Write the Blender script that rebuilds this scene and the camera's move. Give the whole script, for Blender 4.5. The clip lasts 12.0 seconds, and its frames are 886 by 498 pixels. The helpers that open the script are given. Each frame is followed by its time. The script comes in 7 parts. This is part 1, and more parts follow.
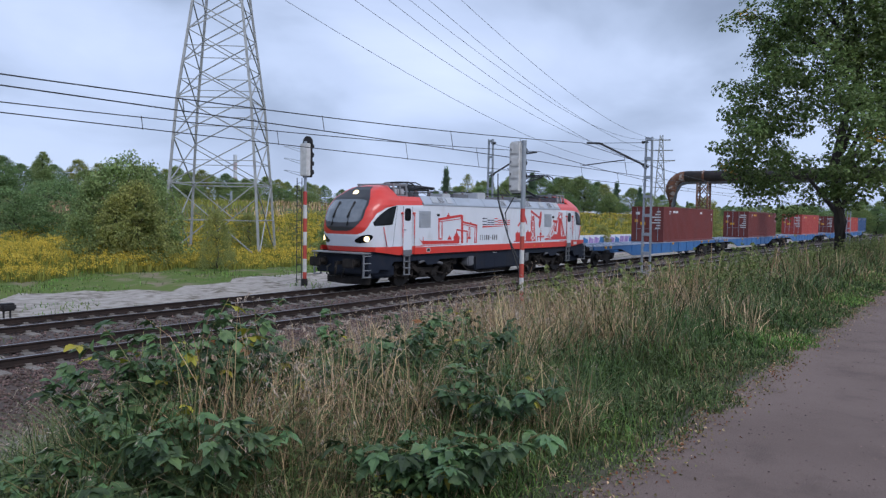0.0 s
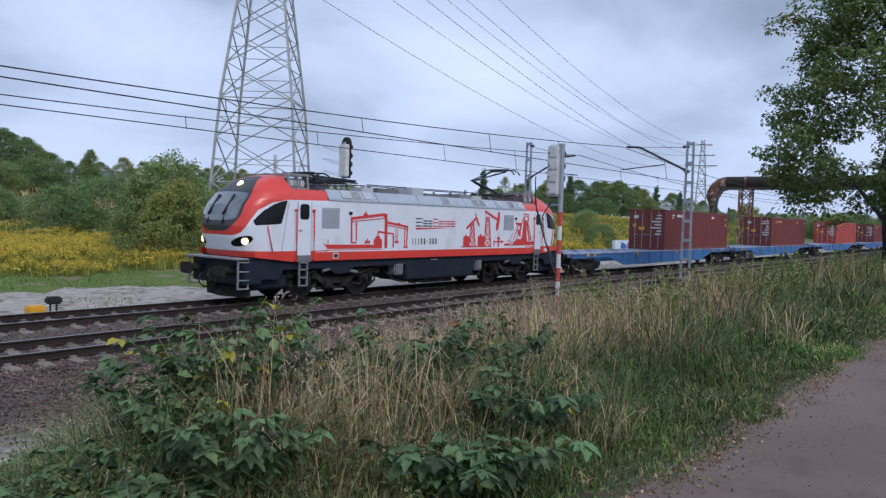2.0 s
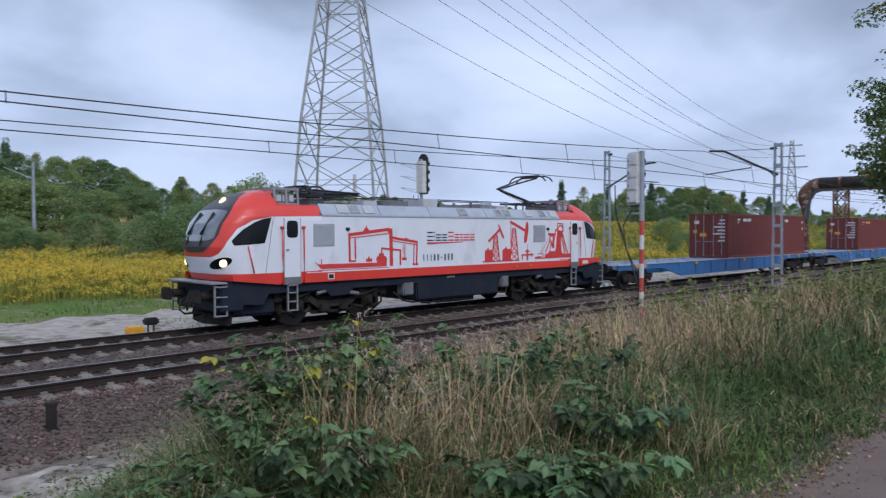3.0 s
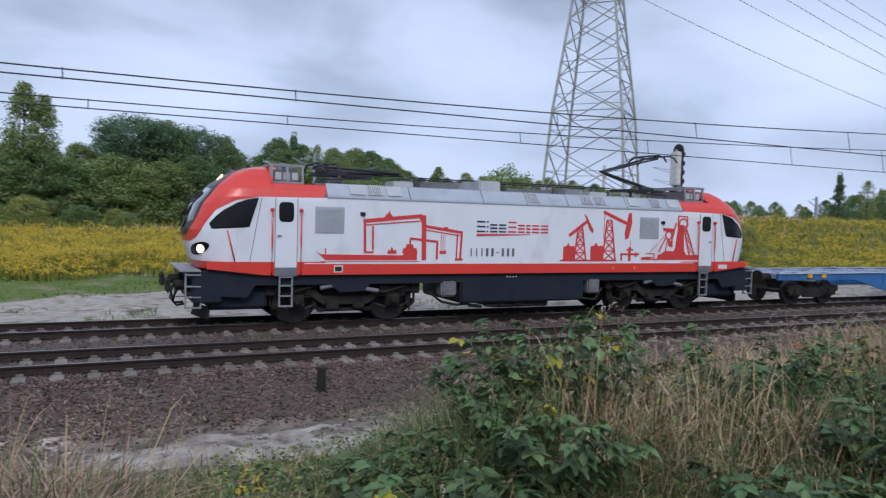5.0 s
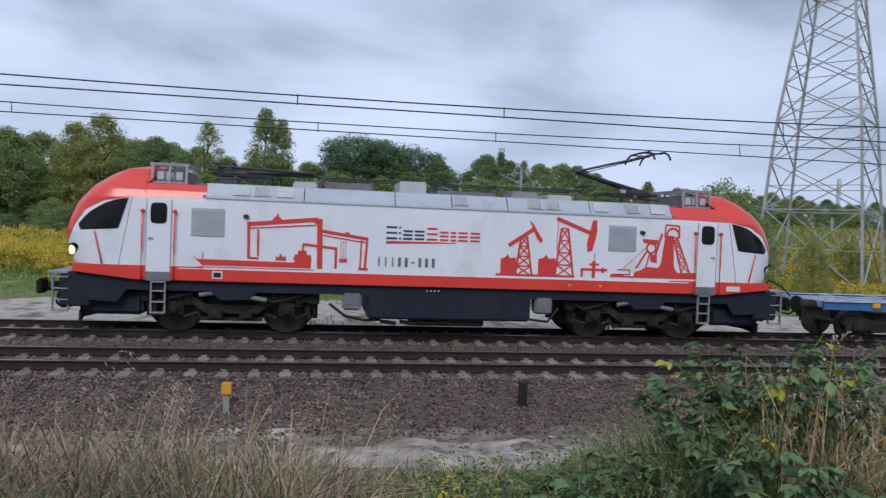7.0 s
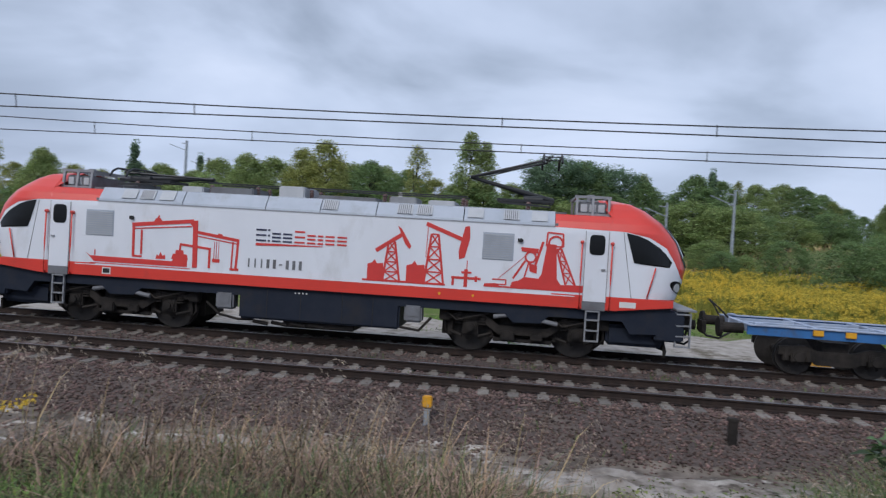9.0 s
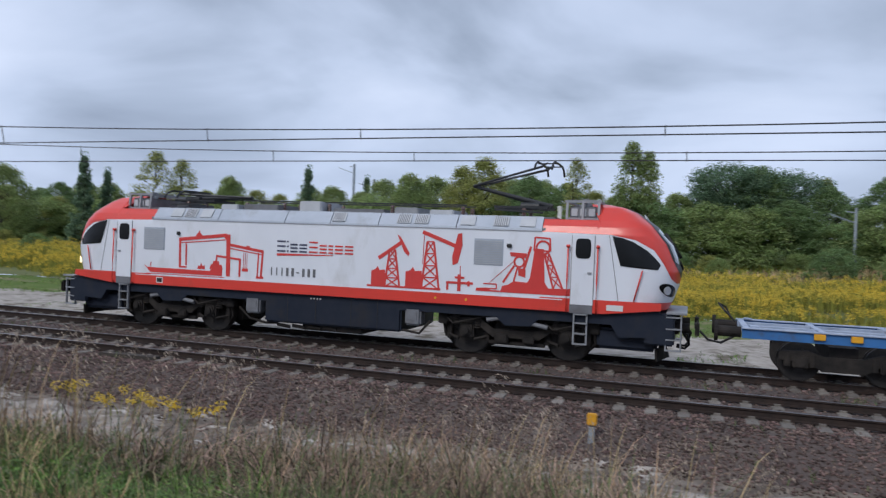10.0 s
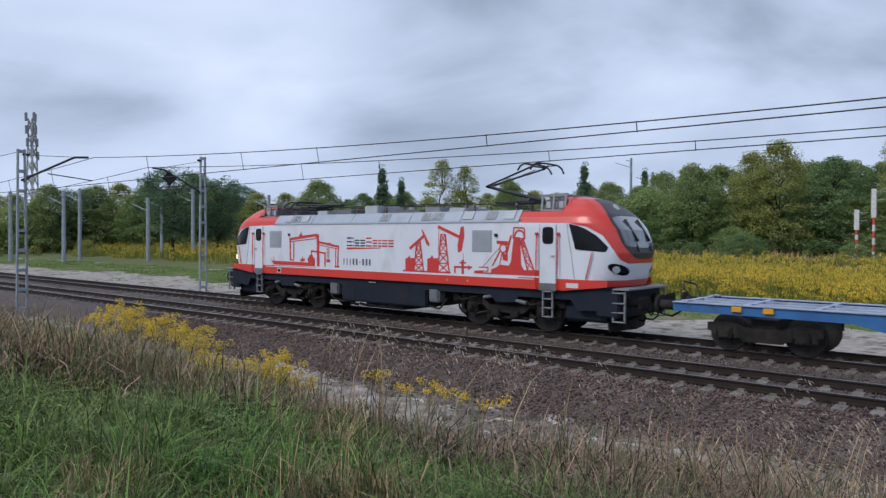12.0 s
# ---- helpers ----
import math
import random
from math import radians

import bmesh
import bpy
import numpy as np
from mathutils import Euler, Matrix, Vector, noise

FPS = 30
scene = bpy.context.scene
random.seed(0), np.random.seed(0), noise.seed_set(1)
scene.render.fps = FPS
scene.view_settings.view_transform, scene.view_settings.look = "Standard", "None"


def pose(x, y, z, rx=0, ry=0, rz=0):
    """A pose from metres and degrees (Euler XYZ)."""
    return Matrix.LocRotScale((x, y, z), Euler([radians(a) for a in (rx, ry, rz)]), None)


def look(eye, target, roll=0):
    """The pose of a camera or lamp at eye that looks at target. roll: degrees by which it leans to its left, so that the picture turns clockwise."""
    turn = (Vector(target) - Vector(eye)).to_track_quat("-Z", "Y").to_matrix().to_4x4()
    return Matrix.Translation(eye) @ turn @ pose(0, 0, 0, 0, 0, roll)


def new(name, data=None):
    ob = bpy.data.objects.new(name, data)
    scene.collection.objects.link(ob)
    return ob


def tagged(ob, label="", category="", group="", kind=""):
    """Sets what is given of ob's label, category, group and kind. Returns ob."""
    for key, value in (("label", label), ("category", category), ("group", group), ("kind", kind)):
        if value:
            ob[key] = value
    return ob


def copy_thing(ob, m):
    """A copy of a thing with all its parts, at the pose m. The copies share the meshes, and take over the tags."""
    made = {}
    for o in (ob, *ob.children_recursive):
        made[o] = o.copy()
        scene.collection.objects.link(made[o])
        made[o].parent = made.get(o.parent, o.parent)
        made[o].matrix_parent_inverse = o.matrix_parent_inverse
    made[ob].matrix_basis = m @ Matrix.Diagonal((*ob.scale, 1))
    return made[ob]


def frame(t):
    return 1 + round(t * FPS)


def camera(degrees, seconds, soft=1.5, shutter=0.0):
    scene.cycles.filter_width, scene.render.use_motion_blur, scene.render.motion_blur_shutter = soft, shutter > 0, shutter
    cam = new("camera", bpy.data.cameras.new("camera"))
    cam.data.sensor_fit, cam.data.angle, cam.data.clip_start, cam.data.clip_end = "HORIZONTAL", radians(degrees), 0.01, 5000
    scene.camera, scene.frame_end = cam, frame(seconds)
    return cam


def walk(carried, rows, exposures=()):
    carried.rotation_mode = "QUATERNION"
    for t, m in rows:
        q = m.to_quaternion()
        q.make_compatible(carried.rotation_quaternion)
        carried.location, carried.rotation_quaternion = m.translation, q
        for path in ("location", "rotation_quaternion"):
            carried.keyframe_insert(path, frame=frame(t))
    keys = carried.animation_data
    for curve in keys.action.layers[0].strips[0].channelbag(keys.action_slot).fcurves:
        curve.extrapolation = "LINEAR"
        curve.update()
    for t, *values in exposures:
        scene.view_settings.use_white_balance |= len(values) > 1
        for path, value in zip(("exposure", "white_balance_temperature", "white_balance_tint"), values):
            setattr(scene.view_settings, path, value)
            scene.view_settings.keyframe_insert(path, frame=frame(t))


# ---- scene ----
# Camera: stands on the dirt track and pans with the train; fixed eye.
EYE_Z = 2.86
cam = camera(62.58, 12.0, soft=1.3, shutter=0.35)
# seconds, yaw, pitch, roll
PAN = ((0.0, -53.70, -2.58, -0.90), (0.5, -53.37, -2.45, -1.02), (1.0, -52.64, -2.20, -1.56), (1.5, -51.73, -2.42, -1.78), (2.0, -50.82, -2.48, -1.81), (2.5, -48.44, -2.27, -1.43), (2.7, -46.99, -1.90, -0.60), (4.3, -32.90, -1.99, -2.06), (4.5, -30.66, -2.22, -2.21), (5.0, -25.46, -2.44, -1.60), (5.5, -21.17, -2.56, -0.97), (6.0, -15.42, -2.23, -1.47), (6.5, -11.27, -1.91, -1.93), (7.0, -9.46, -1.79, -2.32), (7.2, -8.08, -1.71, -2.26), (8.8, 4.15, -0.88, -3.50), (9.0, 6.22, -0.90, -3.39), (9.5, 12.54, -1.73, -3.14), (10.0, 18.75, -0.33, -2.20), (10.5, 25.79, -0.61, 1.12), (11.0, 36.04, -1.38, 2.15), (11.5, 38.93, -1.44, 0.80), (12.0, 40.32, -0.99, -0.25))
walk(cam, [(t, pose(0, 0, EYE_Z, 90 + p, r, w)) for t, w, p, r in PAN],
     ((0.0, 0.34, 6180, 12), (4.5, 0.33, 6290, 12), (6.5, 0.32, 6430, 11), (9.0, 0.26, 6560, 10), (12.0, 0.25, 6500, 10)))

# ---- light: overcast sky ----
world = bpy.data.worlds.new("overcast_sky")
scene.world = world
world.use_nodes = True


def build_world():
    nt = world.node_tree
    nt.nodes.clear()
    N, L = nt.nodes.new, nt.links.new
    out, bg = N("ShaderNodeOutputWorld"), N("ShaderNodeBackground")
    tc, sep, comb = N("ShaderNodeTexCoord"), N("ShaderNodeSeparateXYZ"), N("ShaderNodeCombineXYZ")
    L(tc.outputs["Generated"], sep.inputs[0])
    zz = N("ShaderNodeMath")
    zz.operation = "MAXIMUM"
    zz.inputs[1].default_value = 0.0
    L(sep.outputs["Z"], zz.inputs[0])
    za = N("ShaderNodeMath")
    za.operation = "ADD"
    za.inputs[1].default_value = 0.30
    L(zz.outputs[0], za.inputs[0])
    for k in ("X", "Y"):
        dv = N("ShaderNodeMath")
        dv.operation = "DIVIDE"
        L(sep.outputs[k], dv.inputs[0])
        L(za.outputs[0], dv.inputs[1])
        L(dv.outputs[0], comb.inputs[k])
    n1, n2 = N("ShaderNodeTexNoise"), N("ShaderNodeTexNoise")
    n1.inputs["Scale"].default_value, n1.inputs["Detail"].default_value, n1.inputs["Roughness"].default_value = 1.25, 6, 0.47
    n1.inputs["Distortion"].default_value = 0.35
    n2.inputs["Scale"].default_value, n2.inputs["Detail"].default_value = 0.7, 2
    L(comb.outputs[0], n1.inputs["Vector"])
    L(comb.outputs[0], n2.inputs["Vector"])
    mixn = N("ShaderNodeMix")
    mixn.inputs[0].default_value = 0.45
    L(n1.outputs["Fac"], mixn.inputs[2])
    L(n2.outputs["Fac"], mixn.inputs[3])
    ramp = N("ShaderNodeValToRGB")
    cr = ramp.color_ramp
    cr.elements[0].position, cr.elements[0].color = 0.38, (0.185, 0.228, 0.315, 1)
    cr.elements[1].position, cr.elements[1].color = 0.64, (0.610, 0.690, 0.875, 1)
    for place, tone in ((0.45, (0.310, 0.375, 0.500, 1)), (0.51, (0.440, 0.520, 0.685, 1))):
        cr.elements.new(place).color = tone
    L(mixn.outputs[0], ramp.inputs[0])
    # thin even haze towards the horizon
    hz = N("ShaderNodeMapRange")
    hz.inputs["From Min"].default_value, hz.inputs["From Max"].default_value = 0.02, 0.20
    hz.inputs["To Min"].default_value, hz.inputs["To Max"].default_value = 0.75, 0.0
    L(sep.outputs["Z"], hz.inputs["Value"])
    haze = N("ShaderNodeMix")
    haze.data_type = "RGBA"
    haze.inputs[7].default_value = (0.45, 0.535, 0.73, 1)
    L(hz.outputs[0], haze.inputs[0])
    L(ramp.outputs[0], haze.inputs[6])
    sky = N("ShaderNodeTexSky")
    sky.sky_type, sky.sun_disc = "NISHITA", False
    sky.sun_elevation, sky.sun_rotation = radians(38), radians(200)
    skys = N("ShaderNodeMix")
    skys.data_type, skys.blend_type = "RGBA", "ADD"
    skys.inputs[0].default_value = 0.006
    L(haze.outputs[2], skys.inputs[6])
    L(sky.outputs[0], skys.inputs[7])
    L(skys.outputs[2], bg.inputs[0])
    bg.inputs[1].default_value = 1.0
    L(bg.outputs[0], out.inputs[0])


build_world()
sun = new("sun", bpy.data.lights.new("sun", "SUN"))
sun.data.energy, sun.data.angle, sun.data.color = 1.5, radians(25), (1.0, 0.97, 0.93)
sun.matrix_world = look((-14, -38, 40), (0, 0, 0))


# ---- materials ----
def mat(name, col, rough=0.6, metal=0.0, col2=None, scale=3.0, bump=0.0, bscale=40.0, island=0.0, rnd=0.0, dirt=None, dirt_scale=1.2,
        dirt_pos=(0.5, 0.7), coat=0.0, stretch=(1, 1, 1), detail=5, trans=0.0, spec=0.5):
    """Node material: base colour with noise to col2, dirt patches, bump, variation by island or object."""
    m = bpy.data.materials.new(name)
    m.use_nodes = True
    nt = m.node_tree
    N, L = nt.nodes.new, nt.links.new
    b = nt.nodes["Principled BSDF"]
    b.inputs["Roughness"].default_value, b.inputs["Metallic"].default_value = rough, metal
    b.inputs["Specular IOR Level"].default_value = spec
    if coat:
        b.inputs["Coat Weight"].default_value, b.inputs["Coat Roughness"].default_value = coat, 0.08
    tc, mp = N("ShaderNodeTexCoord"), N("ShaderNodeMapping")
    mp.inputs["Scale"].default_value = stretch
    L(tc.outputs["Object"], mp.inputs["Vector"])

    def noise_tex(s, det=5):
        n = N("ShaderNodeTexNoise")
        n.inputs["Scale"].default_value, n.inputs["Detail"].default_value, n.inputs["Roughness"].default_value = s, det, 0.6
        L(mp.outputs[0], n.inputs["Vector"])
        return n.outputs["Fac"]

    def rgb(v):
        r = N("ShaderNodeRGB")
        r.outputs[0].default_value = (*v, 1)
        return r.outputs[0]

    def ramp(fac, lo, hi):
        r = N("ShaderNodeMapRange")
        r.inputs["From Min"].default_value, r.inputs["From Max"].default_value = lo, hi
        L(fac, r.inputs["Value"])
        return r.outputs[0]

    def mixc(fac, a, c, blend="MIX"):
        x = N("ShaderNodeMix")
        x.data_type, x.blend_type = "RGBA", blend
        L(fac, x.inputs[0]) if not isinstance(fac, float) else setattr(x.inputs[0], "default_value", fac)
        L(a, x.inputs[6])
        L(c, x.inputs[7])
        return x.outputs[2]

    c = rgb(col)
    if col2:
        c = mixc(ramp(noise_tex(scale, detail), 0.33, 0.67), c, rgb(col2))
    if dirt:
        f = ramp(noise_tex(dirt_scale, 7), *dirt_pos)
        c = mixc(f, c, rgb(dirt))
    if island or rnd:
        src = N("ShaderNodeNewGeometry").outputs["Random Per Island"] if island else N("ShaderNodeObjectInfo").outputs["Random"]
        k = island or rnd
        hs = N("ShaderNodeHueSaturation")
        v = N("ShaderNodeMapRange")
        v.inputs["To Min"].default_value, v.inputs["To Max"].default_value = 1 - k, 1 + k
        L(src, v.inputs["Value"])
        L(v.outputs[0], hs.inputs["Value"])
        h = N("ShaderNodeMapRange")
        h.inputs["To Min"].default_value, h.inputs["To Max"].default_value = 0.5 - 0.03 * k, 0.5 + 0.03 * k
        w = N("ShaderNodeMath")
        w.operation, w.inputs[1].default_value = "MULTIPLY", 7.31
        fr = N("ShaderNodeMath")
        fr.operation = "FRACT"
        L(src, w.inputs[0])
        L(w.outputs[0], fr.inputs[0])
        L(fr.outputs[0], h.inputs["Value"])
        L(h.outputs[0], hs.inputs["Hue"])
        L(c, hs.inputs["Color"])
        c = hs.outputs[0]
    L(c, b.inputs["Base Color"])
    if bump:
        bp = N("ShaderNodeBump")
        bp.inputs["Strength"].default_value, bp.inputs["Distance"].default_value = bump, 0.02
        L(noise_tex(bscale, 6), bp.inputs["Height"])
        L(bp.outputs[0], b.inputs["Normal"])
    if trans:
        t, mx, o = N("ShaderNodeBsdfTranslucent"), N("ShaderNodeMixShader"), nt.nodes["Material Output"]
        L(c, t.inputs["Color"])
        mx.inputs[0].default_value = trans
        L(b.outputs[0], mx.inputs[1])
        L(t.outputs[0], mx.inputs[2])
        L(mx.outputs[0], o.inputs["Surface"])
    return m


def glow(name, col, power):
    m = mat(name, col, 0.2)
    b = m.node_tree.nodes["Principled BSDF"]
    b.inputs["Emission Color"].default_value, b.inputs["Emission Strength"].default_value = (*col, 1), power
    return m


M = dict(
    white=mat("white_paint", (0.70, 0.73, 0.79), 0.35, col2=(0.65, 0.68, 0.74), scale=0.8, dirt=(0.42, 0.42, 0.41), dirt_scale=0.9, dirt_pos=(0.56, 0.85), coat=0.3, stretch=(1, 1, 0.5)),
    red=mat("red_paint", (0.66, 0.050, 0.035), 0.35, col2=(0.58, 0.045, 0.032), scale=1.0, dirt=(0.33, 0.05, 0.04), dirt_pos=(0.6, 0.9), coat=0.3),
    murals=mat("red_film", (0.60, 0.045, 0.040), 0.4, col2=(0.52, 0.04, 0.035), scale=2),
    navy=mat("navy_film", (0.03, 0.035, 0.075), 0.4),
    silver=mat("silver_roof_paint", (0.40, 0.44, 0.51), 0.4, metal=0.15, col2=(0.33, 0.37, 0.43), scale=1.3, dirt=(0.25, 0.26, 0.27), dirt_pos=(0.58, 0.8)),
    darkroof=mat("dark_grey_paint", (0.026, 0.028, 0.032), 0.4, col2=(0.036, 0.036, 0.04), scale=2),
    under=mat("dark_underframe_paint", (0.012, 0.017, 0.030), 0.6, spec=0.2, col2=(0.018, 0.023, 0.036), scale=2.5, dirt=(0.03, 0.028, 0.028), dirt_pos=(0.55, 0.8), bump=0.1),
    bogie=mat("dusty_black_bogie", (0.013, 0.012, 0.012), 0.8, spec=0.2, col2=(0.036, 0.031, 0.028), scale=3, bump=0.25),
    steel=mat("worn_wheel_steel", (0.035, 0.031, 0.030), 0.6, metal=0.2, col2=(0.018, 0.016, 0.015), scale=6),
    grey=mat("grey_metal", (0.30, 0.31, 0.33), 0.5, metal=0.3, col2=(0.22, 0.23, 0.25), scale=4),
    lightgrey=mat("light_grey_paint", (0.45, 0.47, 0.50), 0.5, col2=(0.36, 0.38, 0.41), scale=2),
    acbox=mat("roof_unit_grey", (0.16, 0.17, 0.19), 0.6, col2=(0.11, 0.11, 0.12), scale=3),
    panto=mat("pantograph_dark_metal", (0.03, 0.032, 0.036), 0.5, metal=0.4),
    insul=mat("brown_insulator", (0.085, 0.045, 0.04), 0.3),
    glass=mat("dark_cab_glass", (0.006, 0.007, 0.008), 0.12, spec=0.25),
    # grey base colour carries part of the sky's reflection in the windscreen
    screen=mat("windscreen_glass_sky_grey", (0.13, 0.15, 0.17), 0.05, col2=(0.08, 0.095, 0.11), scale=1.4, spec=0.8, coat=1.0),
    rubber=mat("black_rubber", (0.012, 0.012, 0.013), 0.7),
    lamp=glow("headlight_glow", (1.0, 0.80, 0.42), 1.6),
    lamp_off=mat("lamp_lens", (0.35, 0.37, 0.40), 0.1, coat=0.5),
    blue=mat("blue_wagon_paint", (0.035, 0.155, 0.40), 0.5, col2=(0.026, 0.11, 0.29), scale=1.6, dirt=(0.07, 0.065, 0.06), dirt_scale=2.2, dirt_pos=(0.56, 0.85), bump=0.08),
    # deck and flange blue, much paler than the wagon sides, with grey patches
    bluetop=mat("pale_blue_deck", (0.40, 0.46, 0.57), 0.5, col2=(0.24, 0.31, 0.45), scale=2.5, dirt=(0.13, 0.13, 0.14), dirt_pos=(0.58, 0.82)),
    oxide=mat("oxide_red_container_paint", (0.165, 0.030, 0.025), 0.55, col2=(0.13, 0.026, 0.022), scale=0.9, dirt=(0.075, 0.03, 0.022), dirt_pos=(0.58, 0.85), stretch=(1, 1, 0.4)),
    oxide2=mat("bright_red_container_paint", (0.40, 0.055, 0.045), 0.55, col2=(0.32, 0.05, 0.04), scale=0.9, dirt=(0.13, 0.04, 0.03), dirt_pos=(0.58, 0.85), stretch=(1, 1, 0.4)),
    teal=mat("blue_container_paint", (0.03, 0.08, 0.20), 0.55, col2=(0.025, 0.06, 0.15), scale=1),
    yellow=mat("yellow_paint", (0.72, 0.36, 0.02), 0.5, col2=(0.55, 0.27, 0.02), scale=4),
    decal=mat("white_lettering_film", (0.6, 0.6, 0.6), 0.5),
    galv=mat("galvanised_steel", (0.34, 0.38, 0.42), 0.55, metal=0.35, col2=(0.25, 0.28, 0.32), scale=3, bump=0.05),
    pylon=mat("pylon_galvanised_steel", (0.37, 0.385, 0.39), 0.6, metal=0.2, col2=(0.26, 0.27, 0.275), scale=1.5),
    cable=mat("dark_cable", (0.03, 0.032, 0.036), 0.6),
    railtop=mat("polished_rail_head", (0.26, 0.25, 0.26), 0.3, metal=0.8, col2=(0.18, 0.16, 0.16), scale=5, stretch=(0.2, 1, 1)),
    rail=mat("rusty_rail_side", (0.020, 0.015, 0.014), 0.75, spec=0.2, col2=(0.036, 0.024, 0.020), scale=6, bump=0.2),
    sleeper=mat("weathered_concrete_sleeper", (0.205, 0.185, 0.168), 0.85, col2=(0.13, 0.115, 0.10), scale=8, bump=0.3, rnd=0.25),
    ballast=mat("brown_ballast", (0.108, 0.082, 0.074), 0.9, col2=(0.048, 0.038, 0.036), scale=14, bump=0.9, bscale=22, dirt=(0.16, 0.135, 0.115), dirt_scale=0.6, dirt_pos=(0.55, 0.75)),
    stone=mat("ballast_stones", (0.165, 0.112, 0.100), 0.9, spec=0.25, col2=(0.075, 0.053, 0.048), scale=2, island=0.7),
    soil=mat("bank_soil", (0.075, 0.062, 0.045), 0.95, col2=(0.05, 0.058, 0.028), scale=1.5, bump=0.6, bscale=12),
    sand=mat("pale_sand", (0.40, 0.37, 0.34), 0.95, spec=0.15, col2=(0.26, 0.235, 0.21), scale=2.2, bump=0.8, bscale=8, dirt=(0.13, 0.112, 0.085), dirt_scale=1.1, dirt_pos=(0.52, 0.66)),
    dirt=mat("packed_dirt_road", (0.190, 0.145, 0.130), 0.95, spec=0.2, col2=(0.140, 0.105, 0.093), scale=0.55, detail=9, bump=0.7, bscale=60, dirt=(0.115, 0.088, 0.078), dirt_scale=2.2, dirt_pos=(0.54, 0.80)),
    mud=mat("sandy_mud", (0.215, 0.185, 0.160), 0.95, spec=0.2, col2=(0.062, 0.050, 0.042), scale=2.6, bump=1.0, bscale=7, dirt=(0.46, 0.43, 0.40), dirt_scale=1.3, dirt_pos=(0.57, 0.64)),
    lumps=mat("pale_sand_over_dark_soil", (0.42, 0.39, 0.36), 0.95, spec=0.15, col2=(0.135, 0.113, 0.095), scale=1.9, detail=8, bump=1.0, bscale=6, dirt=(0.055, 0.045, 0.038), dirt_scale=2.6, dirt_pos=(0.56, 0.68)),
    field=mat("field_ground", (0.12, 0.125, 0.035), 0.95, col2=(0.075, 0.10, 0.025), scale=0.5, bump=0.5, bscale=6),
    lawn=mat("mown_grass_ground", (0.085, 0.140, 0.034), 0.95, spec=0.1, col2=(0.125, 0.155, 0.05), scale=0.9, bump=0.8, bscale=9, dirt=(0.21, 0.18, 0.125), dirt_scale=0.5, dirt_pos=(0.52, 0.64)),
    grass=mat("green_grass_blades", (0.060, 0.105, 0.032), 0.6, spec=0.2, island=0.75, trans=0.12, col2=(0.102, 0.132, 0.050), scale=0.4),
    lush=mat("lush_grass_blades", (0.105, 0.225, 0.042), 0.55, spec=0.2, island=0.75, trans=0.18, col2=(0.160, 0.200, 0.062), scale=0.5),
    dry=mat("dry_grass_blades", (0.46, 0.34, 0.205), 0.8, spec=0.2, island=0.75, trans=0.10, col2=(0.27, 0.185, 0.10), scale=0.4),
    # col2 paints the shade low among the reeds as dark brown patches
    brown=mat("brown_dry_reed_grass_shaded", (0.320, 0.235, 0.172), 0.85, spec=0.15, island=0.85, trans=0.08, col2=(0.105, 0.073, 0.056), scale=0.6),
    plume=mat("dry_seed_heads", (0.30, 0.225, 0.175), 0.9, spec=0.15, island=0.5, trans=0.3),
    weed=mat("yellow_green_weeds", (0.235, 0.270, 0.095), 0.6, spec=0.25, island=0.5, trans=0.35, col2=(0.14, 0.185, 0.07), scale=0.5),
    wisp=mat("pale_dry_wisps", (0.42, 0.345, 0.28), 0.85, spec=0.15, island=0.4, trans=0.3),
    gold=mat("goldenrod_flowers", (0.82, 0.585, 0.085), 0.8, spec=0.1, island=0.14, trans=0.4, col2=(0.62, 0.50, 0.10), scale=0.12),
    goldstem=mat("goldenrod_leaves", (0.31, 0.30, 0.07), 0.7, spec=0.15, island=0.4, trans=0.4, col2=(0.21, 0.235, 0.055), scale=0.1),
    leaf=mat("tree_leaves_green", (0.270, 0.365, 0.140), 0.55, island=0.45, trans=0.58, col2=(0.28, 0.335, 0.13), scale=0.35),
    leaf_y=mat("tree_leaves_yellowish", (0.40, 0.405, 0.130), 0.55, island=0.45, trans=0.58, col2=(0.26, 0.305, 0.11), scale=0.4),
    leaf_d=mat("tree_leaves_dark", (0.205, 0.310, 0.125), 0.55, island=0.45, trans=0.58, col2=(0.175, 0.255, 0.11), scale=0.35),
    needle=mat("conifer_needles", (0.150, 0.235, 0.140), 0.6, island=0.45, trans=0.55),
    oak=mat("oak_leaves", (0.155, 0.235, 0.075), 0.5, island=0.5, trans=0.5, col2=(0.12, 0.165, 0.05), scale=0.6),
    turned=mat("turned_yellow_leaves", (0.45, 0.27, 0.03), 0.6, island=0.4, trans=0.3),
    bark=mat("dark_bark", (0.055, 0.045, 0.038), 0.9, col2=(0.03, 0.026, 0.022), scale=6, bump=0.8, bscale=14, stretch=(1, 1, 0.3)),
    bramble=mat("bramble_leaves", (0.115, 0.190, 0.068), 0.45, spec=0.4, rnd=0.65, trans=0.28, col2=(0.065, 0.115, 0.058), scale=9, bump=0.3, bscale=30),
    bramble_y=mat("yellowing_bramble_leaves", (0.40, 0.36, 0.04), 0.5, rnd=0.3, trans=0.3),
    bramble_b=mat("browned_bramble_leaves", (0.22, 0.095, 0.035), 0.7, rnd=0.3, trans=0.2),
    stem=mat("bramble_stems", (0.17, 0.10, 0.05), 0.7, col2=(0.17, 0.19, 0.06), scale=5),
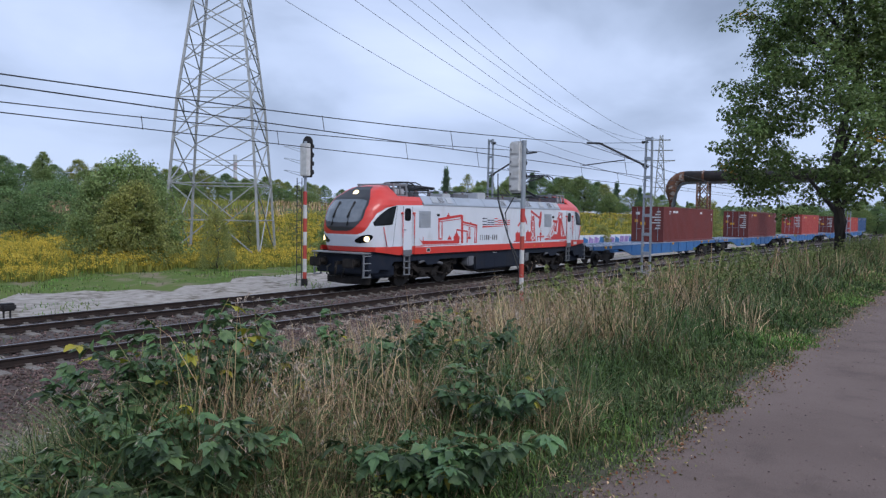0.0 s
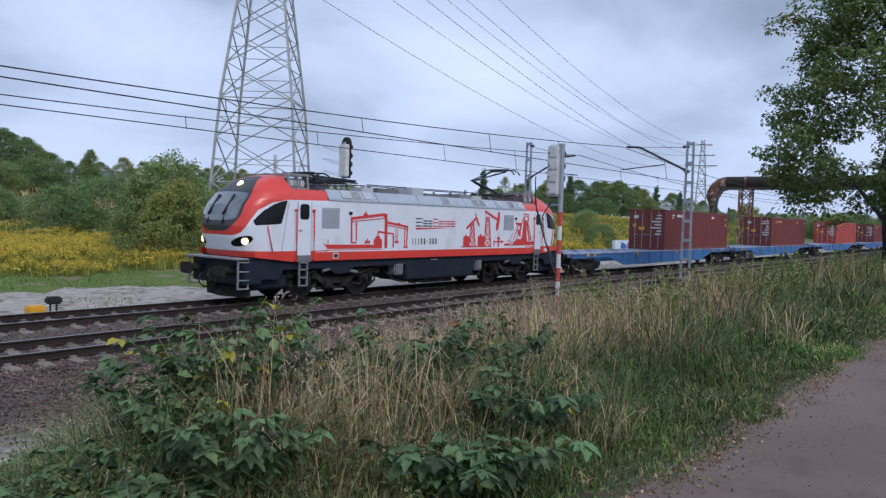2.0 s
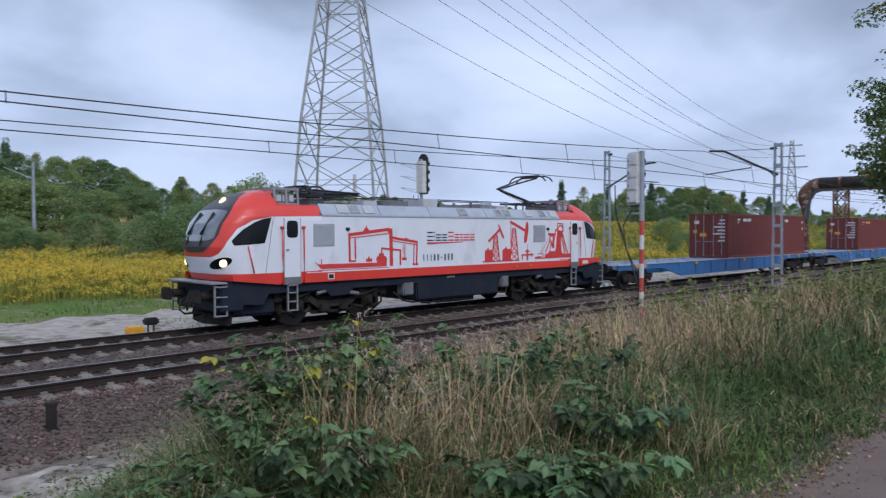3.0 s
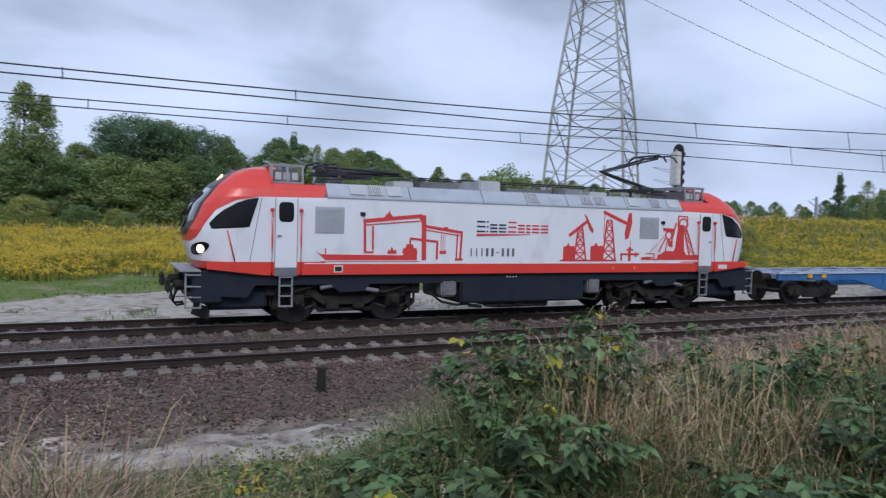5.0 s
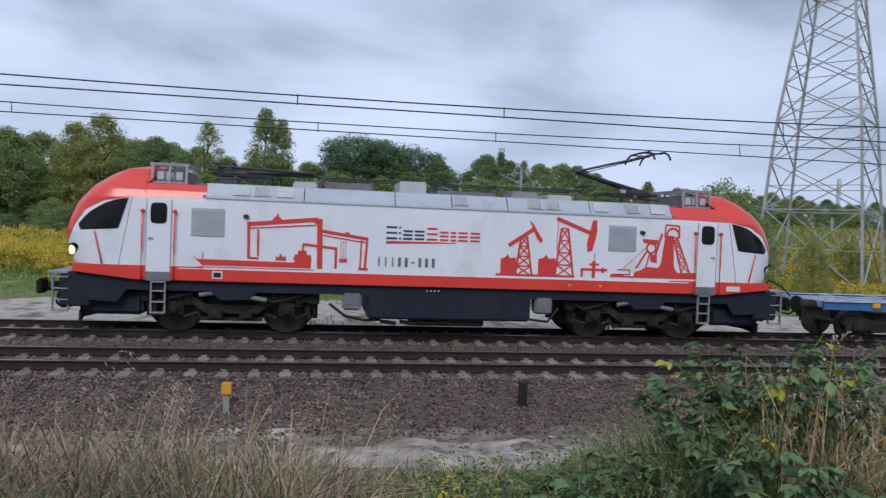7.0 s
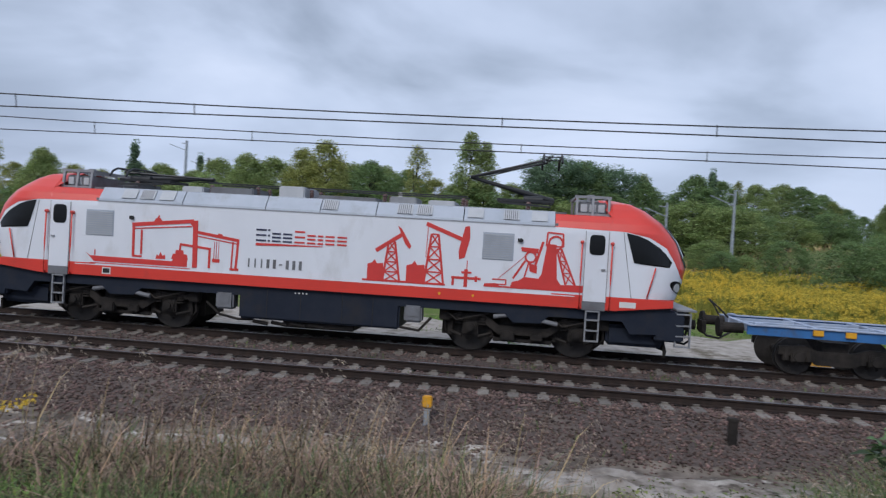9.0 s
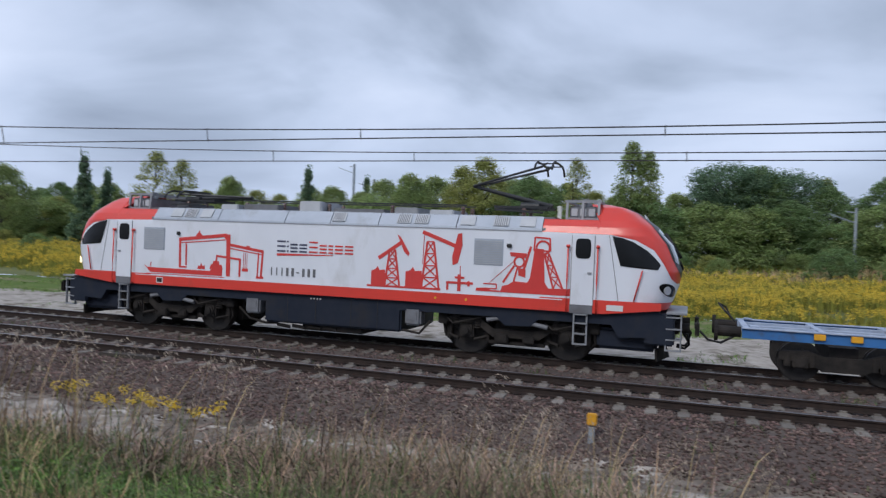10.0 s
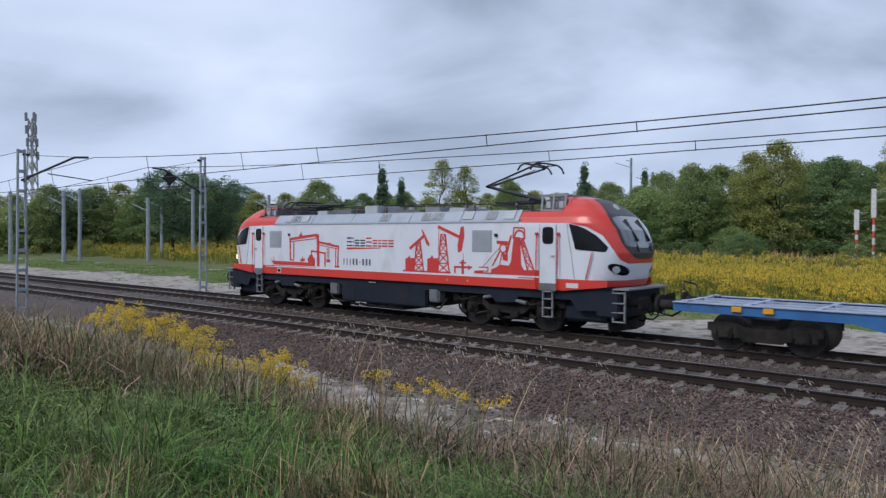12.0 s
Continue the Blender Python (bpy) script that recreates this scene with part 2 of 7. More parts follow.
    rust=mat("rusty_pipe_steel", (0.20, 0.085, 0.045), 0.85, col2=(0.10, 0.05, 0.032), scale=2, dirt=(0.34, 0.30, 0.27), dirt_scale=1.6, dirt_pos=(0.5, 0.6), bump=0.2),
    blackpipe=mat("black_pipe_coating", (0.028, 0.026, 0.026), 0.7, col2=(0.06, 0.04, 0.033), scale=1.2),
    redpaint=mat("signal_red_paint", (0.50, 0.060, 0.045), 0.6, col2=(0.38, 0.06, 0.045), scale=5, rnd=0.12),
    whitepaint=mat("signal_white_paint", (0.62, 0.62, 0.62), 0.6, col2=(0.48, 0.48, 0.47), scale=5),
    # chimney red and white with the distance haze mixed into the colours
    hazered=mat("hazy_red_chimney_paint", (0.46, 0.37, 0.40), 0.8, col2=(0.42, 0.34, 0.37)),
    hazewhite=mat("hazy_white_chimney_paint", (0.49, 0.52, 0.57), 0.8, col2=(0.45, 0.48, 0.53)),
    concrete=mat("grey_concrete", (0.30, 0.30, 0.29), 0.85, col2=(0.22, 0.22, 0.21), scale=2, bump=0.2),
    graff=mat("violet_graffiti_paint", (0.19, 0.10, 0.36), 0.6, col2=(0.35, 0.28, 0.50), scale=2.2),
    wallwhite=mat("white_painted_wall", (0.62, 0.65, 0.72), 0.7, col2=(0.52, 0.55, 0.60), scale=1.5),
    roof=mat("brown_roof_tiles", (0.13, 0.07, 0.05), 0.8, col2=(0.10, 0.055, 0.04), scale=5),
    render=mat("pale_house_render", (0.50, 0.48, 0.44), 0.85, col2=(0.43, 0.41, 0.38), scale=2),
    house_glass=mat("house_window_glass", (0.04, 0.045, 0.05), 0.1),
)


# ---- mesh helpers ----
def part(name, bm, material, parent=None, label="", smooth=False):
    """Link a bmesh as one mesh object, under parent if given."""
    me = bpy.data.meshes.new(name)
    bm.normal_update()
    bm.to_mesh(me)
    bm.free()
    for m in material if isinstance(material, (list, tuple)) else [material]:
        me.materials.append(m)
    if smooth:
        for p in me.polygons:
            p.use_smooth = True
    ob = new(name, me)
    if parent:
        ob.parent = parent
    if label:
        tagged(ob, label)
    return ob


def thing(name, label, category, group="", kind="", m=None):
    ob = new(name)
    ob.empty_display_size = 0.2
    if m:
        ob.matrix_basis = m
    return tagged(ob, label, category, group, kind)


def box(bm, x0, x1, y0, y1, z0, z1, bevel=0.0, mi=0):
    r = bmesh.ops.create_cube(bm, size=1.0, matrix=Matrix.Translation(((x0 + x1) / 2, (y0 + y1) / 2, (z0 + z1) / 2)) @ Matrix.Diagonal((x1 - x0, y1 - y0, z1 - z0, 1)))
    vs = r["verts"]
    fs = {f for v in vs for f in v.link_faces}
    for f in fs:
        f.material_index = mi
    if bevel:
        es = list({e for v in vs for e in v.link_edges})
        bmesh.ops.bevel(bm, geom=es, offset=bevel, segments=2, affect="EDGES")
    return bm


def bar(bm, a, b, r, seg=8, r2=None):
    """A round bar from a to b."""
    a, b = Vector(a), Vector(b)
    q = (b - a).to_track_quat("Z", "Y").to_matrix().to_4x4()
    bmesh.ops.create_cone(bm, cap_ends=True, segments=seg, radius1=r, radius2=r if r2 is None else r2, depth=(b - a).length, matrix=Matrix.Translation((a + b) / 2) @ q)
    return bm


def beam(bm, a, b, w, h=None):
    """A square bar from a to b."""
    a, b = Vector(a), Vector(b)
    q = (b - a).to_track_quat("Z", "Y").to_matrix().to_4x4()
    bmesh.ops.create_cube(bm, size=1.0, matrix=Matrix.Translation((a + b) / 2) @ q @ Matrix.Diagonal((w, h or w, (b - a).length, 1)))
    return bm


def prism(bm, pts, y0, y1, mi=0):
    """Extrude a polygon of (x, z) from y0 to y1."""
    lo = [bm.verts.new((x, y0, z)) for x, z in pts]
    hi = [bm.verts.new((x, y1, z)) for x, z in pts]
    n = len(pts)
    fs = [bm.faces.new(lo), bm.faces.new(hi[::-1])]
    fs += [bm.faces.new((lo[(i + 1) % n], lo[i], hi[i], hi[(i + 1) % n])) for i in range(n)]
    for f in fs:
        f.material_index = mi
    return bm


def tube(bm, pts, r, seg=8):
    """A bent tube through points."""
    pts = [Vector(p) for p in pts]
    rings = []
    for i, p in enumerate(pts):
        d = (pts[min(i + 1, len(pts) - 1)] - pts[max(i - 1, 0)]).normalized()
        q = d.to_track_quat("Z", "Y")
        rr = r[i] if isinstance(r, (list, tuple)) else r
        rings.append([bm.verts.new(p + q @ Vector((rr * math.cos(2 * math.pi * k / seg), rr * math.sin(2 * math.pi * k / seg), 0))) for k in range(seg)])
    for a, b in zip(rings, rings[1:]):
        for k in range(seg):
            bm.faces.new((a[k], a[(k + 1) % seg], b[(k + 1) % seg], b[k]))
    bm.faces.new(rings[0][::-1])
    bm.faces.new(rings[-1])
    return bm


def mesh_np(name, verts, tris, mats, mi=None, smooth=False):
    """A mesh from numpy arrays of vertices and triangles."""
    me = bpy.data.meshes.new(name)
    n = len(tris)
    me.vertices.add(len(verts))
    me.vertices.foreach_set("co", np.ascontiguousarray(verts, dtype=np.float32).ravel())
    me.loops.add(3 * n)
    me.loops.foreach_set("vertex_index", np.ascontiguousarray(tris, dtype=np.int32).ravel())
    me.polygons.add(n)
    me.polygons.foreach_set("loop_start", np.arange(0, 3 * n, 3, dtype=np.int32))
    if mi is not None:
        me.polygons.foreach_set("material_index", np.ascontiguousarray(mi, dtype=np.int32))
    for m in mats:
        me.materials.append(m)
    me.update(calc_edges=True)
    me.validate()
    return me


rng = np.random.default_rng(7)


def lerp(x, xs, ys):
    return np.interp(x, xs, ys)

# ---- ground, tracks ----
NEAR_Y, FAR_Y = 15.66, 19.70          # track centres; rail heads at z = 0
PROFILE_Y = (-400, -60, -8, -4.2, -1.5, 1.2, 1.85, 2.6, 4.2, 6.5, 9.6, 12.5, 13.75, 14.2, 17.7, 21.2, 21.6, 22.3, 29, 38, 55, 70, 100, 130, 300, 2500)
PROFILE_Z = (1.0, 1.1, 1.3, 1.22, 1.18, 1.2, 1.22, 1.16, 0.85, 0.2, -0.75, -0.85, -0.27, -0.205, -0.21, -0.205, -0.27, -0.50, -0.42, -0.38, -0.15, 0.4, 1.6, 2.0, 2.4, 2.5)


def ground_z(x, y):
    z = lerp(y, PROFILE_Y, PROFILE_Z)
    w = np.clip((np.abs(np.asarray(y) - 17.6) - 5.0) / 3, 0, 1)
    bumps = 0.05 * np.sin(1.3 * np.asarray(x) + 0.7 * np.asarray(y)) + 0.04 * np.sin(2.9 * np.asarray(x) - 1.9 * np.asarray(y)) + 0.03 * np.sin(5.1 * np.asarray(y) + 0.5 * np.asarray(x))
    rise = 2.9 * np.clip((np.hypot(x, y) - 72) / 30, 0, 1) * np.clip((np.asarray(x) - 10) / 20, 0, 1) * np.clip((np.asarray(y) - 45) / 15, 0, 1)
    onroad = np.clip((np.asarray(y) - 1.7) / 1.0, 0.15, 1)
    return z + rise + w * onroad * bumps


def strip(name, ys, x0, x1, step, material, label, category, kind="structure", lift=0.0):
    """A sheet of the ground between two lines; ys are its rows."""
    xs = np.arange(x0, x1 + step, step)
    X, Y = np.meshgrid(xs, np.array(ys, float))
    edge = np.clip(1 - np.abs(Y - 29.5) / np.where(Y < 29.5, 4.5, 5.0), 0, 1)
    Y = Y + edge * (1.1 * np.sin(0.21 * X + 1) + 0.7 * np.sin(0.57 * X) + 0.45 * np.sin(1.9 * X + 2))
    Z = ground_z(X, Y) + lift
    nx, ny = len(xs), len(ys)
    v = np.stack([X.ravel(), Y.ravel(), Z.ravel()], 1)
    i = (np.arange(ny - 1)[:, None] * nx + np.arange(nx - 1)[None, :]).ravel()
    t = np.concatenate([np.stack([i, i + 1, i + nx + 1], 1), np.stack([i, i + nx + 1, i + nx], 1)])
    me = mesh_np(name, v, t, [material])
    for p in me.polygons:
        p.use_smooth = True
    return tagged(new(name, me), label, category, "", kind)


def grounds():
    far = [38.3, 42, 47, 54, 62, 68, 74, 80, 88, 96, 106, 125, 160, 220, 300, 500, 900, 1600, 2500]
    strip("ground", far, -2500, 2500, 12.5, M["field"], "weedy open field beyond the railway", "ground")
    strip("ground_near", list(np.arange(1.85, 9.8, 0.35)), -240, 260, 0.8, M["soil"], "earth bank sloping from the dirt road to the railway", "ground")
    strip("ground_foot", list(np.arange(9.55, 12.7, 0.2)) + [12.75], -240, 260, 0.5, M["mud"], "muddy pale sand at the foot of the ballast", "ground")
    strip("ground_behind", [-2500, -900, -300, -60, -30, -15, -8, -4.2], -2500, 2500, 50, M["soil"], "earth behind the dirt road", "ground")
    strip("ground_end_west", [-4.2, -1.5, 1.85, 4.2, 6.5, 9.6, 12.75, 22.3, 29, 38], -2500, -240, 40, M["field"], "far end of the railway land", "ground")
    strip("ground_end_east", [-4.2, -1.5, 1.85, 4.2, 6.5, 9.6, 12.75, 22.3, 29, 38], 260, 2500, 40, M["field"], "far end of the railway land", "ground")
    strip("road", [-4.2, -3.2, -2.2, -1.5, -0.6, 0.2, 0.9, 1.3, 1.6, 1.85], -240, 260, 1.0, M["dirt"], "packed brown dirt road beside the bank", "road")
    strip("sand_strip", [22.25, 23, 24, 25, 26, 27, 28, 29.5], -240, 260, 1.0, M["sand"], "pale sandy strip beside the far track", "ground")
    strip("lawn", [29.5, 30.3, 31, 32, 33, 35, 37, 38.6], -240, 260, 1.0, M["lawn"], "short green grass behind the sandy strip", "ground")
    strip("ballast_bed", [12.7, 13.0, 13.3, 13.6, 13.75, 14.3, 15.0, 16.2, 17.2, 17.7, 18.3, 19, 20, 21, 21.6, 22.3], -240, 260, 0.8, M["ballast"], "brown crushed stone ballast under two tracks", "ballast")
    # patches of pale sand at the foot of the ballast
    for cx, cy, rx, ry in ((2.4, 11.4, 3.2, 0.75), (-4.5, 11.3, 3.0, 0.55), (-11.6, 11.0, 2.6, 1.0), (-16.2, 12.2, 2.4, 0.5), (-22, 11.6, 4.0, 0.6), (5.9, 11.7, 1.8, 0.5)):
        nseg, rings = 64, 14
        v, t = [(cx, cy, float(ground_z(cx, cy)) + 0.05)], []
        for k in range(1, rings + 1):
            for a in range(nseg):
                th = 2 * math.pi * a / nseg
                w = 1 + 0.35 * noise.noise((math.cos(th) * 1.7 + cx, math.sin(th) * 1.7, 3.1)) + 0.15 * noise.noise((math.cos(th) * 5 + cx, math.sin(th) * 5, 0))
                x, y = cx + rx * w * k / rings * math.cos(th), cy + ry * w * k / rings * math.sin(th)
                hgt = 0.05 + 0.16 * noise.noise((x * 1.6, y * 1.6, 0.4)) + 0.07 * noise.noise((x * 4.3, y * 4.3, 1.7)) if k < rings else -0.03
                v.append((x, y, float(ground_z(x, y)) + max(hgt, 0.012 if k < rings else -0.03)))
        for a in range(nseg):
            t.append((0, 1 + a, 1 + (a + 1) % nseg))
        for k in range(rings - 1):
            for a in range(nseg):
                p, q = 1 + k * nseg + a, 1 + k * nseg + (a + 1) % nseg
                t += [(p, p + nseg, q + nseg), (p, q + nseg, q)]
        me = mesh_np("sand_patch", np.array(v), np.array(t), [M["lumps"]])
        for p in me.polygons:
            p.use_smooth = True
        tagged(new("sand_patch", me), "bare lumpy patch of pale sand and dark soil below the ballast", "sand", "sand patches", "structure")


def stones():
    """Loose ballast stones on the bed and its near slope."""
    n = 84000
    x = rng.uniform(-28, 40, n)
    y = np.where(rng.random(n) < 0.62, 12.55 + 2.35 * rng.random(n) - np.where(rng.random(n) < 0.12, 1.3 * rng.random(n), 0), rng.uniform(14.9, 22.2, n))
    bay = np.abs((x + 39.0 + 0.3) % 0.6 - 0.3) < 0.13
    clear = ~(bay & (np.abs(y - NEAR_Y) < 1.32) & (rng.random(n) < 0.72)) & ~(bay & (np.abs(y - FAR_Y) < 1.32) & (rng.random(n) < 0.25))
    x, y = x[clear], y[clear]
    n = len(x)
    r = rng.uniform(0.017, 0.042, n)
    z = ground_z(x, y) + r * 0.3
    base = np.array([(1, 0, 0), (0, 1, 0), (-1, 0, 0), (0, -1, 0), (0, 0, 0.8), (0, 0, -0.8)], float)
    tri = np.array([(0, 1, 4), (1, 2, 4), (2, 3, 4), (3, 0, 4), (1, 0, 5), (2, 1, 5), (3, 2, 5), (0, 3, 5)])
    a = rng.uniform(0, 6.28, n)
    jit = rng.uniform(0.6, 1.4, (n, 6, 3))
    v = base[None] * jit * r[:, None, None]
    c, s = np.cos(a)[:, None], np.sin(a)[:, None]
    v = np.stack([v[..., 0] * c - v[..., 1] * s + x[:, None], v[..., 0] * s + v[..., 1] * c + y[:, None], v[..., 2] + z[:, None]], -1)
    t = (np.arange(n)[:, None, None] * 6 + tri[None]).reshape(-1, 3)
    tagged(new("ballast_stones", mesh_np("ballast_stones", v.reshape(-1, 3), t, [M["stone"]])), "loose brown crushed stones of the track bed", "ballast", "", "stuff")


def road_gravel():
    """Small stones lying on the dirt road."""
    n = 6000
    x = 1.5 + 28 * rng.random(n) ** 1.5
    y = rng.uniform(-2.5, 1.8, n)
    r = rng.uniform(0.003, 0.009, n) * (1 + 0.03 * x)
    z = ground_z(x, y) + r * 0.2
    base = np.array([(1, 0, 0), (0, 1, 0), (-1, 0, 0), (0, -1, 0), (0, 0, 0.7)], float)
    tri = np.array([(0, 1, 4), (1, 2, 4), (2, 3, 4), (3, 0, 4)])
    v = base[None] * rng.uniform(0.5, 1.5, (n, 5, 3)) * r[:, None, None] + np.stack([x, y, z], 1)[:, None]
    t = (np.arange(n)[:, None, None] * 5 + tri[None]).reshape(-1, 3)
    tagged(new("road_gravel", mesh_np("road_gravel", v.reshape(-1, 3), t, [M["stone"]])), "small loose stones on the dirt road", "gravel", "", "stuff")


def rail_mesh(x0, x1):
    bm = bmesh.new()
    w = ((-0.07, -0.172), (0.07, -0.172), (0.07, -0.155), (0.02, -0.135), (0.012, -0.05), (0.036, -0.038), (0.036, -0.006), (0.028, 0), (-0.028, 0), (-0.036, -0.006), (-0.036, -0.038), (-0.012, -0.05), (-0.02, -0.135), (-0.07, -0.155))
    a = [bm.verts.new((x0, y, z)) for y, z in w]
    b = [bm.verts.new((x1, y, z)) for y, z in w]
    n = len(w)
    for i in range(n):
        f = bm.faces.new((a[i], a[(i + 1) % n], b[(i + 1) % n], b[i]))
        f.material_index = 1 if i in (6, 7, 8) else 0
    return bm


def sleeper_mesh():
    bm = bmesh.new()
    sec = ((-0.14, -0.36), (0.14, -0.36), (0.11, -0.18), (-0.11, -0.18))
    rows = ((-1.3, 0.0), (-0.5, 0.0), (-0.35, -0.04), (0.35, -0.04), (0.5, 0.0), (1.3, 0.0))
    rings = [[bm.verts.new((x, y, z + (dz if z > -0.3 else 0))) for x, z in sec] for y, dz in rows]
    for a, b in zip(rings, rings[1:]):
        for i in range(4):
            bm.faces.new((a[i], b[i], b[(i + 1) % 4], a[(i + 1) % 4]))
    bm.faces.new(rings[0])
    bm.faces.new(rings[-1][::-1])
    for s in (-0.75, 0.75):
        for d in (-0.1, 0.1):
            box(bm, -0.06, 0.06, s + d - 0.03, s + d + 0.03, -0.18, -0.135)
    return bm


def tracks():
    for yc, lab in ((NEAR_Y, "empty railway track with rusty rails on concrete sleepers"), (FAR_Y, "railway track carrying the train, concrete sleepers")):
        tr = thing("railway_track", lab, "railway track", "railway tracks", "structure", pose(0, yc, 0))
        for s in (-0.75, 0.75):
            r = part("rail", rail_mesh(-240, 260), [M["rail"], M["railtop"]], tr)
            r.location = (0, s, 0)
        first = part("sleeper", sleeper_mesh(), M["sleeper"], tr)
        first.location = (-39.0, 0, 0)
        for i in range(1, 140):
            o = new("sleeper", first.data)
            o.parent = tr
            o.location = (-39.0 + 0.6 * i, 0, 0.004 * math.sin(i * 1.7))
        bm = bmesh.new()
        for x in [-39.6 - 0.6 * i for i in range(130)] + [45.0 + 0.6 * i for i in range(180)]:
            box(bm, x - 0.12, x + 0.12, -1.3, 1.3, -0.33, -0.185)
        tagged(part("far_sleepers", bm, M["sleeper"], tr), kind="stuff")


grounds()

# ---- train ----
# seconds, place of the locomotive's leading buffers along the track
RUN = ((0, 19.65), (0.5, 17.87), (1, 16.13), (1.5, 14.33), (2, 12.53), (2.5, 10.80), (3.5, 7.20), (4.5, 3.45), (5, 1.51), (5.5, -0.49), (6, -2.53), (6.5, -4.59), (7, -6.64),
       (8, -10.86), (9, -15.10), (9.5, -17.28), (10, -19.45), (10.5, -21.65), (11, -23.88), (11.5, -26.13), (12, -28.39))
LOCO_END = 19.76
MOVERS = []    # things that roll with the train: (object, offset along the train)
WHEELS = []    # wheelsets: (object, pose in its bogie, radius)


def rolling(name, label, category, group, u):
    t = thing(name, label, category, group)
    MOVERS.append((t, u))
    t.matrix_basis = pose(RUN[0][1] + u, FAR_Y, 0)
    return t


NOSE_Z = (0.0, 1.47, 1.7, 2.05, 2.4, 2.75, 3.07, 3.52, 3.84, 3.98, 4.06)
NOSE_U = (0.78, 0.78, 0.66, 0.54, 0.49, 0.57, 0.72, 1.12, 1.58, 1.92, 2.30)
HALF_Z = (0.0, 3.25, 3.45, 3.61, 3.82, 3.96, 4.06)
HALF_W = (1.45, 1.45, 1.36, 1.22, 0.98, 0.78, 0.40)


def nose_point(c, z, off=0.0):
    """Place on the cab's skin: c runs from the nose's middle (0) round the corner (1) to the cab's back (2), negative on the camera's side."""
    s, c = (-1 if c < 0 else 1), abs(c)
    uf, hw = float(lerp(z, NOSE_Z, NOSE_U)), float(lerp(z, HALF_Z, HALF_W))
    ub = max(2.15, uf + 0.25)
    if c <= 1:
        th = c * math.pi / 2
        u, y = ub - (ub - uf) * max(math.cos(th), 0) ** 0.62, hw * max(math.sin(th), 0) ** 0.62
        nx, ny = -math.cos(th), math.sin(th)
    else:
        u, y, nx, ny = ub + (c - 1) * (3.87 - ub), hw, 0, 1
    nz = 0.0 if z < 3.25 else min(1, (z - 3.25) * 1.6)
    k = 1 / math.sqrt(nx * nx + ny * ny + nz * nz)
    return Vector((u + off * nx * k, s * (y + off * ny * k), z + off * nz * k))


def edge_z(u):
    """Height of the line between white and red on the cab."""
    return float(lerp(u, (0.6, 0.71, 0.9, 1.13, 1.57, 2.16, 3.9), (2.12, 2.22, 2.58, 2.91, 3.15, 3.26, 3.29)))


def between(lo, hi, f):
    """The place where the rising function f crosses nought."""
    for _ in range(26):
        mid = (lo + hi) / 2
        lo, hi = (lo, mid) if f(mid) > 0 else (mid, hi)
    return (lo + hi) / 2


def paint_edge(c):
    """Height of the red paint's edge on the cab's skin at c."""
    return between(1.9, 3.4, lambda z: z - edge_z(nose_point(c, z).x))


def skin_at(u, z, s):
    """The c at which the skin of one side lies at u along the train."""
    return s * between(0.02, 2.0, lambda c: nose_point(c, z).x - u)


def skin_sheet(rows, off):
    """A sheet on the cab's skin through rows of (c, z)."""
    bm = bmesh.new()
    vs = [[bm.verts.new(nose_point(c, z, off)) for c, z in r] for r in rows]
    for a, b in zip(vs, vs[1:]):
        for i in range(len(a) - 1):
            bm.faces.new((a[i], a[i + 1], b[i + 1], b[i]))
    bmesh.ops.remove_doubles(bm, verts=bm.verts, dist=0.0004)
    bmesh.ops.recalc_face_normals(bm, faces=bm.faces)
    return bm


def chord(poly, z):
    """Left and right end of a polygon's cut at height z."""
    hit = []
    for (x1, y1), (x2, y2) in zip(poly, poly[1:] + poly[:1]):
        if (y1 > z) != (y2 > z):
            hit.append(x1 + (x2 - x1) * (z - y1) / (y2 - y1))
    return min(hit), max(hit)


HOOD_END = 2.46    # back edge of the rounded hood


def cab(loco, flip, lit):
    """One driver's cab with its skin, screens, lamps and steps; flip turns it to the other end."""
    end = Matrix.Translation((LOCO_END, 0, 0)) @ Matrix.Rotation(math.pi, 4, "Z") if flip else Matrix()

    def put(name, bm, m, label="", parent=None, smooth=True):
        bm.transform(end)
        return part(name, bm, m, parent or loco, label, smooth)
    lin = lambda a, b, n: [a + (b - a) * k / n for k in range(n + 1)]
    cs = lin(-2, -1, 40)[:-1] + lin(-1, 1, 90) + lin(1, 2, 40)[1:]
    scr = lambda z: min(0.37, 0.04 + 0.46 * math.sqrt(max(z - 2.24, 0)), 0.37 - 0.25 * max(z - 3.5, 0))
    edge = {c: paint_edge(c) for c in cs}
    top = lambda c: min(4.06, between(3.3, 4.06, lambda z: (nose_point(c, z).x > HOOD_END) * (z - 3.62) - 1e-6)) if nose_point(c, 3.62).x > HOOD_END else 4.06
    put("cab_skin", skin_sheet([[(c, 1.47 + (edge[c] - 1.47) * k / 22) for c in cs] for k in range(23)], 0), M["white"], "white lower cab skin")
    put("cab_hood", skin_sheet([[(c, edge[c] + (top(c) - edge[c]) * k / 40) for c in cs] for k in range(41)], 0.004), M["red"], "red cab hood")
    bm = bmesh.new()
    hw = lambda z: float(lerp(z, HALF_Z, HALF_W)) + 0.004
    ring = [nose_point(c, 4.06, 0.004) for c in lin(-1, 1, 30)] + [Vector((HOOD_END, hw(4.06), 4.062)), Vector((HOOD_END, -hw(4.06), 4.062))]
    bm.faces.new([bm.verts.new(p) for p in ring])
    back = [Vector((HOOD_END, -hw(z), z)) for z in lin(3.6, 4.06, 6)]
    bm.faces.new([bm.verts.new(p) for p in back + [Vector((p.x, -p.y, p.z)) for p in reversed(back)]])
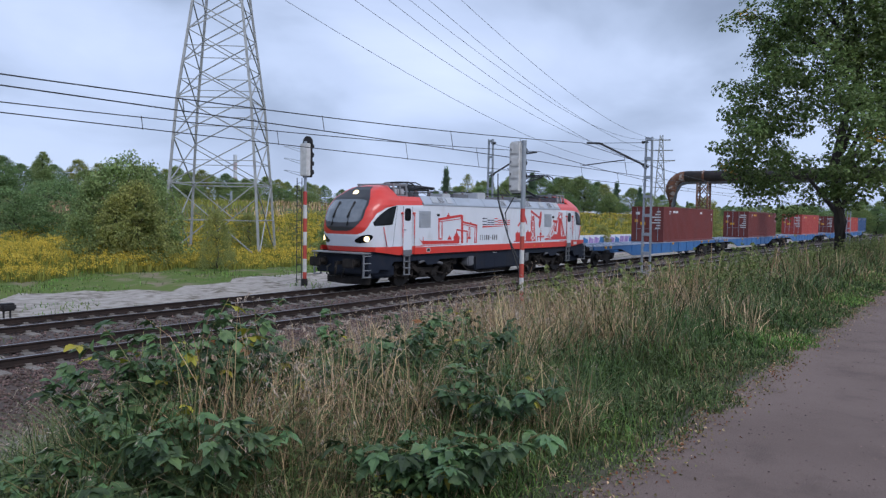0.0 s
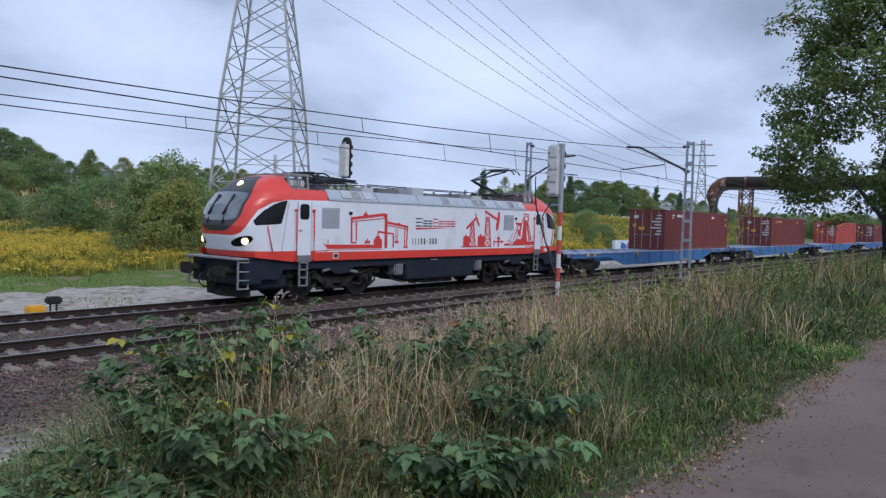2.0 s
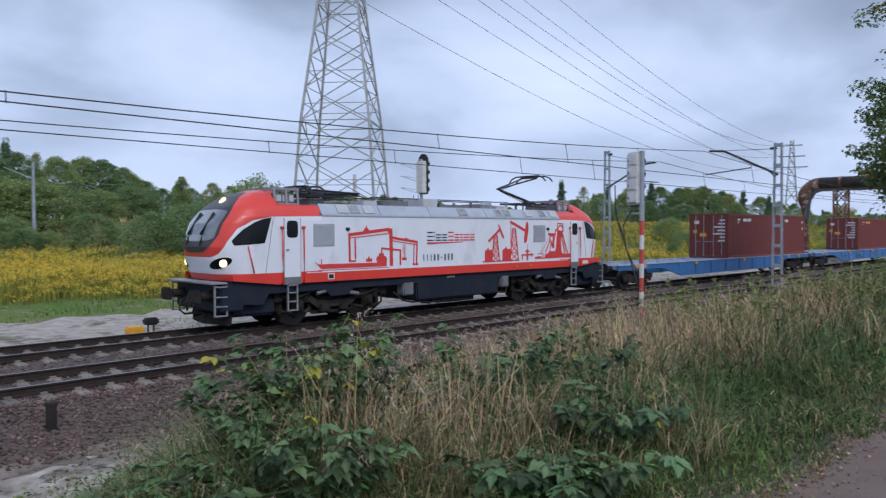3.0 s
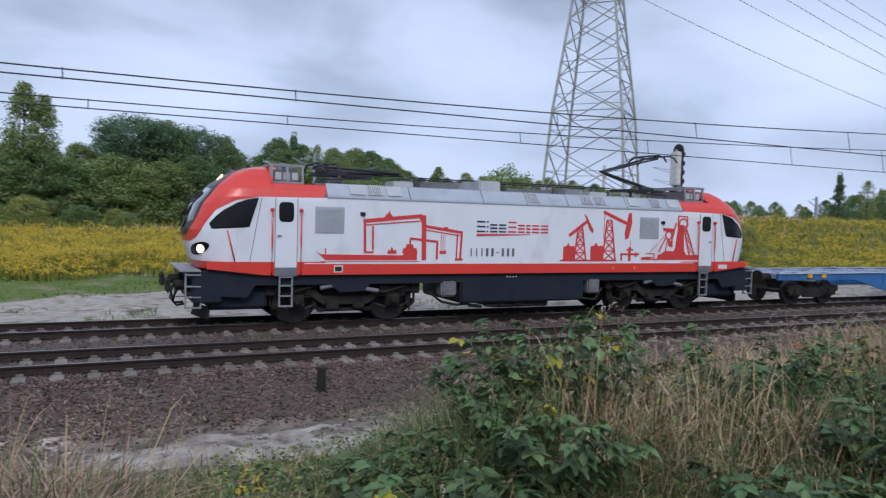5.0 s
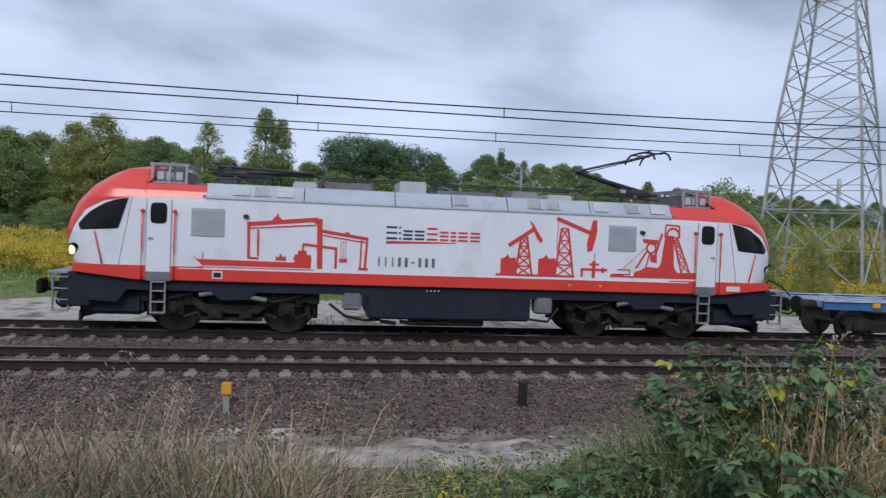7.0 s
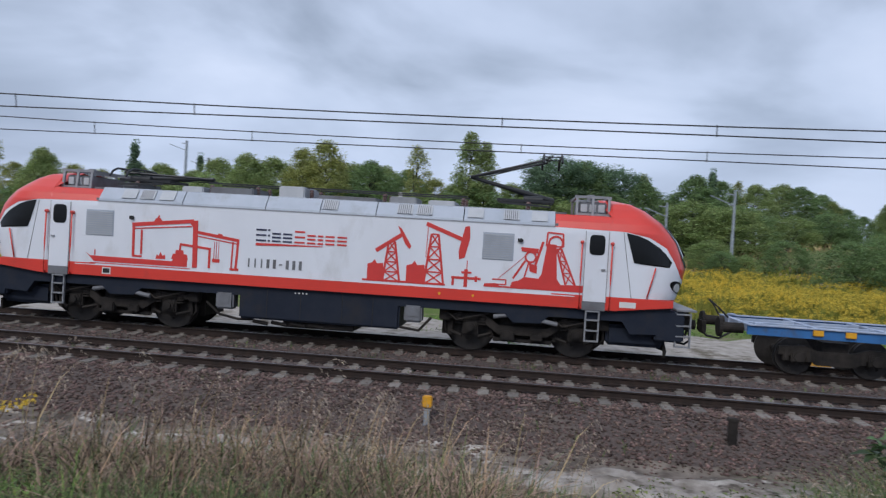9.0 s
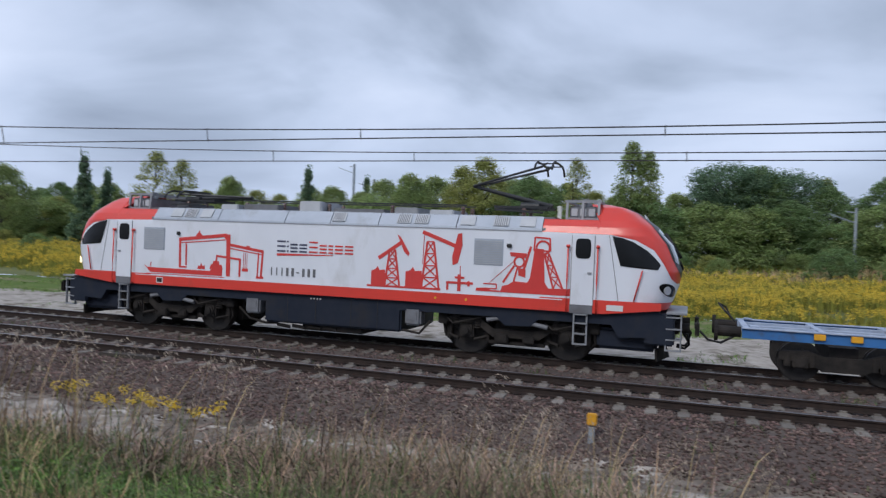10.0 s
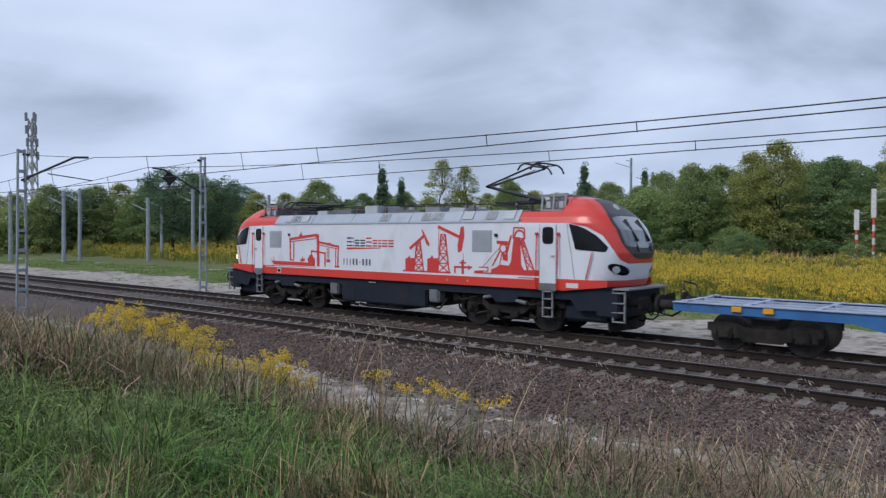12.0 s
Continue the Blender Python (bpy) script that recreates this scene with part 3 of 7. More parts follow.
    bm.faces.new([bm.verts.new(p) for p in ((HOOD_END, -1.22, 3.62), (3.87, -1.22, 3.62), (3.87, 1.22, 3.62), (HOOD_END, 1.22, 3.62))])
    put("cab_roof", bm, M["red"], smooth=False)
    bow = lin(-1, 1, 40)
    put("screen_surround", skin_sheet([[(scr(z) * q, z) for q in bow] for z in lin(2.241, 3.98, 70)], 0.012), M["darkroof"], "black windscreen surround and roof front")
    pane = lambda z: 0.315 * min(1, (max(z - 2.56, 0) / 0.10) ** 0.4, (max(3.46 - z, 0) / 0.06) ** 0.4)
    put("windscreen", skin_sheet([[(pane(z) * q, z) for q in bow] for z in lin(2.561, 3.459, 50)], 0.022), M["screen"], "large sloping windscreen")
    for s in (-1, 1):
        bm = bmesh.new()
        a, b = nose_point(s * 0.08, 2.45, 0.05), nose_point(s * 0.075, 3.12, 0.05)
        beam(bm, a, b, 0.03)
        beam(bm, nose_point(s * 0.072, 2.75, 0.065), nose_point(s * 0.078, 3.36, 0.065), 0.055)
        put("wiper", bm, M["rubber"])
        win = [(0.98, 2.57), (1.12, 2.74), (1.29, 2.90), (1.62, 3.10), (1.88, 3.19), (2.13, 3.235), (1.91, 2.50), (1.04, 2.44)]
        rows = []
        for z in lin(2.445, 3.232, 36):
            a, b = (skin_at(u, z, s) for u in chord(win, z))
            rows.append([(a + (b - a) * k / 24, z) for k in range(25)])
        put("side_window", skin_sheet(rows, 0.012), M["glass"], "dark cab side window")
        # headlight pod
        pc, pz = s * 0.39, 1.95
        rows = [[(pc + 0.21 * r * math.cos(a), pz + 0.45 * 0.21 * s * r * math.cos(a) + 0.14 * r * math.sin(a)) for a in lin(0, 2 * math.pi, 36)] for r in lin(0.02, 1, 8)]
        put("headlight_housing", skin_sheet(rows, 0.01), M["glass"], "black headlight housing")
        p, q = nose_point(pc + s * 0.06, pz, 0.0), nose_point(pc + s * 0.06, pz, 0.045)
        put("headlight", bar(bmesh.new(), p, q, 0.105, 20), M["lamp"] if lit else M["lamp_off"], "glowing warm headlight" if lit else "unlit headlight", smooth=False)
        # grab rail on the nose corner
        put("nose_handrail", bar(bmesh.new(), nose_point(s * 0.86, 1.66, 0.05), nose_point(s * 0.82, 2.42, 0.05), 0.018), M["red"])
        # door
        y0 = s * 1.45
        ya, yb = (y0 - 0.018, y0 + 0.004) if s < 0 else (y0 - 0.004, y0 + 0.018)
        bm = bmesh.new()
        box(bm, 2.55, 3.10, ya, yb, 1.50, 3.22, 0.004)
        door = put("cab_door", bm, M["white"], "white cab door with a small window", smooth=False)
        for u in (2.545, 3.105):
            bm = bmesh.new()
            box(bm, u - 0.008, u + 0.008, ya - 0.001, yb + 0.001, 1.50, 3.23)
            put("door_seal", bm, M["grey"], parent=door, smooth=False)
        bm = bmesh.new()
        pts = [(2.82 + 0.19 * math.copysign(abs(math.cos(a)) ** 0.45, math.cos(a)), 2.9 + 0.25 * math.copysign(abs(math.sin(a)) ** 0.45, math.sin(a))) for a in lin(0, 2 * math.pi, 28)[:-1]]
        prism(bm, pts, y0 + s * 0.016, y0 + s * 0.026)
        put("door_window", bm, M["glass"], parent=door, smooth=False)
        bm = bmesh.new()
        box(bm, 2.60, 2.70, min(y0, y0 + s * 0.05), max(y0, y0 + s * 0.05), 2.28, 2.32)
        put("door_handle", bm, M["grey"], parent=door, smooth=False)
        for u in (2.46, 3.19):
            bm = bmesh.new()
            tube(bm, [(u, y0, 2.96), (u, y0 + s * 0.07, 2.95), (u, y0 + s * 0.08, 2.1), (u, y0 + s * 0.08, 1.4), (u, y0 + s * 0.02, 1.3)], 0.02)
            bar(bm, (u, y0, 2.95), (u, y0 + s * 0.09, 2.95), 0.045, 12)
            put("door_handrail", bm, M["red"], "red grab rail")
        # sill and ladder under the door
        bm = bmesh.new()
        box(bm, 2.55, 3.12, y0 - 0.03, y0 + 0.03, 1.28, 1.50, 0.01)
        put("door_sill", bm, M["acbox"], smooth=False)
        for ua, ub, zt in ((2.68, 3.0, 1.30), (0.45, 0.80, 1.36)):
            yl = s * (1.42 if ua > 2 else 1.30)
            bm = bmesh.new()
            for u in (ua, ub):
                box(bm, u - 0.02, u + 0.02, yl - 0.03, yl + 0.03, 0.50, zt)
            for z in (0.52, 0.78, 1.04, zt - 0.04):
                box(bm, ua, ub, yl - 0.07, yl + 0.07, z - 0.015, z + 0.015)
            put("ladder", bm, M["grey"], "grey steel step ladder", smooth=False)
        # buffer
        bm = bmesh.new()
        bar(bm, (0.75, s * 0.875, 1.05), (0.25, s * 0.875, 1.05), 0.12, 16)
        bar(bm, (0.75, s * 0.875, 1.05), (0.5, s * 0.875, 1.05), 0.17, 16)
        box(bm, 0.03, 0.13, s * 0.875 - 0.30, s * 0.875 + 0.30, 0.87, 1.23, 0.04)
        put("buffer", bm, M["bogie"], "black buffer", smooth=False)
        bm = bmesh.new()
        tube(bm, [(0.5, s * 0.45, 0.95), (0.30, s * 0.45, 0.85), (0.25, s * 0.42, 0.6), (0.35, s * 0.3, 0.48), (0.55, s * 0.22, 0.5)], 0.03)
        put("brake_hose", bm, M["rubber"])
    # roof head lamp
    p = nose_point(0, 3.72, 0.0)
    put("roof_lamp", bar(bmesh.new(), p, nose_point(0, 3.72, 0.04), 0.12, 18), M["lamp"] if lit else M["lamp_off"], smooth=False)
    # front platform, beam, coupling, plough
    bm = bmesh.new()
    box(bm, 0.32, 0.80, -1.36, 1.36, 1.39, 1.44, 0.01)
    put("nose_stripe", skin_sheet([[(c, z) for c in cs] for z in lin(1.46, 1.645, 4)], 0.006), M["red"], "red stripe round the nose")
    put("front_platform", bm, M["grey"], "grey platform over the buffers", smooth=False)
    bm = bmesh.new()
    box(bm, 0.60, 1.30, -1.36, 1.36, 0.62, 1.39, 0.04)
    box(bm, 1.0, 2.45, -1.15, 1.15, 0.42, 0.95, 0.08)
    put("buffer_beam", bm, M["under"], smooth=False)
    bm = bmesh.new()
    beam(bm, (0.65, 0, 1.02), (0.30, 0, 1.02), 0.12)
    tube(bm, [(0.32, -0.05, 1.02), (0.22, -0.06, 0.85), (0.28, 0, 0.62), (0.40, 0.06, 0.85), (0.32, 0.05, 1.0)], 0.035)
    put("screw_coupling", bm, M["bogie"], smooth=False)
    bm = bmesh.new()
    for s in (-1, 1):
        v = [bm.verts.new(p) for p in ((0.72, 0, 0.20), (0.98, s * 1.12, 0.20), (1.0, s * 1.15, 0.50), (0.80, 0, 0.50))]
        w = [bm.verts.new((q.co.x + 0.05, q.co.y, q.co.z)) for q in v]
        bm.faces.new(v)
        bm.faces.new(w[::-1])
        for i in range(4):
            bm.faces.new((v[i], w[i], w[(i + 1) % 4], v[(i + 1) % 4]))
    put("rail_guard", bm, M["bogie"], "dark plough plate", smooth=False)


def wheelset(parent, u, z, r, half=0.75):
    bm = bmesh.new()
    bar(bm, (0, -1.0, 0), (0, 1.0, 0), 0.085, 12)
    for s in (-1, 1):
        bmesh.ops.create_cone(bm, cap_ends=True, segments=40, radius1=r + 0.03, radius2=r + 0.03, depth=0.03, matrix=Matrix.Translation((0, s * (half - 0.05), 0)) @ Matrix.Rotation(math.pi / 2, 4, "X"))
        bmesh.ops.create_cone(bm, cap_ends=True, segments=40, radius1=r, radius2=r, depth=0.12, matrix=Matrix.Translation((0, s * (half + 0.02), 0)) @ Matrix.Rotation(math.pi / 2, 4, "X"))
        bmesh.ops.create_cone(bm, cap_ends=True, segments=24, radius1=r * 0.45, radius2=r * 0.3, depth=0.1, matrix=Matrix.Translation((0, s * (half + 0.1), 0)) @ Matrix.Rotation(s * math.pi / 2, 4, "X"))
        for k in range(6):
            a = k * math.pi / 3
            bar(bm, (0.36 * r / 0.6 * math.cos(a), s * (half + 0.07), 0.36 * r / 0.6 * math.sin(a)), (0.36 * r / 0.6 * math.cos(a), s * (half + 0.12), 0.36 * r / 0.6 * math.sin(a)), 0.03, 8)
    w = part("wheelset", bm, M["steel"], parent)
    w.matrix_basis = pose(u, 0, z)
    WHEELS.append((w, (u, z), r))
    return w


def loco_bogie(loco, uc):
    bg = part("bogie", bmesh_bogie(), M["bogie"], loco, "black two-axle bogie")
    bg.matrix_basis = pose(uc, 0, 0)
    for d in (-1.33, 1.33):
        wheelset(bg, d, 0.61, 0.61)
    for s in (-1, 1):
        for d in (-1.33, 1.33):
            bm = bmesh.new()
            box(bm, d - 0.2, d + 0.2, s * 1.10 - 0.1, s * 1.10 + 0.1, 0.42, 0.82, 0.04)
            bar(bm, (d, s * 1.1, 0.62), (d, s * 1.24, 0.62), 0.14, 16)
            part("axle_box", bm, M["bogie"], bg)
            for e in (-0.3, 0.3):
                bm = bmesh.new()
                for k in range(5):
                    bmesh.ops.create_cone(bm, cap_ends=True, segments=14, radius1=0.1, radius2=0.1, depth=0.035, matrix=Matrix.Translation((d + e, s * 1.12, 0.72 + 0.065 * k)))
                part("coil_spring", bm, M["bogie"], bg)
        for a, b in (((-0.75, 0.95), (-0.2, 1.05)), ((0.3, 0.95), (0.85, 0.85))):
            part("damper", bar(bmesh.new(), (a[0], s * 1.3, a[1]), (b[0], s * 1.3, b[1]), 0.06, 12), M["acbox"], bg, "grey damper")
        bm = bmesh.new()
        box(bm, -0.75, 0.75, s * 1.0 - 0.06, s * 1.0 + 0.06, 0.30, 0.40, 0.02)
        box(bm, -0.55, -0.2, s * 1.15 - 0.1, s * 1.15 + 0.1, 0.35, 0.6, 0.03)
        box(bm, 0.2, 0.5, s * 1.15 - 0.1, s * 1.15 + 0.1, 0.38, 0.58, 0.03)
        part("brake_gear", bm, M["bogie"], bg)
        for d in (-1.33, 1.33):
            bm = bmesh.new()
            box(bm, d - 0.5, d + 0.5, s * 0.62 - 0.05, s * 0.62 + 0.05, 0.22, 0.5, 0.03)
            part("motor_casing", bm, M["bogie"], bg)
            for e in (-0.52, 0.52):
                bm = bmesh.new()
                box(bm, d + e - 0.07, d + e + 0.07, s * 0.95 - 0.07, s * 0.95 + 0.07, 0.36, 0.98, 0.02)
                bar(bm, (d + e, s * 1.0, 0.48), (d + e * 0.4, s * 1.18, 0.40), 0.04, 8)
                part("brake_hanger", bm, M["bogie"], bg)
            part("air_pipe", tube(bmesh.new(), [(d - 0.6, s * 1.2, 0.98), (d - 0.35, s * 1.28, 0.80), (d + 0.1, s * 1.28, 0.92), (d + 0.5, s * 1.22, 1.02)], 0.025, 6), M["bogie"], bg)
            part("axle_cap", bar(bmesh.new(), (d, s * 1.2, 0.62), (d, s * 1.30, 0.62), 0.09, 14), M["bogie"], bg)
        bm = bmesh.new()
        prism(bm, [(-0.78, 1.30), (0.95, 1.30), (0.62, 1.06), (0.42, 0.86), (-0.25, 0.84), (-0.45, 1.02)], s * 1.33 - 0.03, s * 1.33 + 0.03)
        part("valance", bm, M["under"], bg, "navy skirt panel between the wheels")
        for d in (-2.0, 2.0):
            bm = bmesh.new()
            box(bm, d - 0.14, d + 0.14, s * 1.05 - 0.12, s * 1.05 + 0.12, 0.75, 1.12, 0.03)
            tube(bm, [(d, s * 1.05, 0.78), (d + 0.03, s * 1.0, 0.5), (d - 0.25 * math.copysign(1, d), s * 0.8, 0.2)], 0.035)
            part("sand_box", bm, M["bogie"], bg)


def bmesh_bogie():
    bm = bmesh.new()
    side = ((-1.95, 0.95), (-1.0, 0.98), (-0.6, 0.72), (0.6, 0.72), (1.0, 0.98), (1.95, 0.95), (1.95, 0.82), (1.05, 0.80), (0.62, 0.50), (-0.62, 0.50), (-1.05, 0.80), (-1.95, 0.82))
    for s in (-1, 1):
        prism(bm, side, s * 1.08 - 0.08, s * 1.08 + 0.08)
    box(bm, -0.62, 0.62, -1.0, 1.0, 0.42, 1.05, 0.04)
    box(bm, -2.1, 2.1, -0.62, 0.62, 0.35, 1.25)
    box(bm, -1.95, 1.95, -1.0, 1.0, 0.98, 1.28)
    return bm


import itertools

layer = itertools.count()


def paint_depth():
    """Each painted piece stands a hair proud of the one before."""
    return 0.003 + 0.0004 * (next(layer) % 14)


def stroke(bm, pts, w, y=-1.4565):
    """Flat bars on the near body side along points (u, z)."""
    for (x0, z0), (x1, z1) in zip(pts, pts[1:]):
        L = math.hypot(x1 - x0, z1 - z0) or 1
        nx, nz = -(z1 - z0) / L * w / 2, (x1 - x0) / L * w / 2
        d = paint_depth()
        prism(bm, [(x0 + nx, z0 + nz), (x0 - nx, z0 - nz), (x1 - nx, z1 - nz), (x1 + nx, z1 + nz)], y - d, y + d)


def patch(bm, pts, y=-1.4565):
    d = paint_depth()
    prism(bm, pts, y - d, y + d)


def wheel_ring(bm, u, z, r, w, n=16):
    stroke(bm, [(u + r * math.cos(2 * math.pi * k / n), z + r * math.sin(2 * math.pi * k / n)) for k in range(n + 1)], w)


def lattice(bm, x0, x1, xt0, xt1, z0, z1, n, w=0.035):
    stroke(bm, [(x0, z0), (xt0, z1)], w * 1.5)
    stroke(bm, [(x1, z0), (xt1, z1)], w * 1.5)
    for k in range(n):
        a, b = k / n, (k + 1) / n
        l0, r0 = x0 + (xt0 - x0) * a, x1 + (xt1 - x1) * a
        l1, r1 = x0 + (xt0 - x0) * b, x1 + (xt1 - x1) * b
        za, zb = z0 + (z1 - z0) * a, z0 + (z1 - z0) * b
        stroke(bm, [(l0, za), (r1, zb)], w)
        stroke(bm, [(r0, za), (l1, zb)], w)
        stroke(bm, [(l1, zb), (r1, zb)], w)


def murals(loco):
    # ship and harbour cranes
    bm = bmesh.new()
    patch(bm, [(3.60, 1.92), (3.72, 1.84), (6.0, 1.82), (6.05, 1.90), (6.42, 1.90), (6.42, 1.69), (3.84, 1.69)])
    stroke(bm, [(3.72, 1.65), (6.5, 1.65)], 0.02)
    patch(bm, [(5.98, 1.88), (6.02, 2.02), (6.40, 2.02), (6.44, 1.88)])
    patch(bm, [(6.08, 2.0), (6.1, 2.12), (6.3, 2.12), (6.32, 2.0)])
    patch(bm, [(5.55, 1.86), (5.58, 1.98), (5.63, 1.93), (5.68, 2.05), (5.73, 1.94), (5.8, 1.98), (5.82, 1.86)])
    stroke(bm, [(3.85, 1.85), (3.85, 2.0)], 0.025)
    part("ship_mural", bm, M["murals"], loco, "red ship silhouette")
    bm = bmesh.new()
    stroke(bm, [(4.86, 2.72), (6.55, 2.90)], 0.10)
    stroke(bm, [(4.90, 2.62), (6.50, 2.76)], 0.03)
    stroke(bm, [(4.90, 2.74), (4.92, 1.90)], 0.07)
    stroke(bm, [(5.13, 2.60), (5.14, 1.95)], 0.05)
    stroke(bm, [(4.90, 1.90), (5.16, 1.90)], 0.05)
    stroke(bm, [(6.60, 2.92), (6.63, 1.69)], 0.13)
    stroke(bm, [(6.45, 2.90), (6.60, 2.70)], 0.06)
    patch(bm, [(5.45, 2.82), (5.5, 2.92), (5.62, 2.94), (5.70, 2.85)])
    stroke(bm, [(5.55, 2.9), (5.60, 3.0)], 0.04)
    stroke(bm, [(6.66, 2.62), (7.80, 2.46)], 0.08)
    stroke(bm, [(6.66, 2.52), (7.76, 2.37)], 0.03)
    stroke(bm, [(7.78, 2.48), (7.74, 1.69)], 0.06)
    stroke(bm, [(7.64, 2.42), (7.62, 1.69)], 0.04)
    stroke(bm, [(7.58, 1.71), (7.82, 1.71)], 0.06)
    patch(bm, [(7.2, 2.54), (7.24, 2.62), (7.34, 2.60), (7.36, 2.52)])
    stroke(bm, [(6.2, 2.28), (7.05, 2.2)], 0.06)
    stroke(bm, [(7.02, 2.2), (7.02, 1.7)], 0.06)
    stroke(bm, [(6.22, 2.28), (6.2, 2.02)], 0.05)
    for u in (7.14, 7.2, 7.26):
        stroke(bm, [(u, 2.4), (u, 1.95)], 0.012)
    patch(bm, [(7.1, 1.95), (7.1, 1.86), (7.3, 1.86), (7.3, 1.95)])
    part("gantry_crane_mural", bm, M["murals"], loco, "red gantry crane silhouettes")
    # pump jacks
    for k, (u0, sc) in enumerate(((11.18, 1.0), (12.18, 1.14))):
        bm = bmesh.new()
        X = lambda u: u0 + (u - 11.18) * sc
        Z = lambda z: 1.66 + (z - 1.66) * (1.02 if k == 0 else 1.06)
        lattice(bm, X(11.62), X(12.06), X(11.74), X(11.90), Z(1.66), Z(2.66 if k == 0 else 2.86), 4)
        stroke(bm, [(X(11.42), Z(2.42)), (X(12.08), Z(2.86))] if k == 0 else [(X(11.62), Z(3.10)), (X(12.47), Z(2.76))], 0.10)
        if k == 0:
            patch(bm, [(X(11.95), Z(3.07)), (X(12.05), Z(3.0)), (X(12.32), Z(2.58)), (X(12.28), Z(2.5)), (X(12.16), Z(2.62))])
        else:
            patch(bm, [(X(12.48), Z(3.08)), (X(12.58), Z(3.1)), (X(12.60), Z(2.8)), (X(12.50), Z(2.35)), (X(12.38), Z(2.3)), (X(12.36), Z(2.5))])
            stroke(bm, [(X(11.66), Z(3.04)), (X(11.64), Z(2.3))], 0.015)
        patch(bm, [(X(11.22), Z(1.70)), (X(11.22), Z(2.08)), (X(11.34), Z(2.12)), (X(11.40), Z(2.2)), (X(11.46), Z(2.10)), (X(11.62), Z(2.12)), (X(11.66), Z(1.70))])
        stroke(bm, [(X(11.1), Z(1.68)), (X(12.1), Z(1.68))], 0.05)
        part("pump_jack_mural", bm, M["murals"], loco, "red oil pump silhouette")
    # valve tree
    bm = bmesh.new()
    stroke(bm, [(13.38, 1.88), (14.12, 1.88)], 0.06)
    stroke(bm, [(13.74, 1.66), (13.74, 2.10)], 0.09)
    stroke(bm, [(13.62, 2.02), (13.88, 2.02)], 0.05)
    stroke(bm, [(13.76, 2.1), (13.76, 2.32)], 0.02)
    stroke(bm, [(13.42, 1.88), (13.42, 1.68)], 0.06)
    stroke(bm, [(14.0, 1.94), (14.0, 1.8)], 0.06)
    part("valve_mural", bm, M["murals"], loco, "red well-head valve silhouette")
    # mine hoist
    bm = bmesh.new()
    patch(bm, [(14.85, 1.70), (14.9, 1.86), (15.05, 1.9), (15.2, 2.0), (15.55, 1.98), (15.62, 2.1), (15.72, 2.85), (15.95, 2.85), (16.0, 2.0), (16.1, 1.86), (16.74, 1.88), (16.74, 1.70)])
    patch(bm, [(14.2, 1.70), (14.22, 1.78), (14.5, 1.80), (14.6, 1.74), (14.85, 1.74), (14.85, 1.70)])
    stroke(bm, [(14.4, 1.9), (14.75, 1.9), (14.75, 1.78), (14.42, 1.78)], 0.03)
    wheel_ring(bm, 15.93, 2.88, 0.17, 0.05)
    stroke(bm, [(15.72, 3.14), (16.1, 3.12), (16.12, 2.8), (15.7, 2.8), (15.72, 3.14)], 0.04)
    lattice(bm, 16.22, 16.46, 15.96, 16.08, 1.86, 2.74, 3, 0.03)
    wheel_ring(bm, 15.33, 2.5, 0.13, 0.05)
    patch(bm, [(15.08, 2.74), (15.1, 2.64), (15.5, 2.6), (15.52, 2.72)])
    stroke(bm, [(15.2, 2.4), (14.92, 1.95)], 0.05)
    stroke(bm, [(15.3, 2.4), (15.2, 2.0)], 0.04)
    patch(bm, [(15.3, 2.35), (15.32, 2.15), (15.5, 2.1), (15.5, 2.3)])
    stroke(bm, [(14.55, 1.92), (15.28, 2.6)], 0.012)
    stroke(bm, [(15.45, 2.3), (15.62, 2.9)], 0.06)
    part("mine_hoist_mural", bm, M["murals"], loco, "red mine hoist silhouette")
    # wordmark and number: plain bars of their size and colour
    for u, w, hgt, m in ((8.25, 0.27, 0.30, "navy"), (8.57, 0.05, 0.30, "navy"), (8.68, 0.23, 0.21, "navy"), (8.97, 0.24, 0.21, "navy"), (9.28, 0.27, 0.30, "murals"), (9.61, 0.22, 0.21, "murals"), (9.89, 0.14, 0.21, "murals"), (10.09, 0.24, 0.21, "murals"), (10.40, 0.25, 0.21, "murals")):
        for f in (0.0, 0.46, 0.92):
            bm = bmesh.new()
            stroke(bm, [(u, 2.51 + hgt * f), (u + w, 2.51 + hgt * f)], 0.045)
            part("wordmark_bar", bm, M[m], loco)
    bm = bmesh.new()
    patch(bm, [(8.25, 2.44), (8.25, 2.37), (10.0, 2.43), (10.05, 2.45)])
    part("wordmark_underline", bm, M["murals"], loco)
    for k, w in enumerate((0.035, 0.035, 0.035, 0.075, 0.075, 0.0, 0.075, 0.075, 0.075)):
        bm = bmesh.new()
        u = 8.04 + 0.172 * k
        if w:
            stroke(bm, [(u + 0.05, 1.80), (u + 0.05, 2.03)], w)
        else:
            stroke(bm, [(u, 1.91), (u + 0.09, 1.91)], 0.03)
        part("number_bar", bm, M["acbox"], loco)


def body(loco):
    # white side walls and red sill
    bm = bmesh.new()
    for s in (-1, 1):
        box(bm, 3.87, LOCO_END - 3.87, s * 1.44 - 0.01, s * 1.44 + 0.01, 1.55, 3.30)
    part("side_wall", bm, M["white"], loco, "white painted body side")
    bm = bmesh.new()
    bm2 = bmesh.new()
    for s in (-1, 1):
        y0, y1 = (s * 1.462, s * 1.40) if s < 0 else (1.40, 1.462)
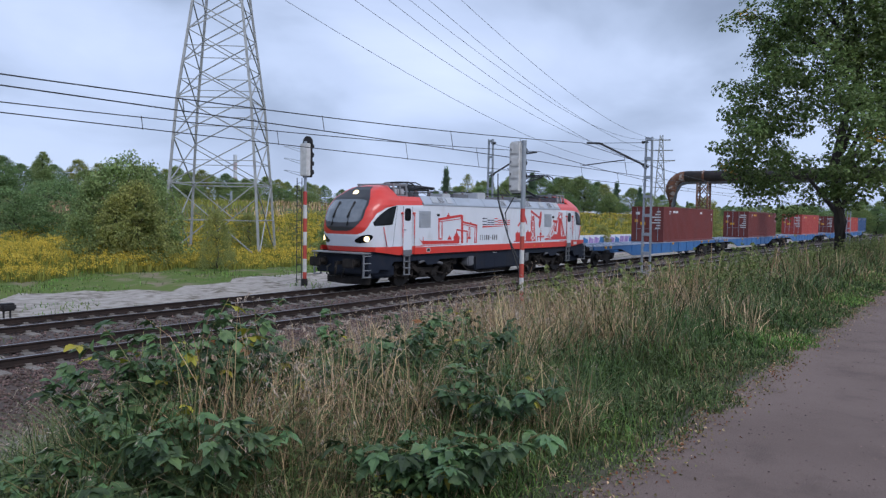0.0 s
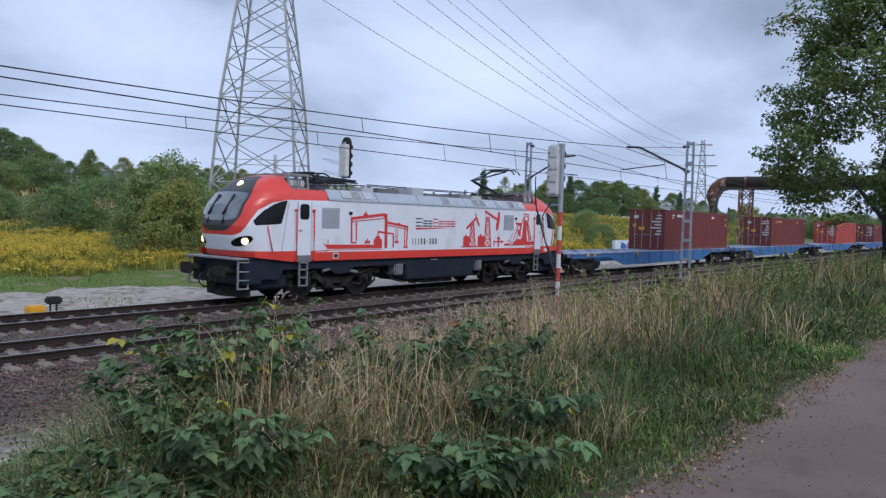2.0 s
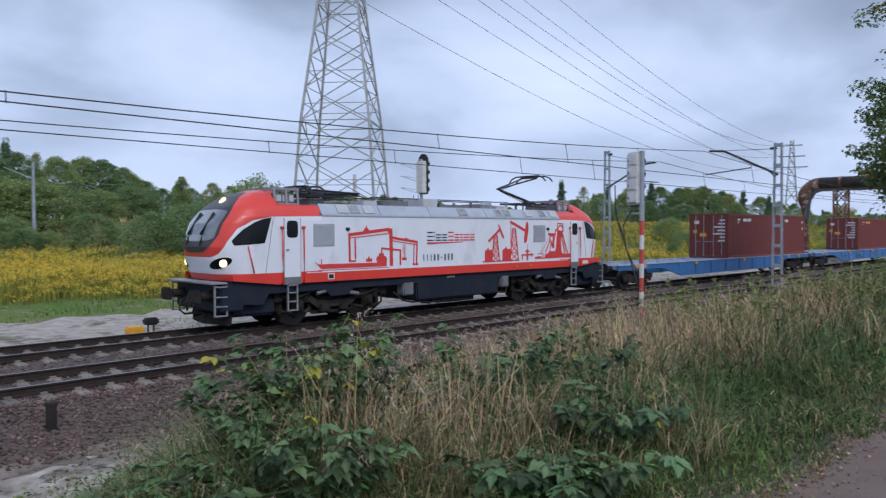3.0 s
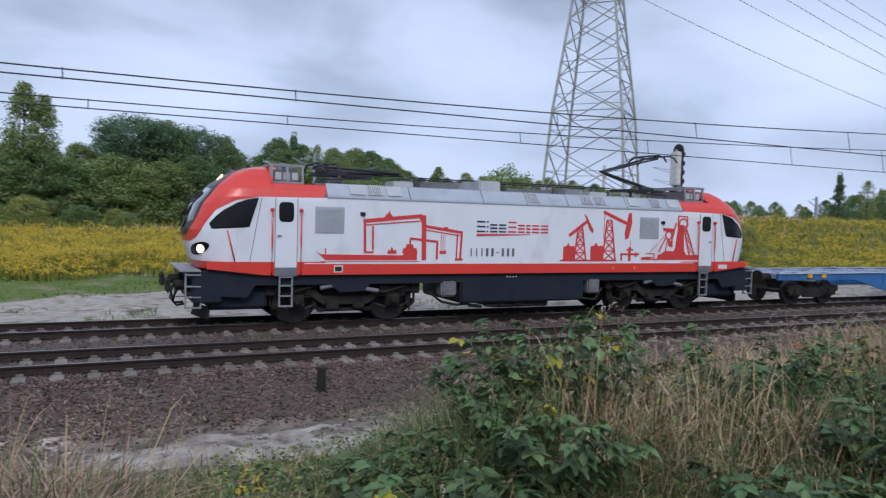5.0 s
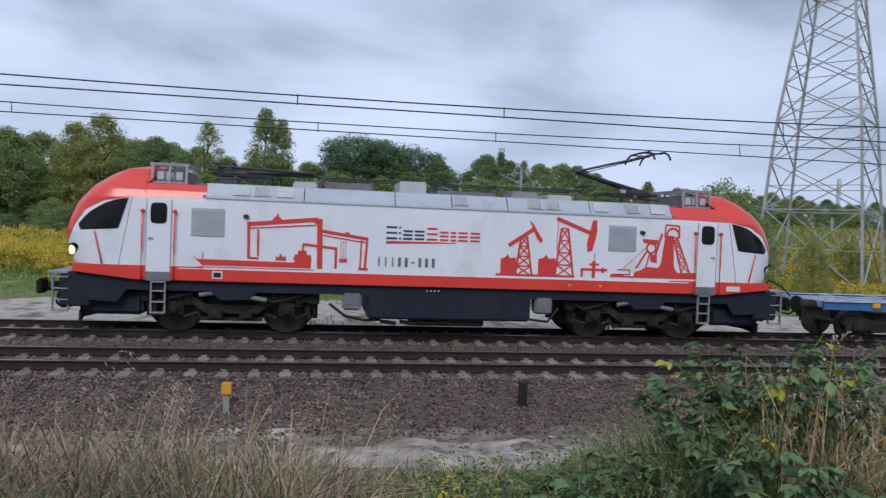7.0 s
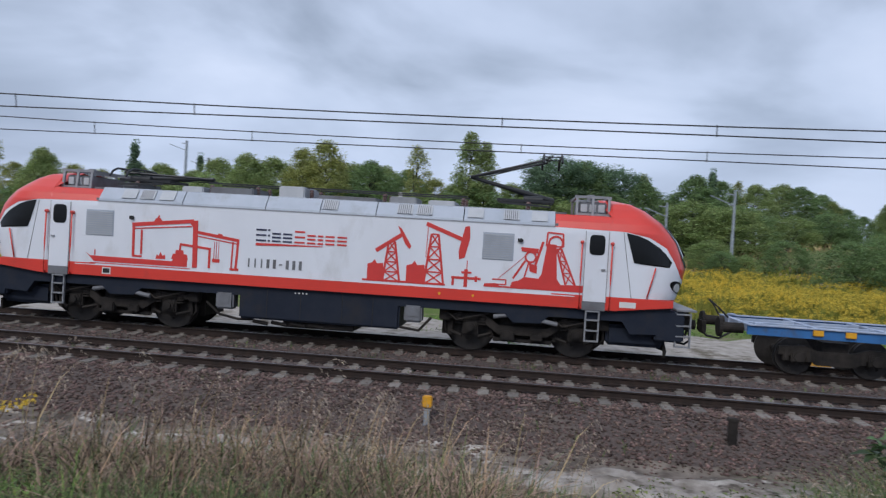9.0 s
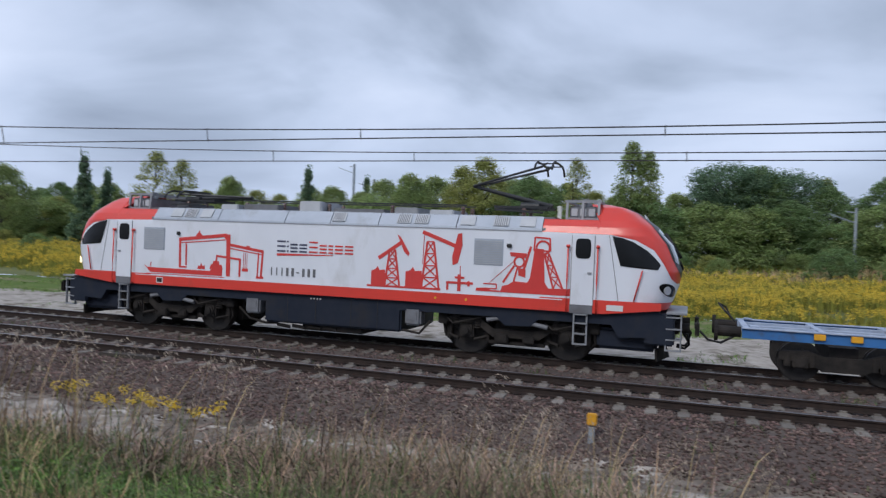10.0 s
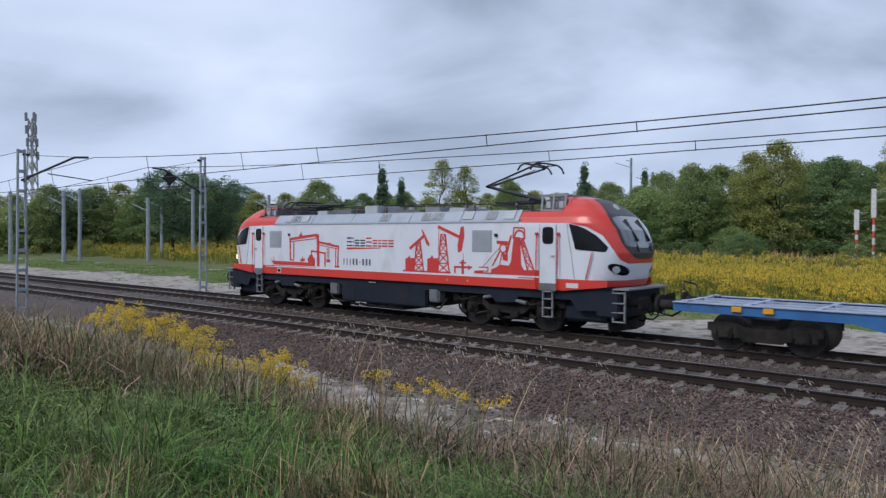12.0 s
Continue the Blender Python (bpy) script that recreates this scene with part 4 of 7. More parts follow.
        prism(bm, [(0.92, 1.47), (0.92, 1.64), (2.6, 1.60), (3.3, 1.61), (LOCO_END - 3.3, 1.61), (LOCO_END - 2.6, 1.60), (LOCO_END - 0.92, 1.64), (LOCO_END - 0.92, 1.47), (LOCO_END - 2.3, 1.31), (2.3, 1.31)], y0, y1)
        box(bm2, 3.3, LOCO_END - 3.3, s * 1.464 - 0.002, s * 1.464 + 0.002, 1.590, 1.612)
    part("sill_stripe", bm, M["red"], loco, "red stripe along the sill")
    part("pinstripe", bm2, M["white"], loco)
    bm = bmesh.new()
    prism(bm, [(0.95, 1.46), (2.4, 1.30), (LOCO_END - 2.4, 1.30), (LOCO_END - 0.95, 1.46), (LOCO_END - 1.0, 0.80), (LOCO_END - 1.9, 0.75), (LOCO_END - 2.1, 1.05), (2.1, 1.05), (1.9, 0.75), (1.0, 0.80)], -1.36, 1.36)
    part("underframe", bm, M["under"], loco, "dark underframe")
    # roof: sloping silver panels
    seams = (3.87, 6.2, 8.45, 9.9, 11.36, 13.6, LOCO_END - 3.87)
    for s in (-1, 1):
        for a, b in zip(seams, seams[1:]):
            bm = bmesh.new()
            v = [(a + 0.012, s * 1.45, 3.305), (b - 0.012, s * 1.45, 3.305), (b - 0.012, s * 1.44, 3.36), (b - 0.012, s * 1.20, 3.68), (a + 0.012, s * 1.20, 3.68), (a + 0.012, s * 1.44, 3.36)]
            w = [bm.verts.new(p) for p in v]
            x = [bm.verts.new((p[0], p[1] - s * 0.04, p[2] - 0.03)) for p in v]
            bm.faces.new((w[0], w[1], w[2], w[5])), bm.faces.new((w[5], w[2], w[3], w[4]))
            for i in range(6):
                bm.faces.new((w[i], w[(i + 1) % 6], x[(i + 1) % 6], x[i]))
            part("roof_panel", bm, M["silver"], loco, "silver-grey sloping roof panel")
    bm = bmesh.new()
    box(bm, 3.6, LOCO_END - 3.6, -1.21, 1.21, 3.60, 3.67)
    box(bm, 3.8, LOCO_END - 3.8, -1.425, 1.425, 1.4, 3.38)
    part("roof_deck", bm, M["acbox"], loco)
    bm = bmesh.new()
    for s in (-1, 1):
        box(bm, 3.87, LOCO_END - 3.87, s * 1.455 - 0.006, s * 1.455 + 0.006, 3.285, 3.310)
    part("gutter", bm, M["grey"], loco)
    # lighter inset hatches on the roof slope
    for u in (4.5, 5.0, 5.55, 9.95, 11.9, 12.4, 13.7, 14.6, 15.3):
        bm = bmesh.new()
        v = [bm.verts.new(p) for p in ((u, -1.425, 3.40), (u + 0.4, -1.425, 3.40), (u + 0.4, -1.24, 3.645), (u, -1.24, 3.645))]
        f = bm.faces.new(v)
        r = bmesh.ops.extrude_face_region(bm, geom=[f])
        bmesh.ops.translate(bm, verts=[g for g in r["geom"] if isinstance(g, bmesh.types.BMVert)], vec=(0, -0.014, 0.012))
        part("roof_hatch", bm, M["lightgrey"], loco)
    for u in (5.0, 9.95, 11.9, 12.4, 14.6):
        bm = bmesh.new()
        for k in range(7):
            a = u + 0.04 + 0.05 * k
            beam(bm, (a, -1.432, 3.42), (a, -1.262, 3.645), 0.016)
        part("hatch_grille", bm, M["acbox"], loco)
    # ventilation grilles on both sides
    for u in (3.56, 14.12):
        for s in (-1, 1):
            uu = u if s < 0 else LOCO_END - u - 0.78
            bm = bmesh.new()
            box(bm, uu, uu + 0.78, s * 1.452 - 0.006, s * 1.452 + 0.006, 2.38, 3.06)
            grille = part("vent_grille", bm, M["silver"], loco, "grey louvred ventilation grille")
            for k in range(11):
                bm = bmesh.new()
                z = 2.42 + 0.058 * k
                beam(bm, (uu + 0.03, s * 1.464, z), (uu + 0.75, s * 1.464, z), 0.024, 0.03)
                part("louvre", bm, M["lightgrey"], grille)
    for u, z in ((4.85, 2.90), (15.07, 2.90)):
        bm = bmesh.new()
        bar(bm, (u, -1.44, z), (u, -1.50, z), 0.055, 14)
        box(bm, u - 0.08, u, -1.47, -1.44, z - 0.04, z + 0.05)
        part("side_camera", bm, M["rubber"], loco, "small black side camera")
    bm = bmesh.new()
    box(bm, 4.08, 4.32, -1.468, -1.45, 1.37, 1.55)
    pl = part("side_plate", bm, M["decal"], loco)
    bm = bmesh.new()
    box(bm, 4.11, 4.29, -1.472, -1.46, 1.40, 1.52)
    part("plate_face", bm, M["rubber"], pl)
    bm = bmesh.new()
    box(bm, 17.55, 17.95, -1.468, -1.45, 1.40, 1.54)
    part("data_plate", bm, M["decal"], loco)
    for u in (13.1, 13.95):
        part("side_marker", bar(bmesh.new(), (u, -1.45, 1.45), (u, -1.475, 1.45), 0.035, 12), M["yellow"], loco)
    # panel lines of the cab corner
    for f in (lambda u: u, lambda u: LOCO_END - u):
        bm = bmesh.new()
        stroke(bm, [(f(2.20), 3.24), (f(1.93), 1.62)], 0.014, -1.452)
        part("panel_joint", bm, M["acbox"], loco)
    # central equipment box and side boxes
    bm = bmesh.new()
    box(bm, 7.85, 12.1, -1.36, 1.36, 0.45, 1.31, 0.05)
    eq = part("equipment_box", bm, M["under"], loco, "navy equipment box under the middle")
    for u in (8.6, 9.5, 10.6, 11.4):
        bm = bmesh.new()
        box(bm, u - 0.008, u + 0.008, -1.366, -1.35, 0.5, 1.28)
        part("box_joint", bm, M["rubber"], eq)
    for u in (9.35, 9.45, 9.55, 9.65):
        part("indicator", bar(bmesh.new(), (u, -1.35, 1.2), (u, -1.375, 1.2), 0.022, 8), M["decal"], eq)
    for u0, u1, z0, z1 in ((7.22, 7.70, 0.66, 1.14), (12.22, 12.68, 0.66, 1.14)):
        bm = bmesh.new()
        box(bm, u0, u1, -1.40, -1.0, z0, z1, 0.05)
        box(bm, u0 + 0.1, u1 - 0.1, -1.415, -1.39, z0 + 0.15, z1 - 0.1, 0.01)
        part("side_equipment", bm, M["acbox"], loco, "grey equipment casing")
    bm = bmesh.new()
    box(bm, 9.0, 10.9, -1.2, 1.2, 0.28, 0.46, 0.03)
    for k in range(4):
        bar(bm, (8.2 + 0.5 * k, -1.2, 0.38), (8.6 + 0.5 * k, -1.2, 0.33), 0.05, 8)
    tube(bm, [(6.9, -1.2, 0.8), (7.3, -1.25, 0.5), (7.8, -1.2, 0.4), (8.2, -1.2, 0.42)], 0.035)
    tube(bm, [(12.1, -1.2, 0.5), (12.6, -1.25, 0.45), (12.9, -1.2, 0.8)], 0.035)
    part("pipework", bm, M["bogie"], loco)


def roof_gear(loco):
    for u0, u1 in ((2.54, 3.34), (LOCO_END - 3.34, LOCO_END - 2.54)):
        bm = bmesh.new()
        box(bm, u0 + 0.05, u1 - 0.05, -0.88, 0.88, 3.62, 3.98, 0.03)
        unit = part("air_conditioner", bm, M["acbox"], loco, "grey roof air-conditioning unit in a frame")
        bm = bmesh.new()
        for u in (u0, (u0 + u1) / 2, u1):
            for y in (-0.98, 0.98):
                beam(bm, (u, y, 3.62), (u, y * 0.94, 4.10), 0.06)
            beam(bm, (u, -0.92, 4.10), (u, 0.92, 4.10), 0.06)
        for y in (-0.92, 0.92):
            beam(bm, (u0 - 0.06, y, 4.10), (u1 + 0.06, y, 4.10), 0.07)
            beam(bm, (u0, y * 1.06, 3.66), (u1, y * 1.06, 3.66), 0.05)
        part("unit_frame", bm, M["grey"], unit)
        for k in range(3):
            bm = bmesh.new()
            a = u0 + 0.10 + 0.22 * k
            box(bm, a, a + 0.16, -0.91, -0.87, 3.72, 3.92, 0.01)
            part("unit_panel", bm, M["lightgrey"], unit)
        bm = bmesh.new()
        bar(bm, ((u0 + u1) / 2, -0.3, 3.98), ((u0 + u1) / 2, -0.3, 4.20), 0.10, 14)
        part("unit_cap", bm, M["grey"], unit)
    for u0, u1, y0, y1, z1, m in ((6.7, 7.9, -0.9, 0.6, 3.86, "acbox"), (8.6, 9.3, -0.9, 0.5, 3.98, "lightgrey"), (9.6, 11.2, -0.7, 0.7, 3.80, "acbox"), (11.6, 12.3, -0.9, 0.2, 3.86, "grey"), (12.6, 13.3, -0.8, 0.6, 3.82, "lightgrey"), (5.9, 6.5, -0.9, -0.2, 3.84, "lightgrey"), (4.1, 4.5, -0.7, 0.7, 3.86, "acbox")):
        bm = bmesh.new()
        box(bm, u0, u1, y0, y1, 3.66, z1, 0.03)
        part("roof_box", bm, M[m], loco)
    bm = bmesh.new()
    beam(bm, (6.5, -0.55, 3.97), (13.6, -0.55, 3.97), 0.035)
    beam(bm, (6.5, 0.35, 3.97), (13.6, 0.35, 3.97), 0.035)
    bus = part("busbar", bm, M["panto"], loco, "dark roof busbars")
    for u in (4.45, 6.6, 7.9, 9.4, 11.4, 13.5, 15.2):
        for y in (-0.55, 0.35):
            bm = bmesh.new()
            for k in range(4):
                bmesh.ops.create_cone(bm, cap_ends=True, segments=12, radius1=0.075, radius2=0.04, depth=0.06, matrix=Matrix.Translation((u, y, 3.70 + 0.065 * k)))
            part("insulator", bm, M["insul"], loco, "brown ribbed insulator")
    # pantographs: one folded, one raised
    for up in (False, True):
        f = (lambda u: LOCO_END - u) if up else (lambda u: u)
        bm = bmesh.new()
        for y in (-0.5, 0.5):
            beam(bm, (f(3.9), y, 3.95), (f(5.4), y, 3.95), 0.06)
        for u in (3.95, 4.6, 5.35):
            beam(bm, (f(u), -0.55, 3.95), (f(u), 0.55, 3.95), 0.07)
        bar(bm, (f(4.2), -0.3, 4.0), (f(4.7), -0.3, 4.0), 0.09, 12)
        pan = part("pantograph", bm, M["panto"], loco, "raised dark pantograph" if up else "folded dark pantograph")
        base, knee, head = ((15.87, 4.0), (13.62, 4.54), (15.75, 5.08)) if up else ((3.95, 4.02), (6.4, 4.10), (4.1, 4.17))
        bm = bmesh.new()
        bar(bm, (base[0], 0, base[1]), (knee[0], 0, knee[1]), 0.07, 10, 0.045)
        bar(bm, (base[0] - 0.25, 0.12, base[1] - 0.02), (knee[0] + 0.2, 0.05, knee[1] - 0.08), 0.016, 6)
        part("lower_arm", bm, M["panto"], pan)
        bm = bmesh.new()
        for s in (-1, 1):
            bar(bm, (knee[0], s * 0.06, knee[1]), (head[0] - 0.1, s * 0.42, head[1] - 0.02), 0.032, 8)
        bar(bm, (knee[0] + 0.1, 0, knee[1] - 0.06), (head[0] - 0.2, 0.0, head[1] - 0.08), 0.012, 6)
        bar(bm, (head[0] - 0.1, -0.45, head[1]), (head[0] - 0.1, 0.45, head[1]), 0.025, 8)
        part("upper_arm", bm, M["panto"], pan)
        bm = bmesh.new()
        for d in (-0.22, 0.24):
            tube(bm, [(head[0] + d, -0.98, head[1] - 0.16), (head[0] + d, -0.85, head[1] - 0.02), (head[0] + d, -0.62, head[1] + 0.07), (head[0] + d, 0, head[1] + 0.085), (head[0] + d, 0.62, head[1] + 0.07), (head[0] + d, 0.85, head[1] - 0.02), (head[0] + d, 0.98, head[1] - 0.16)], 0.03, 6)
        for s in (-0.4, 0.4):
            beam(bm, (head[0] - 0.24, s, head[1] + 0.05), (head[0] + 0.26, s, head[1] + 0.05), 0.03)
            beam(bm, (head[0] - 0.1, s, head[1]), (head[0] + 0.02, s, head[1] + 0.07), 0.04)
        part("collector_head", bm, M["panto"], pan)
        bm = bmesh.new()
        beam(bm, (f(4.0), -0.8, 3.80), (f(5.3), -0.8, 3.86), 0.05)
        part("roof_beam", bm, M["panto"], pan)


def locomotive():
    lo = rolling("locomotive", "white and red electric locomotive with a raised pantograph and industrial murals", "locomotive", "", 0.0)
    body(lo)
    cab(lo, False, True)
    cab(lo, True, False)
    for uc in (4.52, LOCO_END - 4.52):
        loco_bogie(lo, uc)
    murals(lo)
    roof_gear(lo)


# ---- container wagons ----
WAGON = 26.0
WAGON_U = [20.05 + WAGON * k for k in range(5)]
FREIGHT = ((32.65, "oxide"), (56.95, "oxide"), (84.2, "oxide2"), (110.0, "oxide"), (126.5, "oxide2"), (138.7, "teal"))


def wagon(u):
    w = rolling("container_wagon", "long blue flat container wagon with deep side sills", "freight wagon", "container wagons", u)
    L = WAGON
    for s in (-1, 1):
        bm = bmesh.new()
        y0, y1 = (s * 1.25 - 0.04, s * 1.25 + 0.04)
        prism(bm, [(0.62, 1.17), (L - 0.62, 1.17), (L - 0.62, 0.95), (L - 4.8, 0.93), (L - 6.8, 0.45), (6.8, 0.45), (4.8, 0.93), (0.62, 0.95)], y0, y1)
        sill = part("side_sill", bm, M["blue"], w, "blue fish-bellied side sill")
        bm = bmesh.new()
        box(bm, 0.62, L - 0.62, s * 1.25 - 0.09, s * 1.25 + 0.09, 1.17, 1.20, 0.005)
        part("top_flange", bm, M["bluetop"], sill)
        for k in range(8):
            x = 6.5 + k * (L - 13) / 7
            bm = bmesh.new()
            zb = 0.5 if 6.8 < x < L - 6.8 else 0.75
            prism(bm, [(x - 0.03, 1.16), (x + 0.03, 1.16), (x + 0.03, zb), (x - 0.03, zb)], s * 1.29 - 0.03, s * 1.29 + 0.03)
            part("stiffener", bm, M["blue"], sill)
        for x in (2.25, 3.0, 8.4, 14.5, 21.5, 23.4):
            bm = bmesh.new()
            box(bm, x - 0.12, x + 0.12, s * 1.31 - 0.04, s * 1.31 + 0.04, 1.02, 1.16, 0.01)
            part("lashing_bracket", bm, M["yellow"], w, "yellow painted bracket")
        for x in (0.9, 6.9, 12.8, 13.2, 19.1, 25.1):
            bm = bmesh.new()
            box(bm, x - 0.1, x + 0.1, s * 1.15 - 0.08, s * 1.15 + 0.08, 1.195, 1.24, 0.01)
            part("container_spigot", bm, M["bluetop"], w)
        for x0, d in ((0.62, -1), (L - 0.62, 1)):
            bm = bmesh.new()
            bar(bm, (x0, s * 0.875, 1.05), (x0 + d * 0.55, s * 0.875, 1.05), 0.13, 14)
            bar(bm, (x0 + d * 0.52, s * 0.875, 1.05), (x0 + d * 0.60, s * 0.875, 1.05), 0.24, 18)
            part("buffer", bm, M["bogie"], w)
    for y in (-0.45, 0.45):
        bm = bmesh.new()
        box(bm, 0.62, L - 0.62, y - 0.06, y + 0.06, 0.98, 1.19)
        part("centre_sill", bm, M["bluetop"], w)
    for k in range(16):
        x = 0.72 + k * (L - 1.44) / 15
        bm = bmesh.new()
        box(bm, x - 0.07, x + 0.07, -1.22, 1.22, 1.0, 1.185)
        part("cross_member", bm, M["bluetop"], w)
    for k in range(15):
        if k == 7:
            x = 0.72 + k * (L - 1.44) / 15
            bm = bmesh.new()
            box(bm, x + 0.1, x + 0.9, -1.2, 1.2, 1.15, 1.175)
            part("deck_plate", bm, M["bluetop"], w)
    bm = bmesh.new()
    box(bm, 8.5, 10.8, -0.5, 0.5, 0.6, 1.0, 0.04)
    bar(bm, (12, -0.6, 0.75), (14, -0.6, 0.75), 0.22, 16)
    bar(bm, (6, 0.2, 0.8), (20, 0.2, 0.8), 0.04, 8)
    part("brake_equipment", bm, M["bogie"], w)
    bm = bmesh.new()
    tube(bm, [(0.5, 0.9, 1.2), (0.35, 1.0, 1.5), (0.15, 0.6, 1.62), (0.3, 0.2, 1.45), (0.55, 0.15, 1.2)], 0.025)
    tube(bm, [(0.6, -0.35, 0.95), (0.2, -0.35, 0.7), (-0.1, -0.35, 0.75), (-0.3, -0.3, 0.95)], 0.03)
    part("brake_hose", bm, M["rubber"], w)
    for x in (2.8, L - 2.8):
        bm = bmesh.new()
        side = ((-1.35, 0.70), (-0.75, 0.74), (-0.4, 0.62), (0.4, 0.62), (0.75, 0.74), (1.35, 0.70), (1.35, 0.50), (0.7, 0.46), (0.45, 0.28), (-0.45, 0.28), (-0.7, 0.46), (-1.35, 0.50))
        for s in (-1, 1):
            prism(bm, side, s * 1.02 - 0.06, s * 1.02 + 0.06)
        box(bm, -0.3, 0.3, -1.0, 1.0, 0.4, 0.85)
        bg = part("bogie", bm, M["bogie"], w, "black two-axle freight bogie")
        bg.matrix_basis = pose(x, 0, 0)
        for d in (-0.9, 0.9):
            wheelset(bg, d, 0.46, 0.46)
            for s in (-1, 1):
                bm = bmesh.new()
                box(bm, d - 0.17, d + 0.17, s * 1.04 - 0.1, s * 1.04 + 0.1, 0.32, 0.62, 0.03)
                bar(bm, (d, s * 1.1, 0.46), (d, s * 1.17, 0.46), 0.11, 14)
                part("axle_box", bm, M["bogie"], bg)
                for e in (-0.27, 0.27):
                    part("coil_spring", bar(bmesh.new(), (d + e, s * 1.02, 0.36), (d + e, s * 1.02, 0.66), 0.085, 12), M["bogie"], bg)
    return w


def container(u, m):
    dark = m == "oxide"
    lab = {"oxide": "dark oxide-red forty-foot shipping container on a wagon", "oxide2": "bright red forty-foot shipping container on a wagon", "teal": "dark blue forty-foot shipping container on a wagon"}[m]
    c = rolling("shipping_container", lab, "container", "shipping containers", u)
    L, W2, z0, H = 12.19, 1.219, 1.21, 2.59
    zt = z0 + H
    bm = bmesh.new()
    n = 44
    for s in (-1, 1):      # corrugated sides
        rows = []
        for k in range(n * 4 + 1):
            x = 0.12 + (L - 0.24) * k / (n * 4)
            d = (0.0, 0.036, 0.036, 0.0)[k % 4]
            rows.append((bm.verts.new((x, s * (W2 - 0.01 - d), z0 + 0.15)), bm.verts.new((x, s * (W2 - 0.01 - d), zt - 0.1))))
        for a, b in zip(rows, rows[1:]):
            bm.faces.new((a[0], b[0], b[1], a[1]))
    part("side_panel", bm, M[m], c, "corrugated steel side")
    bm = bmesh.new()
    box(bm, 0.06, L - 0.06, -W2 + 0.03, W2 - 0.03, zt - 0.06, zt - 0.02)
    box(bm, 0.06, L - 0.06, -W2 + 0.05, W2 - 0.05, z0 + 0.1, z0 + 0.16)
    box(bm, L - 0.1, L - 0.06, -W2 + 0.05, W2 - 0.05, z0 + 0.1, zt - 0.05)
    part("roof_and_floor", bm, M[m], c)
    bm = bmesh.new()
    for s in (-1, 1):
        ya, yb = (s * W2, s * W2 - s * 0.12)
        y0, y1 = min(ya, yb), max(ya, yb)
        box(bm, 0, L, y0, y1, z0, z0 + 0.16, 0.01)
        box(bm, 0, L, y0, y1, zt - 0.11, zt, 0.01)
        for x in (0, L - 0.14):
            box(bm, x, x + 0.14, y0, y1, z0, zt, 0.01)
    for x in (0, L - 0.12):
        box(bm, x, x + 0.12, -W2, W2, z0, z0 + 0.15, 0.01)
        box(bm, x, x + 0.12, -W2, W2, zt - 0.12, zt, 0.01)
    part("frame", bm, M[m], c)
    for s in (-1, 1):
        for x in (0.09, L - 0.09):
            for z in (z0 + 0.06, zt - 0.06):
                bm = bmesh.new()
                box(bm, x - 0.095, x + 0.095, s * W2 - 0.085 - s * 0.077, s * W2 + 0.085 - s * 0.077, z - 0.065, z + 0.065, 0.008)
                part("corner_casting", bm, M[m], c)
    # door end faces the locomotive
    for s in (-1, 1):
        bm = bmesh.new()
        y0, y1 = (-W2 + 0.1, -0.01) if s < 0 else (0.01, W2 - 0.1)
        box(bm, 0.03, 0.08, y0, y1, z0 + 0.14, zt - 0.12, 0.006)
        for k in range(4):
            box(bm, 0.012, 0.04, y0 + 0.06, y1 - 0.06, z0 + 0.3 + 0.55 * k, z0 + 0.5 + 0.55 * k, 0.01)
        door = part("door", bm, M[m], c, "container door leaf")
        for yy in (0.3, 0.8):
            bm = bmesh.new()
            bar(bm, (-0.01, s * yy, z0 + 0.1), (-0.01, s * yy, zt - 0.08), 0.022, 8)
            part("locking_bar", bm, M["lightgrey"] if not dark else M["galv"], door, "grey locking bar")
            bm = bmesh.new()
            beam(bm, (-0.03, s * yy, z0 + 0.95), (-0.03, s * (yy - 0.3), z0 + 0.95), 0.03)
            part("handle", bm, M["galv"], door)
    # unreadable markings
    rs = random.Random(int(u * 10))
    for k in range(7):
        bm = bmesh.new()
        z = zt - 0.42 - 0.2 * k
        box(bm, 0.005, 0.011, -0.98, -0.98 + rs.uniform(0.25, 0.75), z, z + 0.085)
        part("marking", bm, M["decal"], c)
    for k, (y, z, w, mm) in enumerate(((0.35, 0.35, 0.4, "yellow"), (0.85, 0.55, 0.25, "yellow"), (0.75, 1.1, 0.3, "decal"))):
        bm = bmesh.new()
        box(bm, 0.003, 0.009, y - w / 2, y + w / 2, z0 + 0.9 + z, z0 + 1.0 + z + 0.1)
        part("marking", bm, M[mm], c)
    for x, z, w, hh in ((1.2, 2.2, 0.35, 0.10), (1.2, 2.05, 0.2, 0.08), (11.6, 2.1, 0.2, 0.12), (11.7, 1.6, 0.1, 0.25)):
        part("marking", box(bmesh.new(), x, x + w, -W2 - 0.004, -W2 + 0.006, z0 + z, z0 + z + hh), M["decal"], c)
    for x in (2.0, 2.6, 8.6):
        part("marking", box(bmesh.new(), x, x + 0.5, -W2 - 0.004, -W2 + 0.006, z0 + 2.15, z0 + 2.32), M["yellow"] if u > 50 else M["decal"], c)


locomotive()
for u in WAGON_U:
    wagon(u)
for u, m in FREIGHT:
    container(u, m)

# ---- masts, wires, signals, pylons, pipe, distance ----
NEAR_MASTS = ((-35.0, 12.5), (32.6, 12.3))
FAR_MASTS = ((-37.6, 23.0), (35.9, 23.0))
FAR_OFF = (-98.0, 98.0, 160.0, -160.0)


def lattice_mast(x, y, top, side):
    """Steel catenary mast of two channels with battens, its bracket reaching over the track (side: +1 away from the road)."""
    zb = float(ground_z(x, y)) - 0.1
